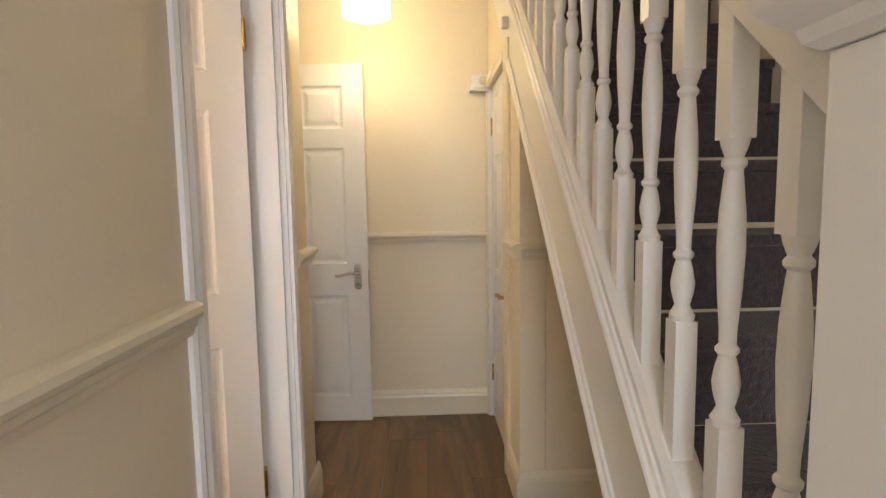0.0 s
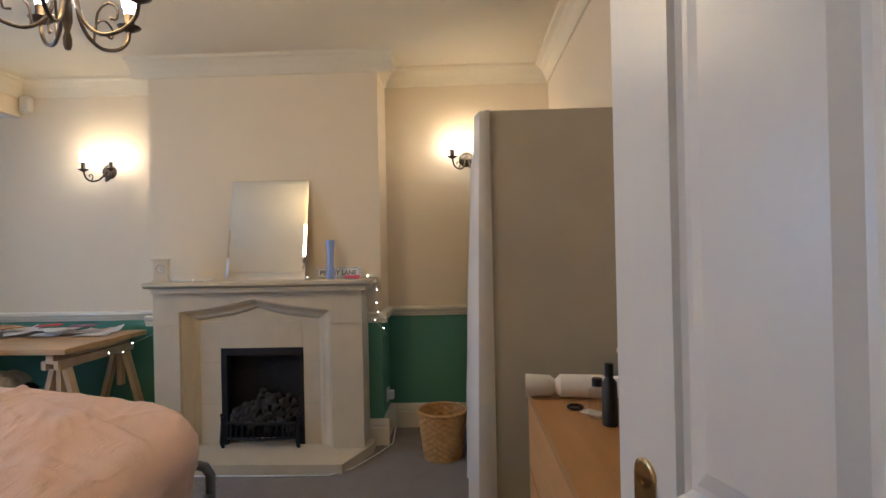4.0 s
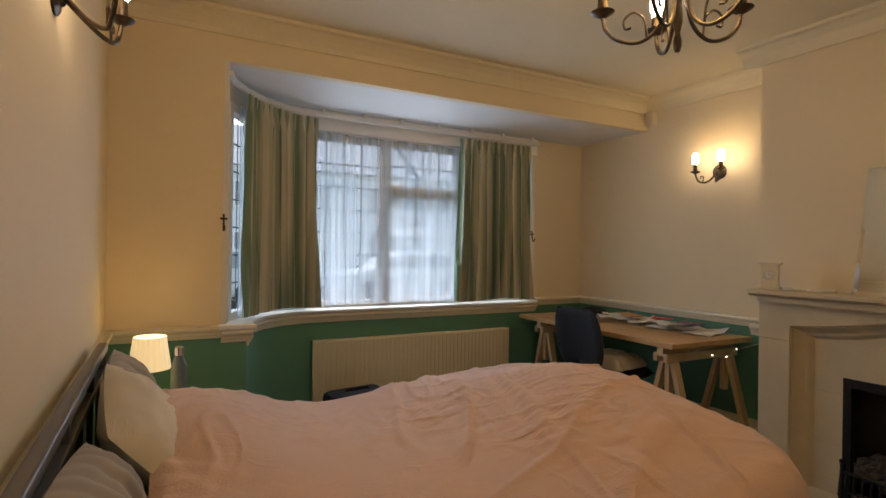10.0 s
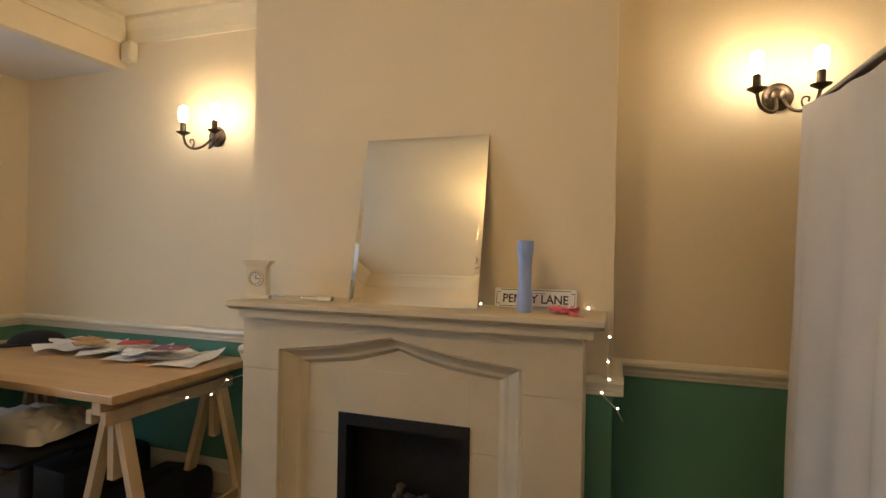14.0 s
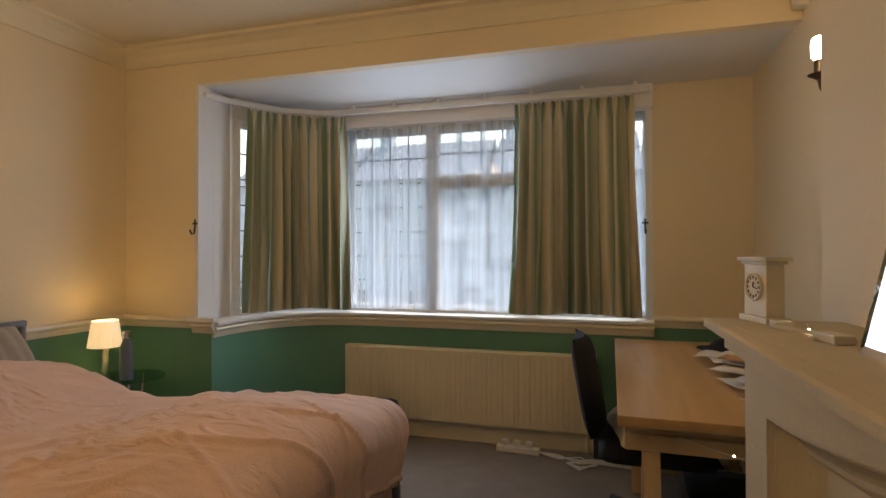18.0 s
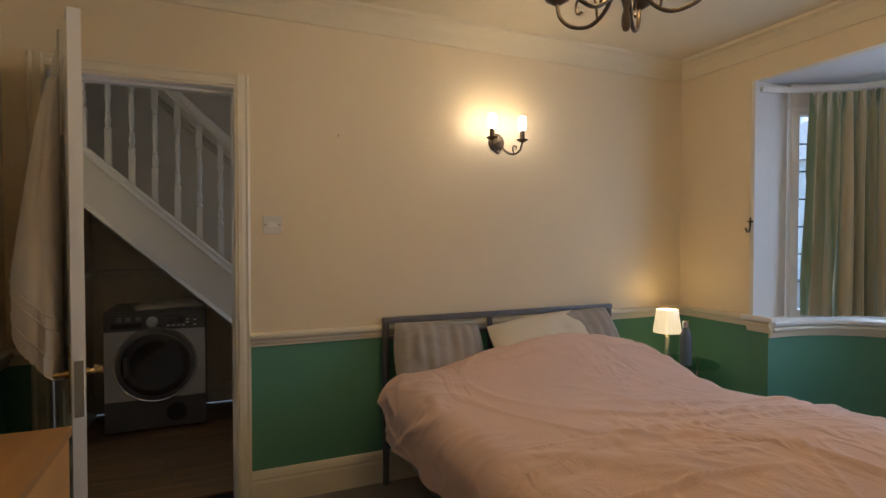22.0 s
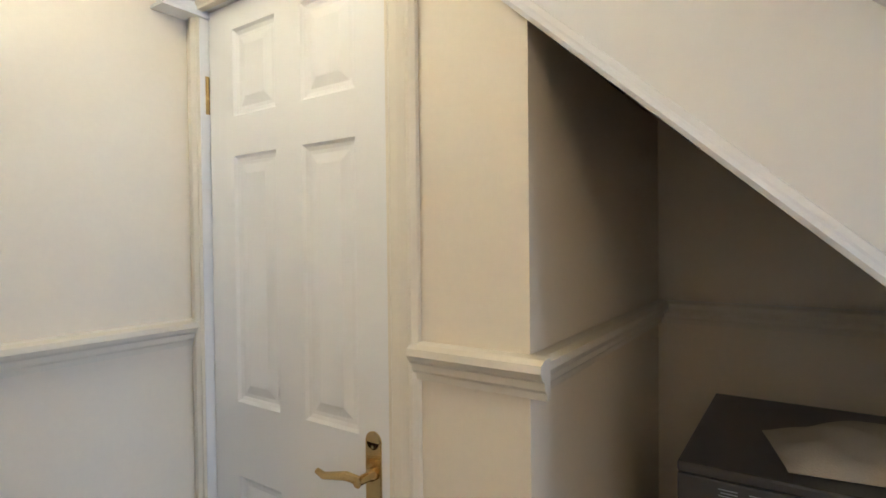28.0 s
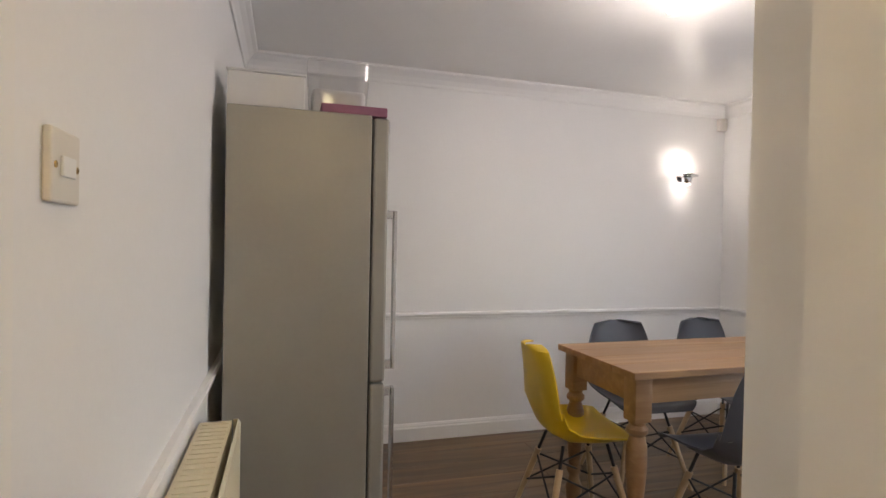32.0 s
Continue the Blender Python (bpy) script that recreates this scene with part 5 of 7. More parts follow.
for k in range(5):
    a = radians(72 * k + 20)
    m = pose(0, 0, 0, 0, 0, 72 * k + 20)
    bm = bmesh.new()
    tube(bm, [m @ p for p in bend(((0.012, 0, 0.30), (0.020, 0, 0.18), (0.045, 0, 0.06), (0.10, 0, 0.010), (0.165, 0, 0.022), (0.205, 0, 0.06), (0.215, 0, 0.10)))], 0.006, 8)
    tube(bm, [m @ p for p in bend(((0.085, 0, 0.02), (0.092, 0, 0.075), (0.122, 0, 0.102), (0.150, 0, 0.085), (0.148, 0, 0.055), (0.130, 0, 0.056)))], 0.0038, 6)
    arm = part("arm", bm, M_bronze, ch, smooth=True)
    at = m @ Vector((0.215, 0, 0.10))
    bm = bmesh.new()
    lathe(bm, [(0.010, 0), (0.034, 0.014), (0.037, 0.018), (0.016, 0.018), (0.0155, 0.06), (0, 0.06)], at, 14)
    part("candle_cup", bm, M_bronze, arm, smooth=True)
    bm = bmesh.new()
    lathe(bm, [(0.0155, 0.0605), (0.0155, 0.078), (0.021, 0.085), (0.022, 0.115), (0.014, 0.142), (0, 0.152)], at, 14)
    part("bulb", bm, M_bulb, arm, "lit candle bulb", smooth=True)
lamp("chandelier_light", "POINT", pose(CX, CY, CZ + 0.28), 4.0, WARM, 0.14)

# ---- bed ----
bed = thing("bed", (0, 0, 0), 0, "double bed with grey metal frame and pink bedding", "bed")
HX, B0, B1, FX = -0.735, -0.735, 0.715, -2.72
for y in (B0, B1):
    part("post", tube(bmesh.new(), [(HX, y, 0), (HX, y, 0.845)], 0.018, 10), M_iron, bed)
bm = boxes((HX - 0.016, HX + 0.016, B0 - 0.018, B1 + 0.018, 0.838, 0.870), bevel=0.006)
part("head_rail", bm, M_iron, bed)
part("head_rail", boxes((HX - 0.012, HX + 0.012, B0, B1, 0.755, 0.778), bevel=0.004), M_iron, bed)
part("head_rail", boxes((HX - 0.012, HX + 0.012, B0, B1, 0.48, 0.505), bevel=0.004), M_iron, bed)
for k in range(6):
    y = B0 + 0.24 * (k + 0.5)
    part("spindle", boxes((HX - 0.009, HX + 0.009, y - 0.012, y + 0.012, 0.5055, 0.7545), bevel=0.002), M_iron, bed)
    if k % 2:
        part("spindle", boxes((HX - 0.009, HX + 0.009, y - 0.012, y + 0.012, 0.7785, 0.8375), bevel=0.002), M_iron, bed)
for y in (B0 + 0.01, B1 - 0.01):
    part("side_rail", boxes((FX, HX - 0.018, y - 0.014, y + 0.014, 0.24, 0.29), bevel=0.004), M_iron, bed)
    bm = bmesh.new()
    tube(bm, [(FX, y, 0), (FX, y, 0.355), (FX, y - math.copysign(0.02, y), 0.385), (FX, y - math.copysign(0.06, y), 0.395)], 0.019, 10)
    part("foot_post", bm, M_iron, bed, smooth=True)
part("foot_rail", boxes((FX - 0.018, FX + 0.018, B0 + 0.07, B1 - 0.07, 0.377, 0.413), bevel=0.008), M_iron, bed)
mt = thing("mattress", (0, 0, 0.291), 0, "cream covered mattress on the bed frame", "mattress")
part("body", boxes((-2.66, -0.77, B0 + 0.02, B1 - 0.02, 0, 0.27), bevel=0.05), M_sheet, mt)


def duvet():
    """A thick quilt that rolls over the mattress edges and hangs at the sides and foot."""
    XH, XF, Y0, Y1, R, RC = -0.905, -2.65, B0 + 0.055, B1 - 0.06, 0.13, 0.27
    HY, HF = 0.38, 0.36

    def nz(x, y, z):
        return noise.noise(Vector((x, y, z)))

    def crease(x, y, f, s, seed, turn, width, bare):
        """Long soft ridges that come and go over the cloth."""
        c, k = math.cos(turn), math.sin(turn)
        wx, wy = x + 0.10 * nz(x * 2.1, y * 2.1, seed + 7), y + 0.10 * nz(x * 2.1, y * 2.1, seed + 9)
        a, b = (wx * c + wy * k) * f, (wy * c - wx * k) * f * s
        w = max(0.0, 1 - abs(nz(a, b, seed)) / width)
        m = min(1.0, max(0.0, (nz(x * 1.3, y * 1.3, seed + 3) - bare) * 4))
        return w * w * (3 - 2 * w) * m

    def fn(u, v):
        x = XH + (XF - HF - XH) * u
        y = Y0 - HY + (Y1 - Y0 + 2 * HY) * v
        ex, ey = max(0.0, XF - x), (y - Y1 if y > Y1 else (y - Y0 if y < Y0 else 0.0))
        d = math.hypot(ex, ey)
        cx, cy = max(x, XF), min(Y1, max(Y0, y))
        qx, qy = min(0.0, x - (XF + RC)), max(0.0, y - (Y1 - RC))
        corner = math.hypot(qx, qy)
        rounded = qx < 0 and qy > 0
        if rounded:
            d = max(0.0, corner - RC)
            k = min(1.0, RC / corner)
            cx, cy = XF + RC + qx * k, Y1 - RC + qy * k
        h = 0.605 - 0.055 * math.exp(-((cx + 1.55) / 0.35) ** 2 - ((cy + 0.75) / 0.55) ** 2) + 0.135 * math.exp(-((cx + 2.46) / 0.44) ** 2 - ((cy + 0.06) / 0.56) ** 2) + 0.16 * math.exp(-((cx + 1.0) / 0.30) ** 2 - ((cy + 0.22) / 0.55) ** 2)
        h += 0.022 * nz(cx * 1.7, cy * 1.7, 1.3) + 0.007 * nz(cx * 3.6 + cy, cy * 4.1 - cx, 4.1)
        soft = 0.015 * crease(x, y, 0.8, 4.5, 2.2, 1.15, 0.16, -0.1) + 0.013 * crease(x, y, 1.1, 4.0, 5.7, 0.35, 0.15, -0.05) + 0.009 * crease(x, y, 1.6, 4.0, 8.1, -0.5, 0.16, -0.05) + 0.007 * crease(x, y, 2.4, 4.0, 11.3, 1.5, 0.18, 0.0) + 0.004 * crease(x, y, 4.0, 3.5, 14.3, 0.8, 0.22, 0.0)
        if d < 1e-6:
            return Vector((x, y, h + soft))
        nx, ny = (qx / corner, qy / corner) if rounded else (-ex / d, ey / d)
        roll = min(d / R, math.pi / 2)
        off, drop = R * math.sin(roll), R * (1 - math.cos(roll))
        if d > R * math.pi / 2:
            past = d - R * math.pi / 2
            along = x * ny * ny + y * nx * nx
            wave = 0.016 * math.sin(along * 17 + 2.2 * nz(x * 2, y * 2, 6)) * min(1.0, past * 4)
            off += wave - 0.22 * past
            drop += past * (0.95 + 0.10 * nz(x * 1.3, y * 1.3, 9))
        up = math.cos(roll)
        out = math.sin(roll)
        return Vector((cx + nx * (off + soft * out), cy + ny * (off + soft * out), max(0.07, h - drop + soft * up)))

    bm = bmesh.new()
    grid(bm, fn, 280, 280)
    rim = [(fn(u / 60, v), 0) for v in (0,) for u in range(61)] + [(fn(1, v / 60), 0) for v in range(1, 61)] + [(fn(1 - u / 60, 1), 0) for u in range(1, 61)]
    thicken(bm, 0.02)
    return bm, [p for p, _ in rim]


dv = thing("duvet", (0, 0, 0), 0, "rumpled pink cotton duvet spread over the bed", "duvet")
bm, rim = duvet()
part("cover", bm, M_duvet, dv, smooth=True)
part("hem", tube(bmesh.new(), rim, 0.011, 6), M_duvet, dv, "stitched seam along the hanging edge", smooth=True)


def pillow(at, rot, size, material, label, stripes=False):
    L, W, H = size
    ob = thing("pillow", at, 0, label, "pillow", "bed pillows")
    ob.matrix_basis = Matrix.Translation(at) @ rot
    bm = bmesh.new()
    for s in (1, -1):
        def fn(u, v, s=s):
            a, b = 2 * u - 1, 2 * v - 1
            k = max(0.0, (1 - a ** 6) * (1 - b ** 6)) ** 0.8 * (1 - 0.30 * a * a) * (1 - 0.25 * b * b)
            n = noise.noise(Vector((a * 2.2 + at[1] * 3, b * 2.2, s + at[1] * 5)))
            return Vector((L / 2 * a * (1 - 0.06 * b * b), W / 2 * b * (1 - 0.06 * a * a), s * (H / 2 * k) + 0.022 * n * k + 0.010 * k * abs(noise.noise(Vector((a * 3.1 + b, b * 3.7 - a, at[0] * 9)))) + (0.005 * s * k * math.sin(2 * math.pi * 7 * u + 1.5 * n) if stripes else 0.0)))
        grid(bm, fn, 56, 32, uv=lambda u, v: (u * 7, v))
    bmesh.ops.remove_doubles(bm, verts=bm.verts, dist=0.0005)
    part("cover", bm, material, ob, smooth=True)
    return ob


def upright(a, roll=0):
    """Pillow axes: length along y, leaning back by a degrees from upright."""
    e, up = Vector((0, 1, 0)), Vector((math.sin(radians(a)), 0, math.cos(radians(a))))
    n = e.cross(up)
    m = Matrix((e, up, n)).transposed().to_4x4()
    return m @ pose(0, 0, 0, 0, 0, roll)


pillow((-0.85, 0.455, 0.685), upright(28, 5), (0.50, 0.34, 0.13), M_pillow, "grey striped pillow propped on the headboard", True)
pillow((-0.87, -0.43, 0.695), upright(30, -4), (0.54, 0.36, 0.13), M_pillow, "grey striped pillow near the window side", True)
pillow((-0.915, -0.15, 0.695), upright(42, -7), (0.64, 0.38, 0.15), M_sheet, "white linen pillow leaning on the others")

# ---- bedside ----
bs = thing("bedside_table", (-0.935, -1.13, 0), 0, "small round glass bedside table", "table")
bm = bmesh.new()
lathe(bm, [(0, 0.504), (0.215, 0.504), (0.22, 0.508), (0.215, 0.512), (0, 0.512)], seg=36)
part("tabletop", bm, M_table_glass, bs, "clear green-edged glass top")
for k in range(3):
    a = radians(120 * k + 30)
    bm = bmesh.new()
    tube(bm, [(0.17 * math.cos(a), 0.17 * math.sin(a), 0), (0.12 * math.cos(a), 0.12 * math.sin(a), 0.25), (0.15 * math.cos(a), 0.15 * math.sin(a), 0.504)], 0.009, 8)
    part("leg", bm, M_chrome, bs)
tl = thing("table_lamp", (-0.883, -1.07, 0.5125), 0, "lit bedside lamp with cream shade and glass stem", "lamp")
bm = bmesh.new()
lathe(bm, [(r, z * 0.82) for r, z in ((0.05, 0), (0.052, 0.008), (0.034, 0.016), (0.012, 0.022), (0.022, 0.034), (0.027, 0.048), (0.022, 0.062), (0.011, 0.074), (0.021, 0.085), (0.025, 0.098), (0.021, 0.111), (0.011, 0.122), (0.020, 0.132), (0.0235, 0.144), (0.020, 0.156), (0.011, 0.166), (0.019, 0.175), (0.022, 0.186), (0.019, 0.197), (0.010, 0.206), (0.008, 0.25), (0, 0.25))], seg=18)
part("stem", bm, M_clear, tl, "stacked clear glass balls", smooth=True)
bm = bmesh.new()
for r in ((0.084, 0.180, 0.064, 0.322),):
    grid(bm, lambda u, v: Vector(((r[0] + (r[2] - r[0]) * v) * math.cos(2 * math.pi * u) * (1 + 0.012 * math.cos(40 * math.pi * u)), (r[0] + (r[2] - r[0]) * v) * math.sin(2 * math.pi * u) * (1 + 0.012 * math.cos(40 * math.pi * u)), r[1] + (r[3] - r[1]) * v)), 80, 2)
thicken(bm, 0.0015)
part("shade", bm, M_shade, tl, "glowing cream fabric shade")
lamp("bedside_light", "POINT", pose(-0.883, -1.07, 0.80), 0.40, WARM, 0.04)
wb = thing("water_bottle", (-1.0, -1.10, 0.5125), 0, "blue-grey water bottle on the bedside table", "bottle")
bm = bmesh.new()
lathe(bm, [(0, 0), (0.034, 0), (0.035, 0.01), (0.035, 0.165), (0.030, 0.19), (0.020, 0.213), (0.018, 0.225)], seg=18)
part("body", bm, M_bottle_grey, wb, smooth=True)
bm = bmesh.new()
lathe(bm, [(0.020, 0.2255), (0.021, 0.26), (0.014, 0.266), (0, 0.266)], seg=18)
part("cap", bm, M_chrome, wb, smooth=True)

# ---- radiator ----


def radiator(name, x0, x1, y, out, z0, z1, label, depth=0.06):
    ob = thing(name, (x0, y, z0), 0, label, "radiator")
    w, h = x1 - x0, z1 - z0
    s = 1 if out > 0 else -1
    n = max(8, int(w / 0.034))
    pts = []
    for i in range(n):
        a = 0.03 + (w - 0.06) * i / n
        d = (w - 0.06) / n
        pts += [(a, 0.0), (a + d * 0.72, 0.0), (a + d * 0.80, -0.003), (a + d * 0.92, -0.003)]
    prof = [(0.0, -0.02), (0.0, 0.0)] + pts + [(w, 0.0), (w, -0.02)]
    bm = bmesh.new()
    rows = []
    for z, ins in ((0.0, 0.006), (0.012, 0.0), (0.03, 0.0), (h - 0.03, 0.0), (h - 0.012, 0.0), (h, 0.006)):
        flat = z < 0.02 or z > h - 0.02
        rows.append([bm.verts.new((px, s * (depth + (0 if flat and py > -0.01 else py) - ins) if py > -0.01 else s * (depth - 0.02), z)) for px, py in prof])
    for a, b in zip(rows, rows[1:]):
        for k in range(len(prof) - 1):
            bm.faces.new((a[k], a[k + 1], b[k + 1], b[k]))
    thicken(bm, 0.0015)
    part("front_panel", bm, M_rad, ob)
    y0, y1 = sorted((s * 0.008, s * (depth - 0.0225)))
    part("back_panel", boxes((0.01, w - 0.01, y0, y1, 0.01, h - 0.004), bevel=0.004), M_rad, ob)
    bm = bmesh.new()
    for i in range(int(w / 0.03)):
        x = 0.02 + i * 0.03
        if x < w - 0.02:
            box(bm, x, x + 0.012, min(s * 0.02, s * (depth - 0.03)), max(s * 0.02, s * (depth - 0.03)), h - 0.0035, h - 0.001)
    part("top_grille", bm, M_rad, ob)
    part("top_plate", boxes((0.004, w - 0.004, min(s * 0.012, s * (depth - 0.0235)), max(s * 0.012, s * (depth - 0.0235)), h - 0.0038, h - 0.0036 + 0.0006)), M_rad, ob)
    for x in (0.06, w - 0.06):
        part("pipe", tube(bmesh.new(), [(x, s * 0.03, 0.01), (x, s * 0.03, -z0 + 0.001)], 0.008, 8), M_rad, ob)
    return ob


radiator("radiator", -3.48, -1.85, -2.112, 1, 0.12, 0.592, "cream panel radiator under the bay window", 0.075)

# ---- desk on trestles ----
TZ, TX0, TX1, TY0, TY1 = 0.704, -4.26, -3.535, -2.03, -0.492
desk = thing("trestle_desk", (TX1, TY1, 0), -1.6, "beech desk top on two pine trestles", "desk")
DW, DL = TX0 - TX1, TY0 - TY1
part("desktop", boxes((DW, 0, DL, 0, TZ - 0.032, TZ), bevel=0.003), M_desk, desk)
for yb in (DL + 0.24, -0.105):
    tr = part("trestle", boxes((DW + 0.06, -0.02, yb - 0.022, yb + 0.022, TZ - 0.085, TZ - 0.0325), (DW + 0.06, -0.02, yb - 0.05, yb - 0.0225, TZ - 0.12, TZ - 0.07), (DW + 0.06, -0.02, yb + 0.0225, yb + 0.05, TZ - 0.12, TZ - 0.07), bevel=0.002), M_trestle, desk, "pine trestle with a height rail")
    for x in (DW + 0.12, -0.10):
        for s in (-1, 1):
            bm = bmesh.new()
            a, b = Vector((x, yb + s * 0.036, TZ - 0.125)), Vector((x, yb + s * 0.19, 0))
            d = (b - a).normalized()
            m = Matrix((Vector((1, 0, 0)), d.cross(Vector((1, 0, 0))), d)).transposed().to_4x4()
            m.translation = a
            prism(bm, [(-0.024, -0.015), (0.024, -0.015), (0.024, 0.015), (-0.024, 0.015)], m, (b - a).length - 0.006)
            part("leg", bm, M_trestle, tr)
        part("slide_post", boxes((x - 0.02, x + 0.02, yb - 0.015, yb + 0.015, 0.36, TZ - 0.086)), M_trestle, tr)
    for s in (-1, 1):
        part("stretcher", boxes((DW + 0.13, -0.11, yb + s * 0.155 - 0.008, yb + s * 0.155 + 0.008, 0.11, 0.15)), M_trestle, tr)

random.seed(11)
for i, (x, y, a, w, h) in enumerate(((-4.10, -0.70, 12, 0.30, 0.21), (-4.12, -0.84, -20, 0.30, 0.21), (-4.09, -0.98, 25, 0.30, 0.21), (-4.12, -1.10, -8, 0.28, 0.20), (-4.07, -1.19, 40, 0.25, 0.18), (-4.11, -1.30, 5, 0.30, 0.21), (-4.05, -1.42, -30, 0.26, 0.19), (-4.13, -1.50, 62, 0.21, 0.15), (-4.06, -0.90, -48, 0.21, 0.15))):
    ob = thing("paper_sheet", (x, y, TZ + 0.001 + 0.004 * i), a, "loose white paper sheets on the desk", "paper", "papers on the desk")
    bm = bmesh.new()
    grid(bm, lambda u, v: Vector((w * (u - 0.5), h * (v - 0.5), 0.002 + 0.009 * math.sin(4 * u + 2 * v + 2.1 * i) ** 2 + 0.030 * (u if i % 2 else 1 - u) ** 4 * v ** 3 + 0.008 * noise.noise(Vector((u * 3, v * 3, i)))), ), 10, 8)
    thicken(bm, 0.0012)
    part("sheet", bm, M_paper, ob)
for x, y, a, m_ in ((-4.14, -1.06, 30, M_red), (-4.12, -1.36, -10, M_oak), (-4.05, -1.25, 60, M_oak), (-4.10, -0.80, 15, M_mauve)):
    ob = thing("notebook", (x, y, TZ + 0.052), a, "small card notebook among the desk papers", "notebook", "books on the desk")
    part("cover", boxes((-0.05, 0.05, -0.07, 0.07, 0, 0.006), bevel=0.001), m_, ob)
hat = thing("dark_cap", (-4.16, -1.78, TZ + 0.0005), 0, "dark cloth cap lying at the desk corner", "cap")
bm = bmesh.new()
lathe(bm, [(0.13, 0), (0.125, 0.02), (0.10, 0.045), (0.05, 0.06), (0, 0.062)], seg=20)
part("crown", bm, M_navy, hat, smooth=True)
bm = bmesh.new()
prism(bm, [(0.08, -0.08), (0.17, -0.05), (0.19, 0.0), (0.17, 0.05), (0.08, 0.08)], Matrix.Translation((0, 0, 0.004)), 0.006)
part("peak", bm, M_navy, hat)

# ---- office chair ----
oc = thing("office_chair", (-3.64, -1.145, 0), 0, "dark blue fabric office chair at the desk", "chair")
bm = bmesh.new()
def backfn(s):
    def fn(u, v):
        a, b = 2 * u - 1, v
        w = 0.222 * (1 - 0.25 * abs(2 * b - 1) ** 3)
        k = max(0.0, (1 - a ** 6) * (1 - (2 * b - 1) ** 6)) ** 0.5
        return Vector((0.145 - 0.045 * a * a * -1 + s * 0.032 * k + 0.07 * b, w * a, 0.455 + 0.395 * b))
    return fn
for s in (1, -1):
    grid(bm, backfn(s), 14, 16)
bmesh.ops.remove_doubles(bm, verts=bm.verts, dist=0.0008)
part("backrest", bm, M_navy, oc, smooth=True)
part("back_bar", boxes((0.15, 0.18, -0.03, 0.03, 0.33, 0.60), bevel=0.006), M_black, oc)
bm = bmesh.new()
for s in (1, -1):
    grid(bm, lambda u, v, s=s: Vector(((2 * u - 1) * 0.22 - 0.06, (2 * v - 1) * 0.22, 0.41 + s * 0.038 * max(0.0, (1 - (2 * u - 1) ** 8) * (1 - (2 * v - 1) ** 8)) ** 0.5)), 14, 14)
bmesh.ops.remove_doubles(bm, verts=bm.verts, dist=0.0008)
part("seat", bm, M_navy, oc, smooth=True)
bm = bmesh.new()
lathe(bm, [(0.05, 0.09), (0.045, 0.12), (0.025, 0.14), (0.025, 0.36), (0.09, 0.365), (0.09, 0.372), (0, 0.372)], (-0.05, 0, 0), 14)
part("column", bm, M_black, oc, smooth=True)
for k in range(5):
    a = radians(72 * k + 14)
    d = Vector((math.cos(a), math.sin(a), 0))
    bm = bmesh.new()
    tube(bm, [Vector((-0.05, 0, 0.10)) + d * 0.03, Vector((-0.05, 0, 0.085)) + d * 0.17, Vector((-0.05, 0, 0.065)) + d * 0.28], [0.022, 0.018, 0.013], 8)
    ft = part("foot", bm, M_black, oc, smooth=True)
    bm = bmesh.new()
    tube(bm, [Vector((-0.05, 0, 0.026)) + d * 0.28 + Vector((-d.y, d.x, 0)) * 0.02, Vector((-0.05, 0, 0.026)) + d * 0.28 - Vector((-d.y, d.x, 0)) * 0.02], 0.025, 12)
    part("castor", bm, M_black, ft)
cl = thing("draped_jumper", (-3.70, -1.125, 0.449), 10, "cream jumper thrown over the office chair seat", "clothes")
bm = bmesh.new()
def jumper(u, v):
    a, b = 2 * u - 1, 2 * v - 1
    r = max(0.0, 1 - a ** 4) * max(0.0, 1 - b ** 4)
    lump = 0.5 + 0.5 * noise.noise(Vector((a * 1.4, b * 1.4, 3.0)))
    fold = abs(noise.noise(Vector((a * 2.6 + b, b * 2.2 - a, 8.0))))
    return Vector((0.15 * a + 0.02 * noise.noise(Vector((a * 2, b * 2, 1))), 0.19 * b + 0.02 * noise.noise(Vector((a * 2, b * 2, 5))), 0.006 + (0.055 + 0.075 * lump) * r ** 0.5 - 0.05 * fold * r))
grid(bm, jumper, 36, 36)
thicken(bm, -0.006)
part("knit", bm, M_sheet, cl, smooth=True)
for x, y, a, w, d, h, m_, lb, nm in ((-4.02, -0.78, 6, 0.44, 0.30, 0.18, M_navy, "dark soft bag pushed under the desk", "holdall"), (-4.05, -1.25, -4, 0.46, 0.34, 0.24, M_black, "black storage case under the desk", "storage_case"), (-2.09, -1.80, 8, 0.42, 0.26, 0.29, M_navy, "dark soft bag on the carpet below the radiator", "shoulder_bag")):
    ob = thing(nm, (x, y, 0), a, lb, "bag")
    part("body", boxes((-w / 2, w / 2, -d / 2, d / 2, 0, h), bevel=0.05), m_, ob, smooth=True)
    bm = bmesh.new()
    tube(bm, [(-0.09, 0, h - 0.01), (-0.07, 0, h + 0.012), (0.07, 0, h + 0.012), (0.09, 0, h - 0.01)], 0.009, 8)
    part("handle", bm, m_, ob, smooth=True)
ex = thing("extension_lead", (-3.02, -1.99, 0), -4, "white extension lead with tangled cables on the carpet", "extension lead")
part("socket_bar", boxes((-0.13, 0.13, -0.026, 0.026, 0, 0.036), bevel=0.006), M_white_plastic, ex)
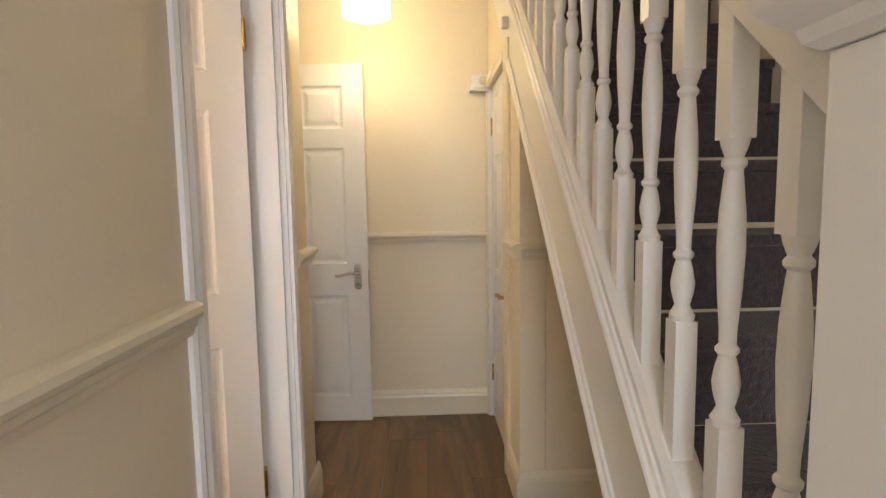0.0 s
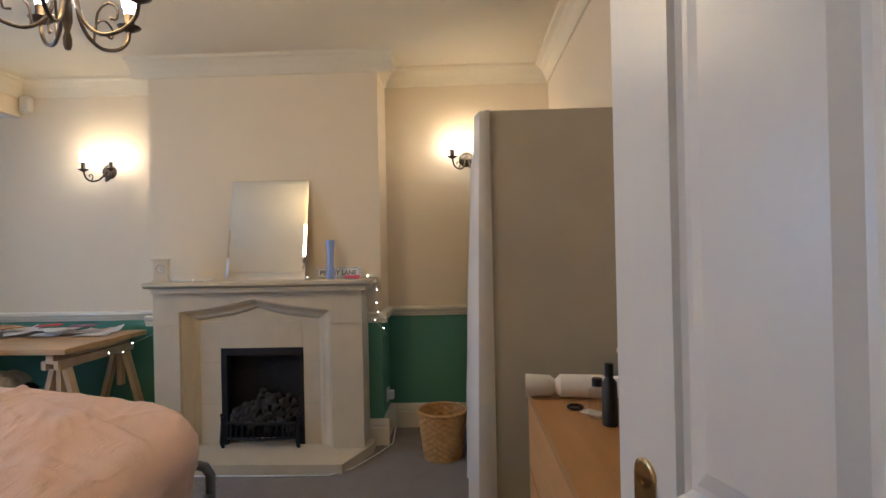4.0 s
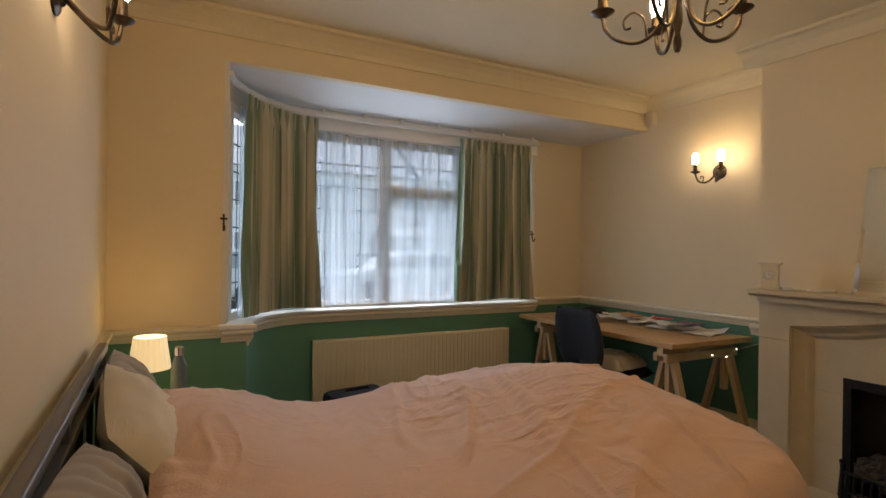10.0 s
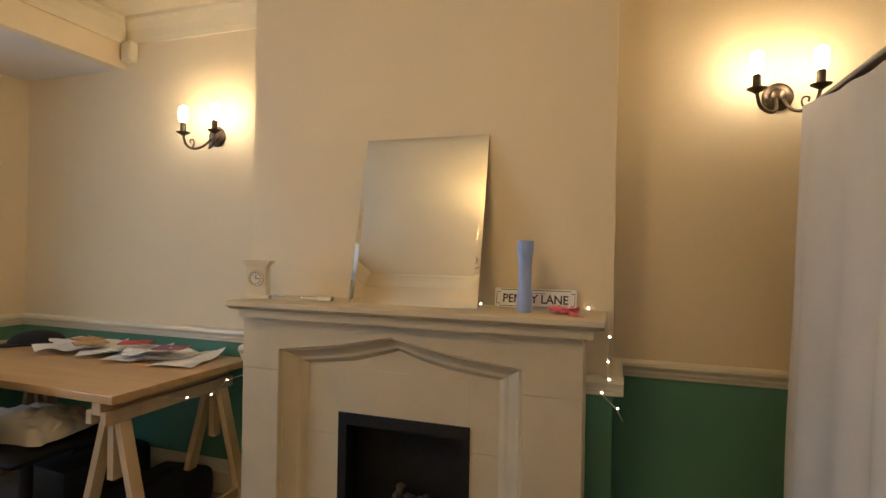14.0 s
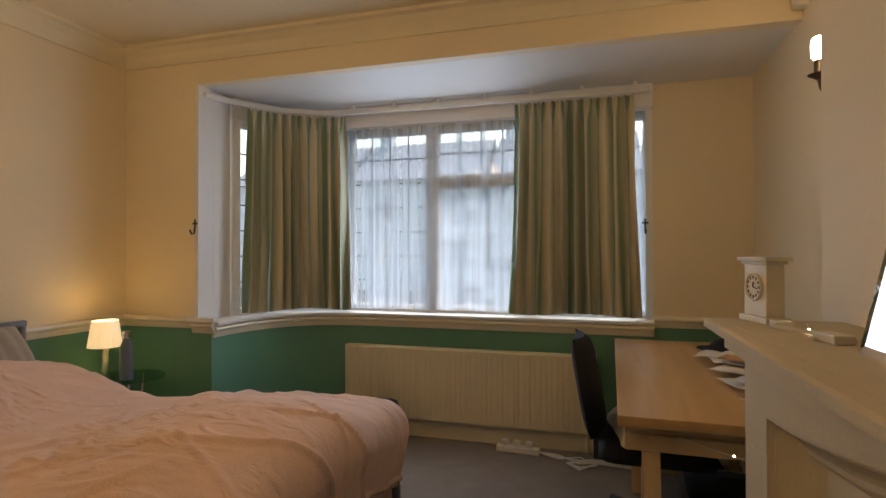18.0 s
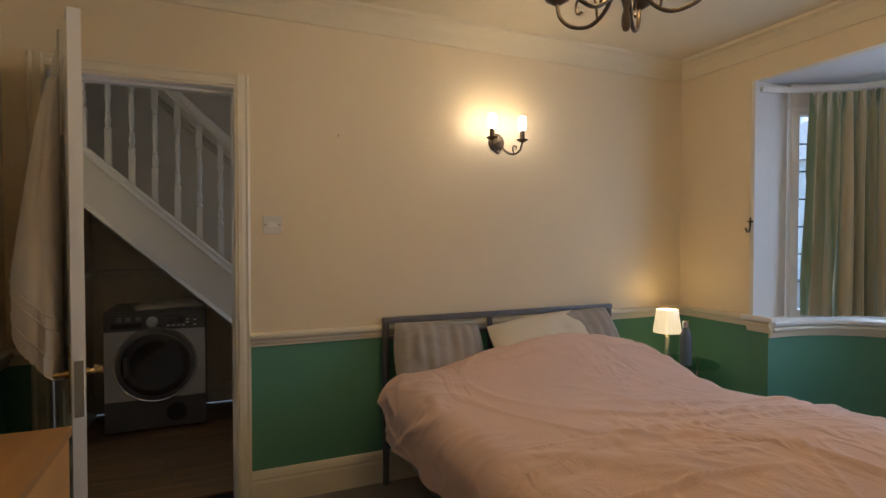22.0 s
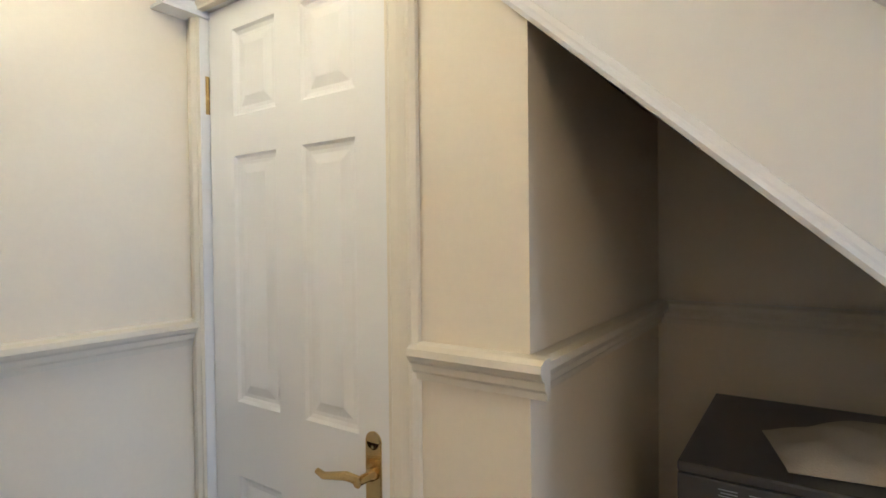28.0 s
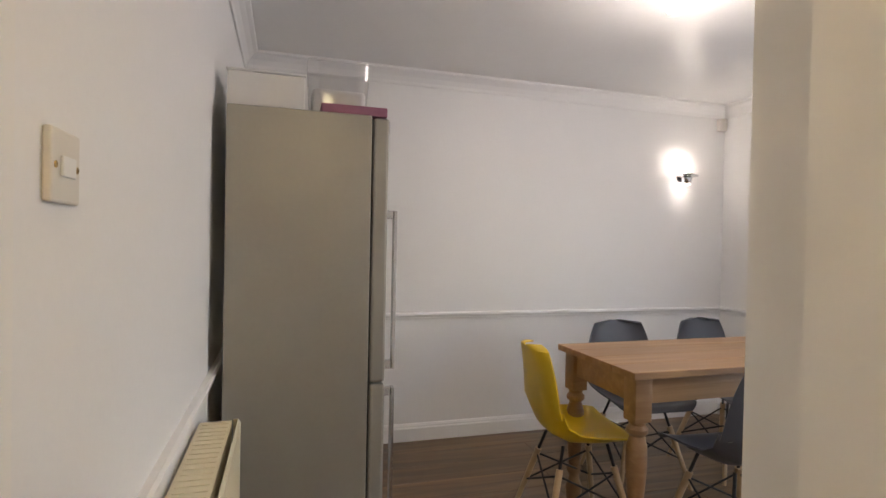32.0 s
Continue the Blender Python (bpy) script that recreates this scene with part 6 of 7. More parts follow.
for s in range(3):
    bm = bmesh.new()
    tube(bm, [(-0.13 - 0.02 * s, 0.0, 0.016), (-0.24, 0.04 - 0.03 * s, 0.006), (-0.36, -0.02 + 0.05 * s, 0.008), (-0.46, 0.07 - 0.02 * s, 0.006), (-0.38, 0.14 + 0.02 * s, 0.012), (-0.30, 0.10, 0.012), (-0.42, 0.02 + 0.02 * s, 0.016), (-0.58, 0.03 * s - 0.02, 0.006), (-0.72, 0.0 + 0.03 * s, 0.006)], 0.0045, 6)
    part("lead", bm, M_white_plastic, ex, smooth=True)
    part("plug", boxes((-0.09 + 0.075 * s, -0.05 + 0.075 * s, -0.02, 0.02, 0.0365, 0.07), bevel=0.005), M_white_plastic, ex)

# ---- chest of drawers ----
M_mauve_wood = wood("brown_frame_wood", (0.16, 0.09, 0.06), (0.27, 0.16, 0.10), 0.4)
cd = thing("chest_of_drawers", (0, 0, 0), 0, "oak veneer chest of drawers beside the door", "chest of drawers")
DX0, DX1, DY0, DY1, DZ = -2.405, -1.625, 1.893, 2.290, 0.765
part("top", boxes((DX0, DX1, DY0 - 0.008, DY1, DZ - 0.024, DZ), bevel=0.002), M_oak, cd)
part("side_panel", boxes((DX0, DX0 + 0.018, DY0 + 0.012, DY1, 0, DZ - 0.0245)), M_oak, cd)
part("side_panel", boxes((DX1 - 0.018, DX1, DY0 + 0.012, DY1, 0, DZ - 0.0245)), M_oak, cd)
part("back_panel", boxes((DX0 + 0.018, DX1 - 0.018, DY1 - 0.01, DY1, 0.04, DZ - 0.0245)), M_oak, cd)
for k in range(3):
    z = 0.045 + k * 0.232
    dr = part("drawer_front", boxes((DX0 + 0.001, DX1 - 0.001, DY0, DY0 + 0.018, z, z + 0.221), bevel=0.002), M_oak, cd)
    # black strip set into the drawer gap to stand for its shade
    part("gap_shade", boxes((DX0 + 0.02, DX1 - 0.02, DY0 + 0.006, DY0 + 0.018, z + 0.2215, z + 0.2285)), M_black, dr, "black strip standing in for shade above the drawer")

ck2 = thing("paper_cracker", (-2.26, 2.03, DZ + 0.0005), 82, "white paper cracker lying on the chest", "cracker")
bm = bmesh.new()
tube(bm, [(-0.16, 0, 0.034), (-0.09, 0, 0.034), (-0.075, 0, 0.034), (-0.06, 0, 0.034), (0.06, 0, 0.034), (0.075, 0, 0.034), (0.09, 0, 0.034), (0.16, 0, 0.034)], [0.032, 0.03, 0.018, 0.033, 0.033, 0.018, 0.03, 0.032], 14)
part("roll", bm, M_paper, ck2, smooth=True)


def flask(at, material, label, s=1.0):
    ob = thing("flask", at, 0, label, "bottle")
    bm = bmesh.new()
    lathe(bm, [(0, 0), (0.034 * s, 0), (0.036 * s, 0.006), (0.036 * s, 0.165 * s), (0.030 * s, 0.195 * s), (0.020 * s, 0.225 * s), (0.018 * s, 0.235 * s)], seg=22)
    part("body", bm, material, ob, smooth=True)
    bm = bmesh.new()
    lathe(bm, [(0.022 * s, 0.2353 * s), (0.0235 * s, 0.24 * s), (0.0235 * s, 0.272 * s), (0.021 * s, 0.276 * s), (0, 0.276 * s)], seg=22)
    part("cap", bm, M_rosegold, ob, "copper coloured screw cap", smooth=True)
    return ob


M_rosegold = mat("rose_copper", (0.72, 0.42, 0.32), 0.28, 0.9, vary=0.05, bump=0)
flask((-1.872, 2.155, DZ + 0.0005), M_black, "black metal drinks flask with copper cap", 1.0)
for x, y, h, r, m_, lb in ((-2.02, 2.045, 0.15, 0.018, M_black, "slim black spray bottle on the chest"), (-2.08, 2.03, 0.10, 0.022, M_clear, "clear glass perfume bottle on the chest"), (-2.06, 2.10, 0.13, 0.016, M_slate, "grey toiletry tube on the chest")):
    ob = thing("toiletry_bottle", (x, y, DZ + 0.0005), 0, lb, "bottle", "toiletries on the chest")
    bm = bmesh.new()
    lathe(bm, [(0, 0), (r, 0), (r * 1.05, 0.004), (r, h * 0.7), (r * 0.5, h * 0.78), (r * 0.5, h * 0.8)], seg=14)
    part("body", bm, m_, ob, smooth=True)
    bm = bmesh.new()
    lathe(bm, [(r * 0.6, h * 0.802), (r * 0.6, h), (0, h * 1.01)], seg=14)
    part("cap", bm, M_black, ob, smooth=True)
pf = thing("photo_frame", (-1.785, 2.235, DZ + 0.0005), 0, "wood framed white certificate leaning on the wall", "picture frame")
fm = pose(0, 0, 0, 80, 0, 0)
for x0, x1, y0, y1 in ((-0.16, -0.145, 0, 0.27), (0.145, 0.16, 0, 0.27), (-0.145, 0.145, 0, 0.015), (-0.145, 0.145, 0.255, 0.27)):
    part("frame_side", prism(bmesh.new(), [(x0, y0), (x1, y0), (x1, y1), (x0, y1)], fm, 0.014), M_mauve_wood, pf)
pr = part("print", prism(bmesh.new(), [(-0.145, 0.015), (0.145, 0.015), (0.145, 0.255), (-0.145, 0.255)], fm, 0.006), M_paper, pf)
bm = bmesh.new()
random.seed(8)
for k in range(9):
    w = random.uniform(0.06, 0.12)
    prism(bm, [(-w, 0.06 + 0.019 * k), (w, 0.06 + 0.019 * k), (w, 0.063 + 0.019 * k), (-w, 0.063 + 0.019 * k)], fm @ Matrix.Translation((0, 0, 0.0062)), 0.0004)
part("text_line", bm, M_canvas, pr)
bx = thing("small_box", (-1.765, 2.13, DZ + 0.0005), 20, "small white card box on the chest", "box")
part("body", boxes((-0.05, 0.05, -0.035, 0.035, 0, 0.02), bevel=0.002), M_paper, bx)
bx = thing("hair_tie", (-2.16, 1.99, DZ + 0.0005), 40, "dark hair tie and small card on the chest", "hair tie")
bm = bmesh.new()
tube(bm, [(0.02 * math.cos(k * 0.7), 0.02 * math.sin(k * 0.7), 0.004) for k in range(9)], 0.004, 6, closed=True)
part("band", bm, M_black, bx)
part("card", boxes((0.03, 0.09, -0.02, 0.02, 0, 0.002)), M_paper, bx)

# ---- canvas wardrobe ----
wr = thing("canvas_wardrobe", (0, 0, 0), 0, "grey canvas wardrobe with a white sheet front", "wardrobe")
WX0, WX1, WY0, WY1, WZ = -4.12, -2.74, 1.777, 2.29, 1.726


def canvas(x):
    bm = bmesh.new()
    grid(bm, lambda u, v: Vector((x + 0.008 * noise.noise(Vector((u * 3, v * 4, x))), WY0 + (WY1 - WY0) * u, 0.01 + (WZ - 0.01) * v)), 14, 24)
    return thicken(bm, 0.004)


part("side_panel", canvas(WX1), M_canvas, wr, smooth=True)
part("side_panel", canvas(WX0), M_canvas, wr, smooth=True)
bm = bmesh.new()
grid(bm, lambda u, v: Vector((WX0 + (WX1 - WX0) * u, WY0 + (WY1 - WY0) * v, WZ + 0.006 - 0.012 * math.sin(math.pi * u) * math.sin(math.pi * v))), 20, 8)
part("top_panel", thicken(bm, 0.004), M_canvas, wr, smooth=True)
bm = bmesh.new()
tube(bm, [(WX1, WY0, WZ), (WX1, WY1, WZ), (WX0, WY1, WZ), (WX0, WY0, WZ)], 0.007, 6, closed=True)
part("seam", bm, M_canvas, wr)
bm = bmesh.new()
for x in (WX0 + 0.02, WX1 - 0.02):
    for y in (WY0 + 0.02, WY1 - 0.02):
        tube(bm, [(x, y, 0), (x, y, WZ - 0.01)], 0.009, 8)
part("frame_pole", bm, M_chrome, wr)
bm = bmesh.new()
def sheetfn(u, v):
    x = WX0 - 0.005 + (WX1 - WX0 + 0.01) * u
    z = 0.02 + (WZ - 0.012) * v
    z -= 0.05 * math.sin(math.pi * u) * max(0.0, v - 0.6) / 0.4
    fold = 0.020 * math.sin(u * 38 + 2.4 * noise.noise(Vector((u * 4, v * 2, 0)))) * (1 - 0.8 * v) + 0.010 * noise.noise(Vector((u * 9, v * 3, 3)))
    if u > 0.955:
        k = (u - 0.955) / 0.045
        x = WX1 + 0.012 + 0.006 * math.sin(3 * k)
        return Vector((x, WY0 - (0.012 + 0.045 * (1 - v) ** 0.8) * (1 - k) + 0.03 * k, z))
    return Vector((x, WY0 - 0.012 - 0.045 * (1 - v) ** 0.8 + fold * (1 if 0.02 < u < 0.98 else 0.4), z))
grid(bm, sheetfn, 110, 26)
part("front_sheet", thicken(bm, 0.003), M_cloth_white, wr, "white cotton sheet hung as a curtain front", smooth=True)

# ---- waste basket ----
wbk = thing("waste_basket", (-3.80, 1.56, 0), 0, "round honey wicker waste basket on the carpet", "basket")
bm = bmesh.new()
def weave(u, v):
    a = 2 * math.pi * u
    r = 0.105 + 0.035 * v + 0.004 * math.sin(a * 14) * math.cos(math.pi * v * 16)
    return Vector((r * math.cos(a), r * math.sin(a), 0.27 * v))
grid(bm, weave, 112, 32)
part("weave", thicken(bm, 0.004), M_wicker, wbk, smooth=True)
bm = bmesh.new()
tube(bm, [(0.141 * math.cos(k * math.pi / 16), 0.141 * math.sin(k * math.pi / 16), 0.272) for k in range(32)], 0.009, 8, closed=True)
part("rim", bm, M_wicker, wbk, smooth=True)
bm = bmesh.new()
lathe(bm, [(0, 0.002), (0.103, 0.002), (0.103, 0.008), (0, 0.008)], seg=28)
part("base", bm, M_wicker, wbk)

# ---- towel on the door ----
tw = thing("towel", (0, 0, 0), 0, "white bath towel hanging on the bedroom door", "towel")
dm = pose(*LEAF[:2], 0.008, 0, 0, LEAF[2])
bm = bmesh.new()
def towelfn(u, v):
    a = 2 * math.pi * u
    w = 0.10 + 0.90 * min(1.0, v * 1.3) ** 0.8
    pleat = 1 + 0.10 * math.sin(5 * a + 2.5 * noise.noise(Vector((math.cos(a) * 2, math.sin(a) * 2, v * 2)))) * w
    x = 0.575 + 0.165 * w * math.cos(a) * pleat
    out = 0.5 - 0.5 * math.sin(a)
    y = -0.042 - (0.02 + 0.115 * w) * out * (0.92 + 0.08 * pleat)
    z = 1.80 - (0.98 - 0.15 * out + 0.03 * math.cos(a)) * v
    return dm @ Vector((x, y, z))
grid(bm, towelfn, 64, 50)
part("cloth", thicken(bm, 0.006), M_towel, tw, smooth=True)
bm = bmesh.new()
for v0 in (0.80, 0.84, 0.93):
    tube(bm, [towelfn(k / 40, v0) for k in range(40)], 0.004, 5, closed=True)
part("woven_band", bm, M_towel, tw, smooth=True)
hk = thing("door_hook", (0, 0, 0), 0, "chrome hook hung over the bedroom door", "hook")
bm = bmesh.new()
tube(bm, [dm @ Vector(p) for p in ((0.52, 0.004, 1.93), (0.52, 0.004, 1.979), (0.52, -0.041, 1.979), (0.52, -0.042, 1.82), (0.52, -0.07, 1.79), (0.52, -0.085, 1.82))], 0.004, 8)
part("bent_strip", bm, M_chrome, hk)

# ---- curtains ----


def curtain(name, pts, z0, z1, folds, label, tucked):
    cum = [0.0]
    for a, b in zip(pts, pts[1:]):
        cum.append(cum[-1] + (Vector(b) - Vector(a)).length)
    def along(s):
        s *= cum[-1]
        for i in range(len(pts) - 1):
            if s <= cum[i + 1] + 1e-9:
                k = (s - cum[i]) / (cum[i + 1] - cum[i])
                a, b = Vector(pts[i]), Vector(pts[i + 1])
                d = (b - a).normalized()
                return a.lerp(b, k), Vector((d.y, -d.x))
        return Vector(pts[-1]), Vector((0, 1))
    ob = thing(name, (0, 0, 0), 0, label, "curtain", "bay curtains")
    bm = bmesh.new()
    def fn(u, v):
        lean = 0.5 + (u - 0.5) * (1.0 + tucked * 0.09 * (1 - v) ** 1.5)
        p, n = along(min(1, max(0, lean)))
        if lean < 0 or lean > 1:
            e = along(1)[0] - along(0.97)[0] if lean > 1 else along(0.03)[0] - along(0)[0]
            p = p + e.normalized() * cum[-1] * (lean - min(1, max(0, lean)))
        ph = folds * u + 0.55 * noise.noise(Vector((u * 4.3, v * 0.8, folds))) + 0.22 * noise.noise(Vector((u * 11, v * 1.7, folds + 4)))
        top = min(1.0, max(0.0, (v - 0.90) / 0.07))
        depth = 0.043 * (0.75 + 0.5 * noise.noise(Vector((u * 6, 0.3, folds)))) * (1.15 - 0.5 * v)
        wv = math.sin(2 * math.pi * ph)
        a = depth * (wv + 0.25 * math.sin(4 * math.pi * ph + 0.7)) * (1 - 0.72 * top)
        a += top * 0.011 * math.sin(2 * math.pi * folds * 2.5 * u) + 0.004 * noise.noise(Vector((u * 24, v * 6, 5)))
        side = 0.011 * math.cos(2 * math.pi * ph) * (1 - top)
        t = (along(min(1, lean + 0.01 if lean < 0.98 else 1))[0] - along(max(0, min(0.99, lean)))[0])
        t = t.normalized() if t.length > 1e-6 else Vector((0, 0))
        q = p + n * a + t * side
        return Vector((q.x, q.y, z0 + (z1 - z0) * v + (0.007 * math.sin(7 * u + folds) + 0.006 * wv) * (1 - v) ** 3))
    grid(bm, fn, int(folds * 16), 44, uv=lambda u, v: (u * cum[-1] * 6.2 + 0.02 * noise.noise(Vector((u * 5, v * 2, 1))), v))
    part("cloth", bm, M_curtain, ob, smooth=True)
    for k in range(int(folds * 1.5)):
        p, n = along((k + 0.5) / int(folds * 1.5))
        part("glider", boxes((p.x - 0.003, p.x + 0.003, p.y - 0.003, p.y + 0.003, z1 - 0.01, z1 + 0.022)), M_white_plastic, ob)
    return ob


curtain("curtain", [(-1.36, -1.66), (-1.42, -1.76), (-1.53, -1.88), (-1.68, -1.975), (-1.86, -2.02)], 0.83, 2.12, 10, "green and cream striped curtain at the bay side", 1)
curtain("curtain", [(-2.995, -2.045), (-3.69, -2.045)], 0.83, 2.12, 10, "green and cream striped curtain by the desk", 1)
track = [(-1.235, -1.42), (-1.27, -1.56), (-1.36, -1.72), (-1.49, -1.87), (-1.66, -1.975), (-1.86, -2.03), (-2.3, -2.05), (-3.78, -2.05)]
cr = thing("curtain_track", (0, 0, 0), 0, "white bent curtain track under the bay ceiling", "curtain rail")
bm = follow([(-0.010, 2.135), (0.010, 2.135), (0.010, 2.165), (-0.010, 2.165)], [Vector((x, y, 0)) for x, y in track], -1)
part("rail", bm, M_white_plastic, cr)
for k in range(7):
    x = -3.7 + 0.3 * k
    part("bracket", boxes((x - 0.012, x + 0.012, -2.06, -2.04, 2.1655, SOFFIT)), M_white_plastic, cr)
net = thing("net_curtain", (0, 0, 0), 0, "sheer white voile across the bay window", "net curtain")
bm = bmesh.new()
NP = [(-1.32, -1.72), (-1.49, -1.99), (-1.82, -2.14), (-2.2, -2.155), (-3.78, -2.155)]
def netfn(u, v):
    s = u * 4
    i = min(3, int(s))
    k = s - i
    p = Vector(NP[i]).lerp(Vector(NP[i + 1]), k)
    return Vector((p.x, p.y + 0.012 * math.sin(u * 150 + 3 * noise.noise(Vector((u * 20, v, 0)))) + 0.006 * math.sin(u * 67), 0.825 + 1.23 * v))
grid(bm, netfn, 300, 4)
part("voile", bm, M_net, net, smooth=True)
part("wire", boxes((-3.78, -1.85, -2.157, -2.153, 2.052, 2.058)), M_white_plastic, net)

# ---- small wall fittings ----


def light_switch(name, at, turn, label, rocker=True, s=0.043):
    ob = thing(name, at, turn, label, "light switch")
    part("plate", boxes((-s, s, -0.009, 0, -s, s), bevel=0.003), M_switch, ob)
    part("rocker", boxes((-0.018, 0.018, -0.0125, -0.0092, -0.011, 0.011), bevel=0.001) if rocker else boxes((-0.006, 0.006, -0.0125, -0.0092, -0.011, 0.011), bevel=0.001), M_white_plastic, ob)
    for x in (-s + 0.010, s - 0.010):
        part("screw", lathe(bmesh.new(), [(0.004, 0), (0.0035, 0.0012), (0, 0.0012)], m=Matrix.Translation((x, -0.009, 0)) @ pose(0, 0, 0, 90), seg=8), M_brass, ob)
    return ob


light_switch("light_switch", (BED_X, 1.268, 1.345), -90, "ivory light switch beside the bedroom door")
ns = thing("alarm_sensor", (WEST, BEAM_Y + 0.05, 2.285), 90, "small cream alarm sensor below the coving", "sensor")
part("body", boxes((-0.036, 0.036, -0.05, 0, -0.055, 0.052), bevel=0.009), M_plaster, ns)
part("lens", boxes((-0.024, 0.024, -0.053, -0.0502, -0.045, -0.005), bevel=0.001), M_switch, ns)
for nm, x, y, tr in (("tieback_hook", -1.205, BEAM_Y - 0.02, 0), ("tieback_hook", -3.755, -2.125, 0)):
    ob = thing(nm, (x, y, 1.36), tr, "small black iron curtain tie-back hook", "hook", "tie-back hooks")
    bm = bmesh.new()
    tube(bm, [(0, 0.0, 0.04), (0, 0.022, 0.04), (0, 0.022, 0.0), (0, 0.03, -0.042), (0, 0.050, -0.045), (0, 0.062, -0.020)], 0.0055, 6)
    tube(bm, [(-0.018, 0.02, 0.018), (0.018, 0.02, 0.018)], 0.0055, 6)
    part("iron", bm, M_black, ob)
nl = thing("wall_nail", (BED_X, 0.95, 1.79), 0, "small bent picture nail in the wall", "nail")
bm = bmesh.new()
tube(bm, [(0, 0, 0), (-0.015, 0, 0.002), (-0.02, 0, 0.010)], 0.0025, 6)
part("shank", bm, M_chrome, nl)

# ---- hall ----
PZ = 2.05
pd = thing("pendant_lamp", (-0.345, 2.85, PZ), 0, "lit cream drum pendant shade in the hall", "pendant light")
bm = bmesh.new()
grid(bm, lambda u, v: Vector((0.108 * math.cos(2 * math.pi * u), 0.108 * math.sin(2 * math.pi * u), 0.17 * v)), 40, 1)
part("shade", thicken(bm, 0.002), M_pendant, pd, "glowing cream drum shade", smooth=True)
for z in (0.002, 0.168):
    part("rim", tube(bmesh.new(), [(0.109 * math.cos(k * math.pi / 16), 0.109 * math.sin(k * math.pi / 16), z) for k in range(32)], 0.003, 6, closed=True), M_switch, pd)
bm = bmesh.new()
tube(bm, [(0, 0, 0.13), (0, 0, HALL_CEIL - PZ - 0.03)], 0.0035, 6)
part("flex", bm, M_white_plastic, pd)
bm = bmesh.new()
lathe(bm, [(0.04, HALL_CEIL - PZ), (0.04, HALL_CEIL - PZ - 0.015), (0.012, HALL_CEIL - PZ - 0.035), (0, HALL_CEIL - PZ - 0.035)], seg=18)
part("ceiling_rose", bm, M_white_plastic, pd, smooth=True)
bm = bmesh.new()
bmesh.ops.create_uvsphere(bm, u_segments=14, v_segments=8, radius=0.03, matrix=Matrix.Translation((0, 0, 0.08)))
part("bulb", bm, M_bulb_cool, pd, "lit bulb inside the shade", smooth=True)
lamp("hall_light", "POINT", pose(-0.345, 2.85, PZ - 0.05), 0.165, (1.0, 0.69, 0.24), 0.10)

det = thing("wall_detector", (RIGHT_X - 0.03, BACK_Y, 1.825), 0, "white alarm sounder high on the hall wall", "detector")
part("body", boxes((-0.06, 0.06, -0.05, 0, -0.03, 0.05), bevel=0.010), M_white_plastic, det)
bm = bmesh.new()
lathe(bm, [(0.022, 0), (0.022, 0.006), (0.012, 0.012), (0, 0.013)], m=Matrix.Translation((0, -0.05, 0.015)) @ pose(0, 0, 0, 90), seg=16)
part("lens", bm, M_switch, det, smooth=True)
part("lip", boxes((-0.07, 0.065, -0.055, 0, -0.038, -0.0305)), M_white_plastic, det)
pu = thing("door_chime", (RIGHT_X, 2.571, 1.93), 0, "small round white chime fixed to the stair string", "door chime")
bm = bmesh.new()
lathe(bm, [(0.022, 0), (0.024, 0.004), (0.024, 0.022), (0.021, 0.028), (0.012, 0.031), (0, 0.032)], m=pose(0, 0, 0, 0, -90, 0), seg=14)
part("cover", bm, M_white_plastic, pu, smooth=True)
sk = thing("keep_plate", (-0.645, DOOR_LO + 0.0005, 0.82), 0, "brass strike plate in the door lining", "strike plate")
part("plate", boxes((-0.018, 0.018, 0, 0.0015, -0.06, 0.06)), M_brass, sk)

# tumble dryer in the alcove
dry = thing("tumble_dryer", (0.60, 1.889, 0), 0, "silver and graphite tumble dryer under the stairs", "tumble dryer")
DW, DD, DH = 0.297, 0.53, 0.80
part("body", boxes((0.012, DD, -DW, DW, 0.016, DH - 0.022), bevel=0.004), M_graphite, dry)
part("worktop", boxes((-0.004, DD, -DW - 0.001, DW + 0.001, DH - 0.0215, DH), bevel=0.005), M_graphite, dry)
part("plinth", boxes((0.0, 0.0115, -DW, DW, 0.018, 0.215), bevel=0.003), M_graphite, dry)
fp_ = part("front_panel", boxes((0.0, 0.0115, -DW, DW, 0.2155, 0.672), bevel=0.003), M_silver, dry, "silver front panel")
cp = part("control_panel", boxes((-0.006, 0.0115, -DW, DW, 0.6725, DH - 0.022), bevel=0.004), M_graphite, dry, "graphite control panel")
face = pose(0, 0, 0.445, 0, -90, 0)
bm = bmesh.new()
lathe(bm, [(0.236, 0), (0.240, 0.012), (0.226, 0.026), (0.210, 0.03), (0.205, 0.02)], m=face, seg=48)
dr = part("door_ring", bm, M_graphite, dry, "dark round door ring", smooth=True)
bm = bmesh.new()
lathe(bm, [(0.238, 0.0), (0.246, 0.004), (0.248, 0.012), (0.243, 0.018), (0.236, 0.016)], m=face, seg=48)
part("trim_ring", bm, M_chrome, dr, "thin silver edge of the door", smooth=True)
bm = bmesh.new()
lathe(bm, [(0.206, 0.006), (0.204, 0.024), (0.185, 0.030), (0.15, 0.022)], m=face, seg=48)
part("door_frame", bm, M_dark_glass, dr, smooth=True)
bm = bmesh.new()
lathe(bm, [(0.152, 0.020), (0.12, 0.014), (0.06, 0.008), (0, 0.006)], m=face, seg=40)
part("door_glass", bm, M_dark_glass, dr, "smoked glass porthole", smooth=True)
bm = boxes((-0.034, -0.026, 0.165, 0.185, 0.38, 0.51), bevel=0.003)
part("door_handle", bm, M_graphite, dr)
bm = bmesh.new()
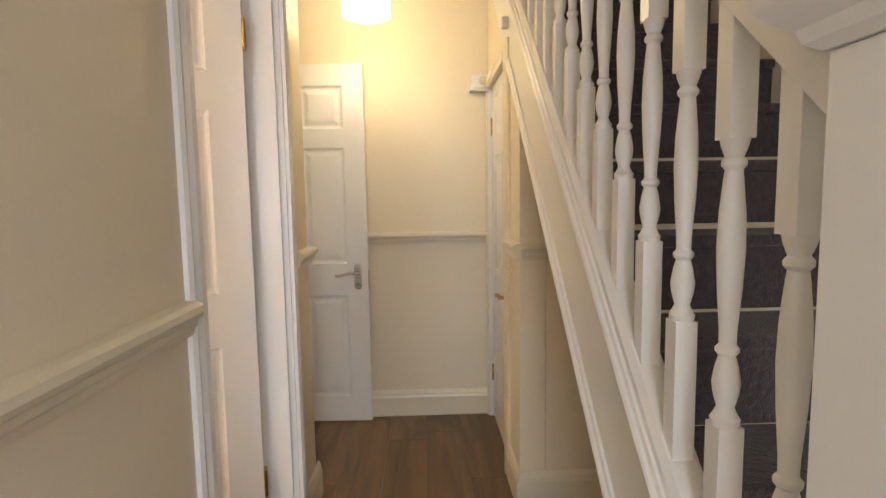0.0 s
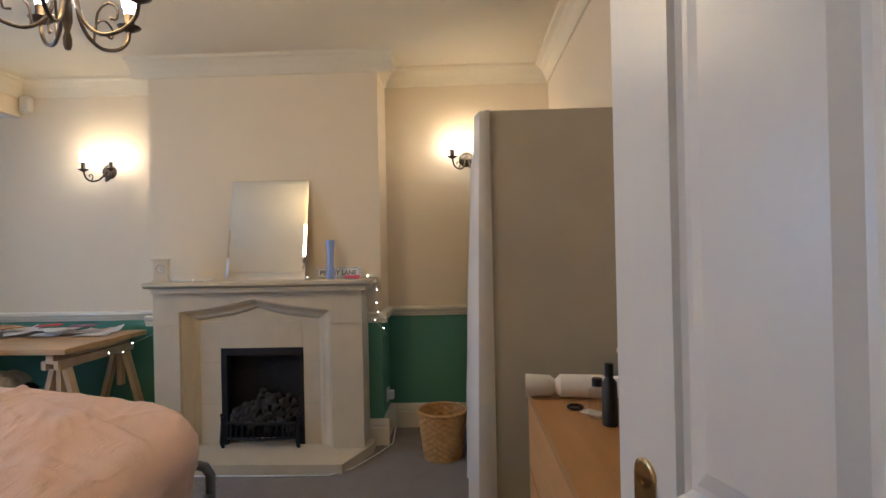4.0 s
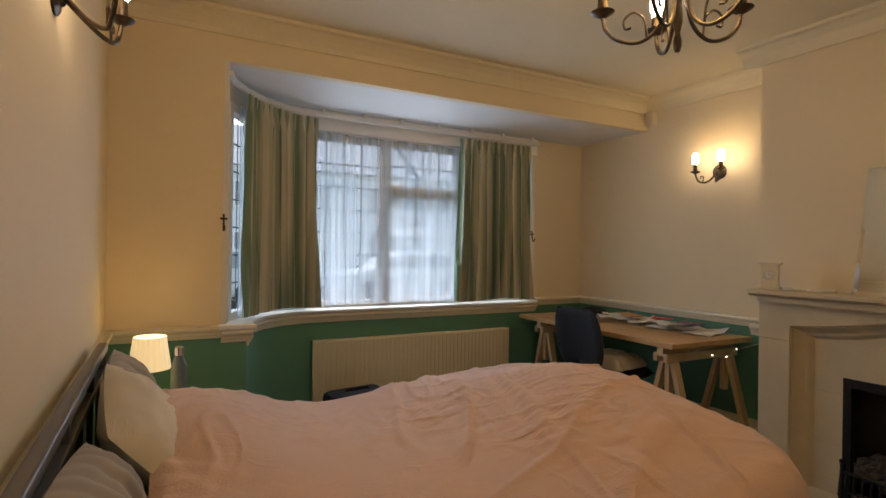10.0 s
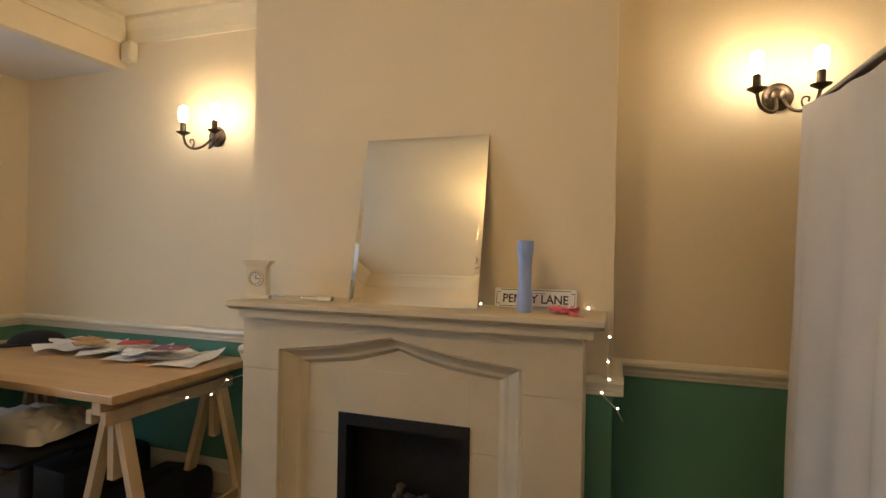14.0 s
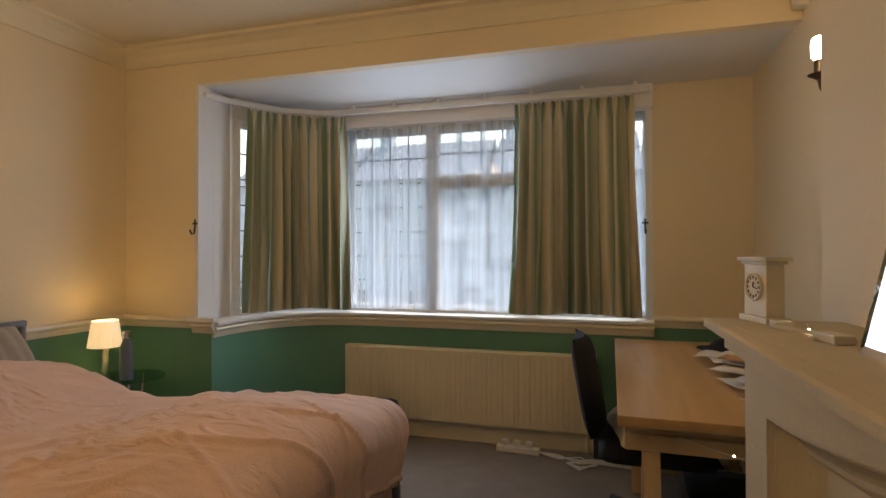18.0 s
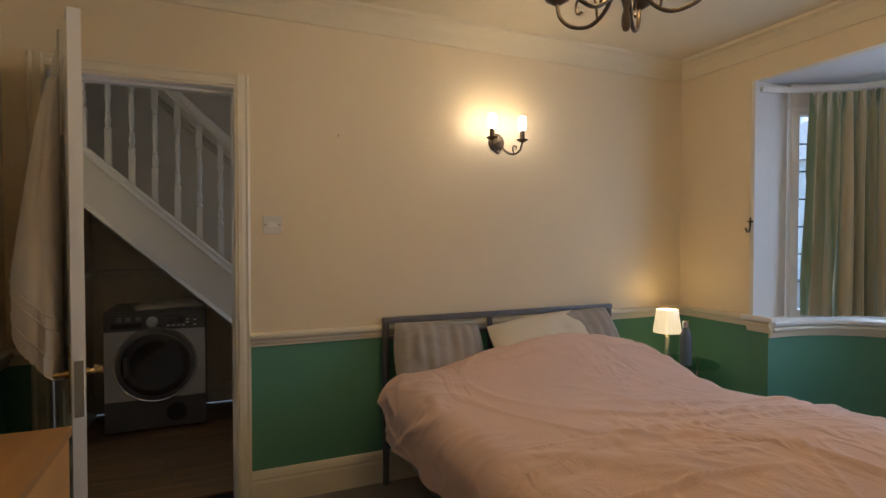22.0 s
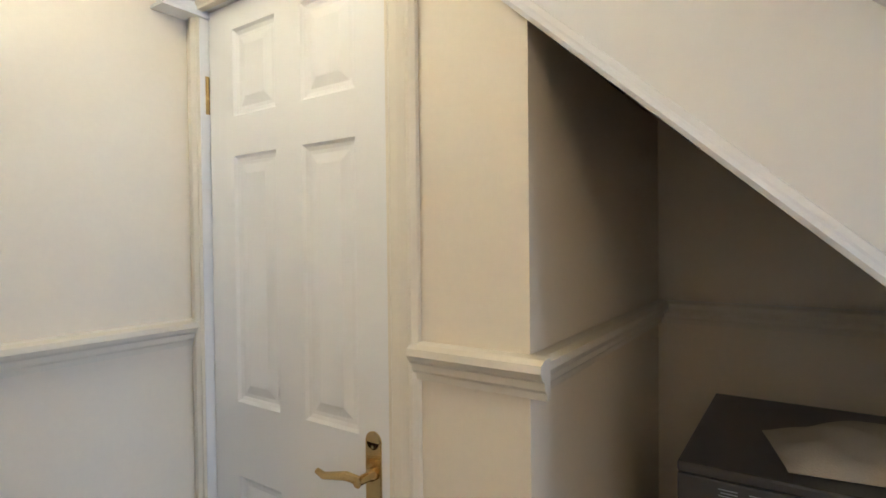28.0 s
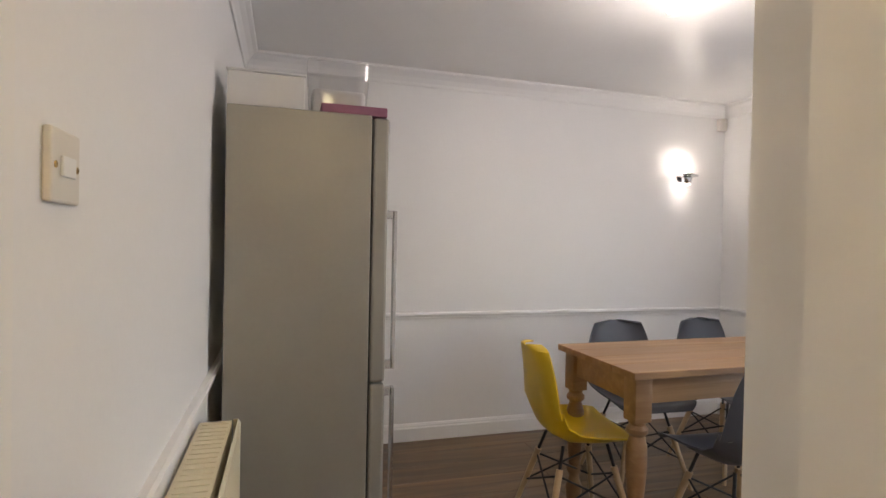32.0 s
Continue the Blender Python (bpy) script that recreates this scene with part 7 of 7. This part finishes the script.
lathe(bm, [(0.036, 0), (0.036, 0.006), (0.028, 0.010), (0.026, 0.026), (0, 0.028)], m=pose(-0.006, 0.02, 0.727, 0, -90, 0), seg=24)
part("dial", bm, M_silver, cp, smooth=True)
part("display", boxes((-0.008, -0.0062, -0.165, -0.065, 0.715, 0.752)), M_dark_glass, cp)
part("filter_slot", boxes((-0.0085, -0.0062, 0.085, 0.255, 0.69, 0.722), bevel=0.0005), M_black, cp)
for y, z in ((-0.075, 0.697), (-0.105, 0.697), (-0.135, 0.697), (-0.165, 0.697), (-0.19, 0.715), (-0.19, 0.735), (-0.235, 0.697), (-0.235, 0.73)):
    part("button", boxes((-0.0095, -0.0062, y - 0.009, y + 0.009, z - 0.005, z + 0.005), bevel=0.0008), M_white_plastic, cp)
bm = bmesh.new()
for y in (0.10, 0.16, 0.21):
    for k in range(5):
        box(bm, -0.0068, -0.0062, y - 0.016, y + 0.016 - 0.004 * (k % 2), 0.738 + 0.006 * k, 0.740 + 0.006 * k)
part("print", bm, M_silver, cp)
bm = bmesh.new()
lathe(bm, [(0.062, 0), (0.062, 0.003), (0.055, 0.004), (0, 0.004)], m=pose(0, -0.12, 0.115, 0, -90, 0), seg=28)
part("vent_cover", bm, M_black, dry)
bm = bmesh.new()
for x in (0.05, DD - 0.05):
    for y in (-DW + 0.05, DW - 0.05):
        lathe(bm, [(0.02, 0), (0.02, 0.016)], (x, y, 0), 10)
part("foot", bm, M_black, dry)
cloth = thing("cloth_bag", (0.80, 1.83, DH + 0.0005), 14, "crumpled grey cloth bag lying on the dryer", "bag")
bm = bmesh.new()
grid(bm, lambda u, v: Vector(((2 * u - 1) * 0.13 * (1 - 0.15 * (2 * v - 1) ** 2), (2 * v - 1) * 0.21, max(0.003, 0.055 * max(0, (1 - (2 * u - 1) ** 4) * (1 - (2 * v - 1) ** 4)) ** 0.6 * (0.8 + 0.5 * noise.noise(Vector((u * 4, v * 5, 2))))))), 22, 26)
part("cloth", thicken(bm, 0.003), M_canvas, cloth, smooth=True)
part("drawstring", tube(bmesh.new(), [(-0.10, -0.19, 0.012), (-0.06, -0.215, 0.008), (0.02, -0.218, 0.010), (0.08, -0.19, 0.012), (0.12, -0.10, 0.010)], 0.004, 6), M_switch, cloth, smooth=True)

# ---- kitchen ----
fr = thing("fridge_freezer", (-2.605, 2.485, 0), 0, "tall grey fridge freezer beside the kitchen radiator", "fridge")
FH, FD, FW = 1.69, 0.48, 0.60
part("cabinet", boxes((-FW, 0, 0, FD, 0.03, FH), bevel=0.004), M_steel, fr)
for z0, z1, h0, h1, nm in ((0.05, 0.735, 0.20, 0.705, "freezer_door"), (0.742, FH - 0.006, 0.775, 1.36, "fridge_door")):
    d = part(nm, boxes((-FW, 0, FD + 0.006, FD + 0.062, z0, z1), bevel=0.010), M_steel, fr)
    bm = boxes((-0.085, -0.06, FD + 0.0625, FD + 0.095, h0, h0 + 0.03), (-0.085, -0.06, FD + 0.0625, FD + 0.095, h1 - 0.03, h1), (-0.09, -0.055, FD + 0.0955, FD + 0.108, h0, h1), bevel=0.002)
    part("handle", bm, M_chrome, d, "long brushed metal bar handle")
part("gasket", boxes((-FW + 0.01, -0.01, FD + 0.0005, FD + 0.0055, 0.05, FH - 0.01)), M_black, fr)
part("corner_label", boxes((-0.055, -0.003, FD + 0.0622, FD + 0.063, FH - 0.06, FH - 0.012)), M_paper, fr)
part("foot", boxes((-FW + 0.03, -0.03, 0.03, FD, 0, 0.0298)), M_black, fr)
tub = thing("storage_tub", (-2.83, 2.862, FH + 0.0005), 0, "clear plastic food tub on top of the fridge", "storage box")
bm = bmesh.new()
grid(bm, lambda u, v: Vector(((0.085 + 0.012 * v) * math.copysign(abs(math.cos(2 * math.pi * u)) ** 0.35, math.cos(2 * math.pi * u)), (0.105 + 0.012 * v) * math.copysign(abs(math.sin(2 * math.pi * u)) ** 0.35, math.sin(2 * math.pi * u)), 0.225 * v)), 60, 4)
part("wall", thicken(bm, 0.002), M_clear, tub, smooth=True)
bm = bmesh.new()
box(bm, -0.078, 0.078, -0.098, 0.098, 0.003, 0.12, bevel=0.015)
part("contents", bm, M_paper, tub, "white powder filling half the tub")
tray = thing("white_tray", (-2.86, 2.60, FH + 0.0005), 0, "white oblong box at the back of the fridge top", "box")
part("body", boxes((-0.17, 0.19, -0.12, 0.135, 0, 0.128), bevel=0.004), M_white_plastic, tray)
part("lid_rim", boxes((-0.174, 0.194, -0.124, 0.139, 0.1285, 0.136), bevel=0.002), M_white_plastic, tray)
egg = thing("flat_box", (-2.67, 2.905, FH + 0.0005), 0, "flat plum card box on the fridge edge", "box")
part("body", boxes((-0.055, 0.055, -0.115, 0.115, 0, 0.032), bevel=0.002), M_mauve, egg)
radiator("radiator", -2.375, -1.42, KIT_S, 1, 0.14, 0.722, "cream panel radiator below the kitchen dado", 0.12)
light_switch("light_switch", (-1.40, KIT_S, 1.32), 180, "white double light switch by the kitchen door", True, 0.039)

tb = thing("dining_table", (0, 0, 0), 0, "waxed pine farmhouse table with turned legs", "table")
KX0, KX1, KY0, KY1, KZ = -3.03, -2.44, 3.955, 5.45, 0.765
for k in range(4):
    x0 = KX0 + (KX1 - KX0) * k / 4
    part("plank", boxes((x0 + 0.0006, x0 + (KX1 - KX0) / 4 - 0.0006, KY0, KY1, KZ - 0.028, KZ), bevel=0.0025), M_pine, tb)
for x in (KX0 + 0.045, KX1 - 0.065):
    part("apron", boxes((x, x + 0.02, KY0 + 0.10, KY1 - 0.10, KZ - 0.135, KZ - 0.0285)), M_pine, tb)
for y in (KY0 + 0.045, KY1 - 0.065):
    part("apron", boxes((KX0 + 0.10, KX1 - 0.10, y, y + 0.02, KZ - 0.135, KZ - 0.0285)), M_pine, tb)
for x in (KX0 + 0.065, KX1 - 0.065):
    for y in (KY0 + 0.065, KY1 - 0.065):
        bm = bmesh.new()
        box(bm, x - 0.038, x + 0.038, y - 0.038, y + 0.038, 0.56, KZ - 0.0285, bevel=0.003)
        lathe(bm, [(0.030, 0), (0.036, 0.05), (0.040, 0.09), (0.026, 0.13), (0.024, 0.15), (0.036, 0.17), (0.036, 0.185), (0.026, 0.20), (0.034, 0.28), (0.042, 0.38), (0.040, 0.46), (0.028, 0.50), (0.042, 0.515), (0.042, 0.53), (0.030, 0.545), (0.036, 0.56)], (x, y, 0), 18)
        part("leg", bm, M_pine, tb, "turned pine leg", smooth=True)


def shell_chair(at, turn, material, label):
    """Moulded shell chair on dowel legs; it faces local +x."""
    ob = thing("dining_chair", at, turn, label, "chair", "chairs round the kitchen table")
    bm = bmesh.new()
    prof = [(0.215, 0.425), (0.18, 0.437), (0.10, 0.425), (0.0, 0.415), (-0.09, 0.42), (-0.15, 0.45), (-0.185, 0.52), (-0.205, 0.62), (-0.225, 0.72), (-0.245, 0.80), (-0.25, 0.815)]
    def fn(u, v):
        s = v * (len(prof) - 1)
        i = min(len(prof) - 2, int(s))
        k = s - i
        x = prof[i][0] + (prof[i + 1][0] - prof[i][0]) * k
        z = prof[i][1] + (prof[i + 1][1] - prof[i][1]) * k
        t = 2 * u - 1
        wide = 0.225 if v < 0.45 else 0.225 - 0.115 * ((v - 0.45) / 0.55) ** 2
        if v < 0.12:
            wide -= 0.05 * (1 - v / 0.12) ** 2
        if v > 0.9:
            wide -= 0.06 * ((v - 0.9) / 0.1) ** 2
        lift = 0.07 * abs(t) ** 3 * math.sin(math.pi * min(1, v * 1.1))
        fwd = 0.055 * abs(t) ** 3 * max(0, v - 0.4) * 1.6
        return Vector((x + fwd, wide * t, z + lift * (1 if v < 0.6 else 0.3)))
    grid(bm, fn, 20, 32)
    part("shell", thicken(bm, 0.006), material, ob, smooth=True)
    top, bot = 0.40, 0.0
    legs = []
    for sx in (1, -1):
        for sy in (1, -1):
            a, b = Vector((0.10 * sx - 0.01, 0.095 * sy, top)), Vector((0.20 * sx - 0.02, 0.205 * sy, bot))
            legs.append((a, b))
            bm = bmesh.new()
            tube(bm, [a.lerp(b, 0.22), a.lerp(b, 0.6), b], [0.015, 0.0135, 0.010], 10)
            lg = part("leg", bm, M_beech, ob, smooth=True)
            bm = bmesh.new()
            tube(bm, [a, a.lerp(b, 0.24)], 0.007, 8)
            part("bracket", bm, M_black, lg)
    for (a0, b0), (a1, b1) in ((legs[0], legs[1]), (legs[2], legs[3]), (legs[0], legs[2]), (legs[1], legs[3])):
        for u, v in (((a0, b0), (a1, b1)), ((a1, b1), (a0, b0))):
            bm = bmesh.new()
            tube(bm, [u[0].lerp(u[1], 0.28), v[0].lerp(v[1], 0.62)], 0.0045, 6)
            part("cross_brace", bm, M_black, ob)
    return ob


shell_chair((-2.79, 3.93, 0), 84, M_yellow, "mustard yellow shell chair with beech legs")
shell_chair((-3.14, 4.50, 0), -4, M_slate, "slate grey shell chair at the table side")
shell_chair((-3.14, 5.10, 0), 3, M_slate, "slate grey shell chair at the table side")
shell_chair((-2.42, 4.42, 0), 176, M_slate, "slate grey shell chair with its back to the doorway")
kl = thing("kitchen_wall_light", (KIT_W, 5.43, 1.75), 90, "lit chrome up and down wall light", "wall light")
bm = bmesh.new()
lathe(bm, [(0.03, 0), (0.03, 0.012), (0.012, 0.016), (0.012, 0.05), (0, 0.05)], m=pose(0, 0, 0, 90), seg=18)
part("mount", bm, M_chrome, kl, smooth=True)
bm = bmesh.new()
lathe(bm, [(0.020, -0.05), (0.034, -0.03), (0.038, -0.006), (0.075, 0.004), (0.078, 0.010), (0.04, 0.016), (0.034, 0.03), (0, 0.03)], (0, -0.075, 0), 24)
part("shade", bm, M_chrome, kl, smooth=True)
bm = bmesh.new()
lathe(bm, [(0.028, 0.0305), (0.026, 0.045), (0, 0.05)], (0, -0.075, 0), 14)
lathe(bm, [(0.018, -0.0505), (0.014, -0.058), (0, -0.06)], (0, -0.075, 0), 14)
part("bulb", bm, M_bulb_cool, kl, smooth=True)
lamp("kitchen_wall_lamp", "POINT", pose(KIT_W + 0.085, 5.43, 1.83), 0.03, (1.0, 0.86, 0.66), 0.03)
sp = thing("spotlight_bar", (-2.44, 4.22, KIT_CEIL), 20, "chrome ceiling spotlight bar with lit bulbs", "spotlight")
part("bar", boxes((-0.16, 0.16, -0.02, 0.02, -0.022, -0.0005), bevel=0.004), M_chrome, sp)
for x in (-0.12, 0.0, 0.12):
    hd = part("spot_head", tube(bmesh.new(), [(x, 0, -0.022), (x, 0, -0.035)], 0.008, 8), M_chrome, sp)
    bm = bmesh.new()
    lathe(bm, [(0.018, -0.035), (0.032, -0.05), (0.036, -0.075), (0.034, -0.075), (0, -0.05)], (x, 0, 0), 18)
    part("cup", bm, M_chrome, hd, smooth=True)
    bm = bmesh.new()
    lathe(bm, [(0.030, -0.0755), (0.026, -0.088), (0, -0.092)], (x, 0, 0), 14)
    part("bulb", bm, M_bulb_cool, hd, "lit reflector bulb", smooth=True)
lamp("kitchen_spots", "POINT", pose(-2.44, 4.22, KIT_CEIL - 0.13), 1.65, (1.0, 0.95, 0.88), 0.10)
al = thing("alarm_sensor", (KIT_W, 5.78, 2.16), 90, "small cream alarm sensor in the kitchen corner", "sensor")
part("body", boxes((-0.03, 0.03, -0.045, 0, -0.045, 0.045), bevel=0.008), M_switch, al)

# ---- outside the bay ----


def terrace(x, label):
    ob = thing("house", (x, -25.0, -0.3), 0, label, "house", "houses across the street")
    part("wall", boxes((-3.6, 3.6, -7, 0, 0, 5.4)), M_brick, ob)
    bm = bmesh.new()
    prism(bm, [(-7.2, 0), (0.25, 0), (-3.5, 2.6)], Matrix(((0, 0, 1, -3.65), (1, 0, 0, 0), (0, 1, 0, 5.401), (0, 0, 0, 1))), 7.3)
    rf = part("roof", bm, M_roof, ob)
    part("chimney", boxes((2.6, 3.3, -4.0, -3.2, 6.5, 9.0)), M_brick, rf)
    for wx, wz, ww, wh in ((-1.9, 0.9, 2.0, 1.4), (-1.9, 3.4, 2.0, 1.3), (1.7, 3.4, 1.2, 1.3)):
        w = part("window", boxes((wx - ww / 2, wx - ww / 2 + 0.09, 0.002, 0.08, wz, wz + wh), (wx + ww / 2 - 0.09, wx + ww / 2, 0.002, 0.08, wz, wz + wh), (wx - ww / 2 + 0.09, wx + ww / 2 - 0.09, 0.002, 0.08, wz, wz + 0.09), (wx - ww / 2 + 0.09, wx + ww / 2 - 0.09, 0.002, 0.08, wz + wh - 0.09, wz + wh), (wx - 0.04, wx + 0.04, 0.002, 0.08, wz + 0.09, wz + wh - 0.09)), M_upvc, ob)
        part("pane", boxes((wx - ww / 2 + 0.09, wx - 0.04, 0.004, 0.02, wz + 0.09, wz + wh - 0.09), (wx + 0.04, wx + ww / 2 - 0.09, 0.004, 0.02, wz + 0.09, wz + wh - 0.09)), M_far_pane, w)
    part("door", boxes((1.2, 2.2, 0.002, 0.06, 0, 2.1)), M_white, ob)
    return ob


h0 = terrace(-2.0, "pale rendered semi-detached house across the street")
for x in (-9.6, 5.6, 13.2, -17.2):
    copy_thing(h0, pose(x, -25.0, -0.3))
solid("garden_wall", boxes((-30, 25, -19.2, -18.95, -0.3, 0.6)), M_brick, "low brick garden wall across the street", "wall", "structure")
car = thing("parked_car", (-1.6, -13.5, -0.3), 0, "white hatchback parked in the street", "car")
bm = bmesh.new()
prism(bm, [(-2.0, 0.25), (2.0, 0.25), (2.05, 0.55), (1.95, 0.82), (1.0, 0.95), (0.35, 1.42), (-1.1, 1.48), (-1.85, 0.98), (-2.05, 0.75)], Matrix(((1, 0, 0, 0), (0, 0, 1, -0.85), (0, 1, 0, 0), (0, 0, 0, 1))), 1.7)
bmesh.ops.bevel(bm, geom=bm.edges[:], offset=0.06, segments=2, affect="EDGES")
part("body", bm, M_car, car, smooth=True)
bm = bmesh.new()
for s in (-1, 1):
    prism(bm, [(0.85, 0.98), (0.32, 1.36), (-0.35, 1.39), (-0.35, 0.98)], Matrix(((1, 0, 0, 0), (0, 0, 1, 0.853 if s > 0 else -0.857), (0, 1, 0, 0), (0, 0, 0, 1))), 0.004)
    prism(bm, [(-0.42, 0.98), (-0.42, 1.39), (-1.05, 1.40), (-1.5, 0.98)], Matrix(((1, 0, 0, 0), (0, 0, 1, 0.853 if s > 0 else -0.857), (0, 1, 0, 0), (0, 0, 0, 1))), 0.004)
part("window", bm, M_far_pane, car)
for x in (-1.28, 1.28):
    for y in (-0.84, 0.84):
        bm = bmesh.new()
        lathe(bm, [(0.20, -0.1), (0.30, -0.1), (0.315, -0.06), (0.315, 0.06), (0.30, 0.1), (0.20, 0.1)], m=Matrix.Translation((x, y, 0.315)) @ pose(0, 0, 0, 90), seg=24)
        wl = part("wheel", bm, M_black, car, smooth=True)
        bm = bmesh.new()
        lathe(bm, [(0.2, -0.09), (0.2, 0.09), (0.05, 0.10), (0, 0.10)], m=Matrix.Translation((x, y, 0.315)) @ pose(0, 0, 0, 90), seg=18)
        part("rim", bm, M_silver, wl)
copy_thing(car, pose(-7.4, -13.4, -0.3))

# ---- laminate planks ----
fl_h = thing("floor_hall", (0, 0, 0), 0, "walnut laminate planks in hall and kitchen", "floor", kind="structure")
part("screed", boxes((KIT_W, KIT_E, 2.372, KIT_N, -0.06, -0.012), (KIT_E, STAIR_X, 2.372, BACK_Y, -0.06, -0.012), (-0.62, STAIR_X, -1.0, 2.37, -0.06, -0.012)), M_black, fl_h)
PW, PL = 0.192, 1.21
bm = bmesh.new()
box(bm, 0.0004, PW - 0.0004, 0.0004, PL - 0.0004, -0.0115, 0.0, bevel=0.0012, seg=1)
plank = mesh("plank", bm, M_floor)
random.seed(3)
for i in range(int((STAIR_X - KIT_W) / PW) + 1):
    x = KIT_W + i * PW
    if x + PW > STAIR_X + 0.05:
        continue
    lo = -1.0 if x > -0.66 else 2.375
    hi = KIT_N if x < KIT_E - 0.05 else BACK_Y
    y = lo - random.random() * PL
    while y < hi:
        a, b = max(y, lo), min(y + PL, hi)
        if b - a > 0.02:
            o = new("plank", plank)
            o.parent = fl_h
            o.matrix_basis = Matrix.Translation((x, a, 0)) @ Matrix.Diagonal((1, (b - a) / PL, 1, 1))
        y += PL
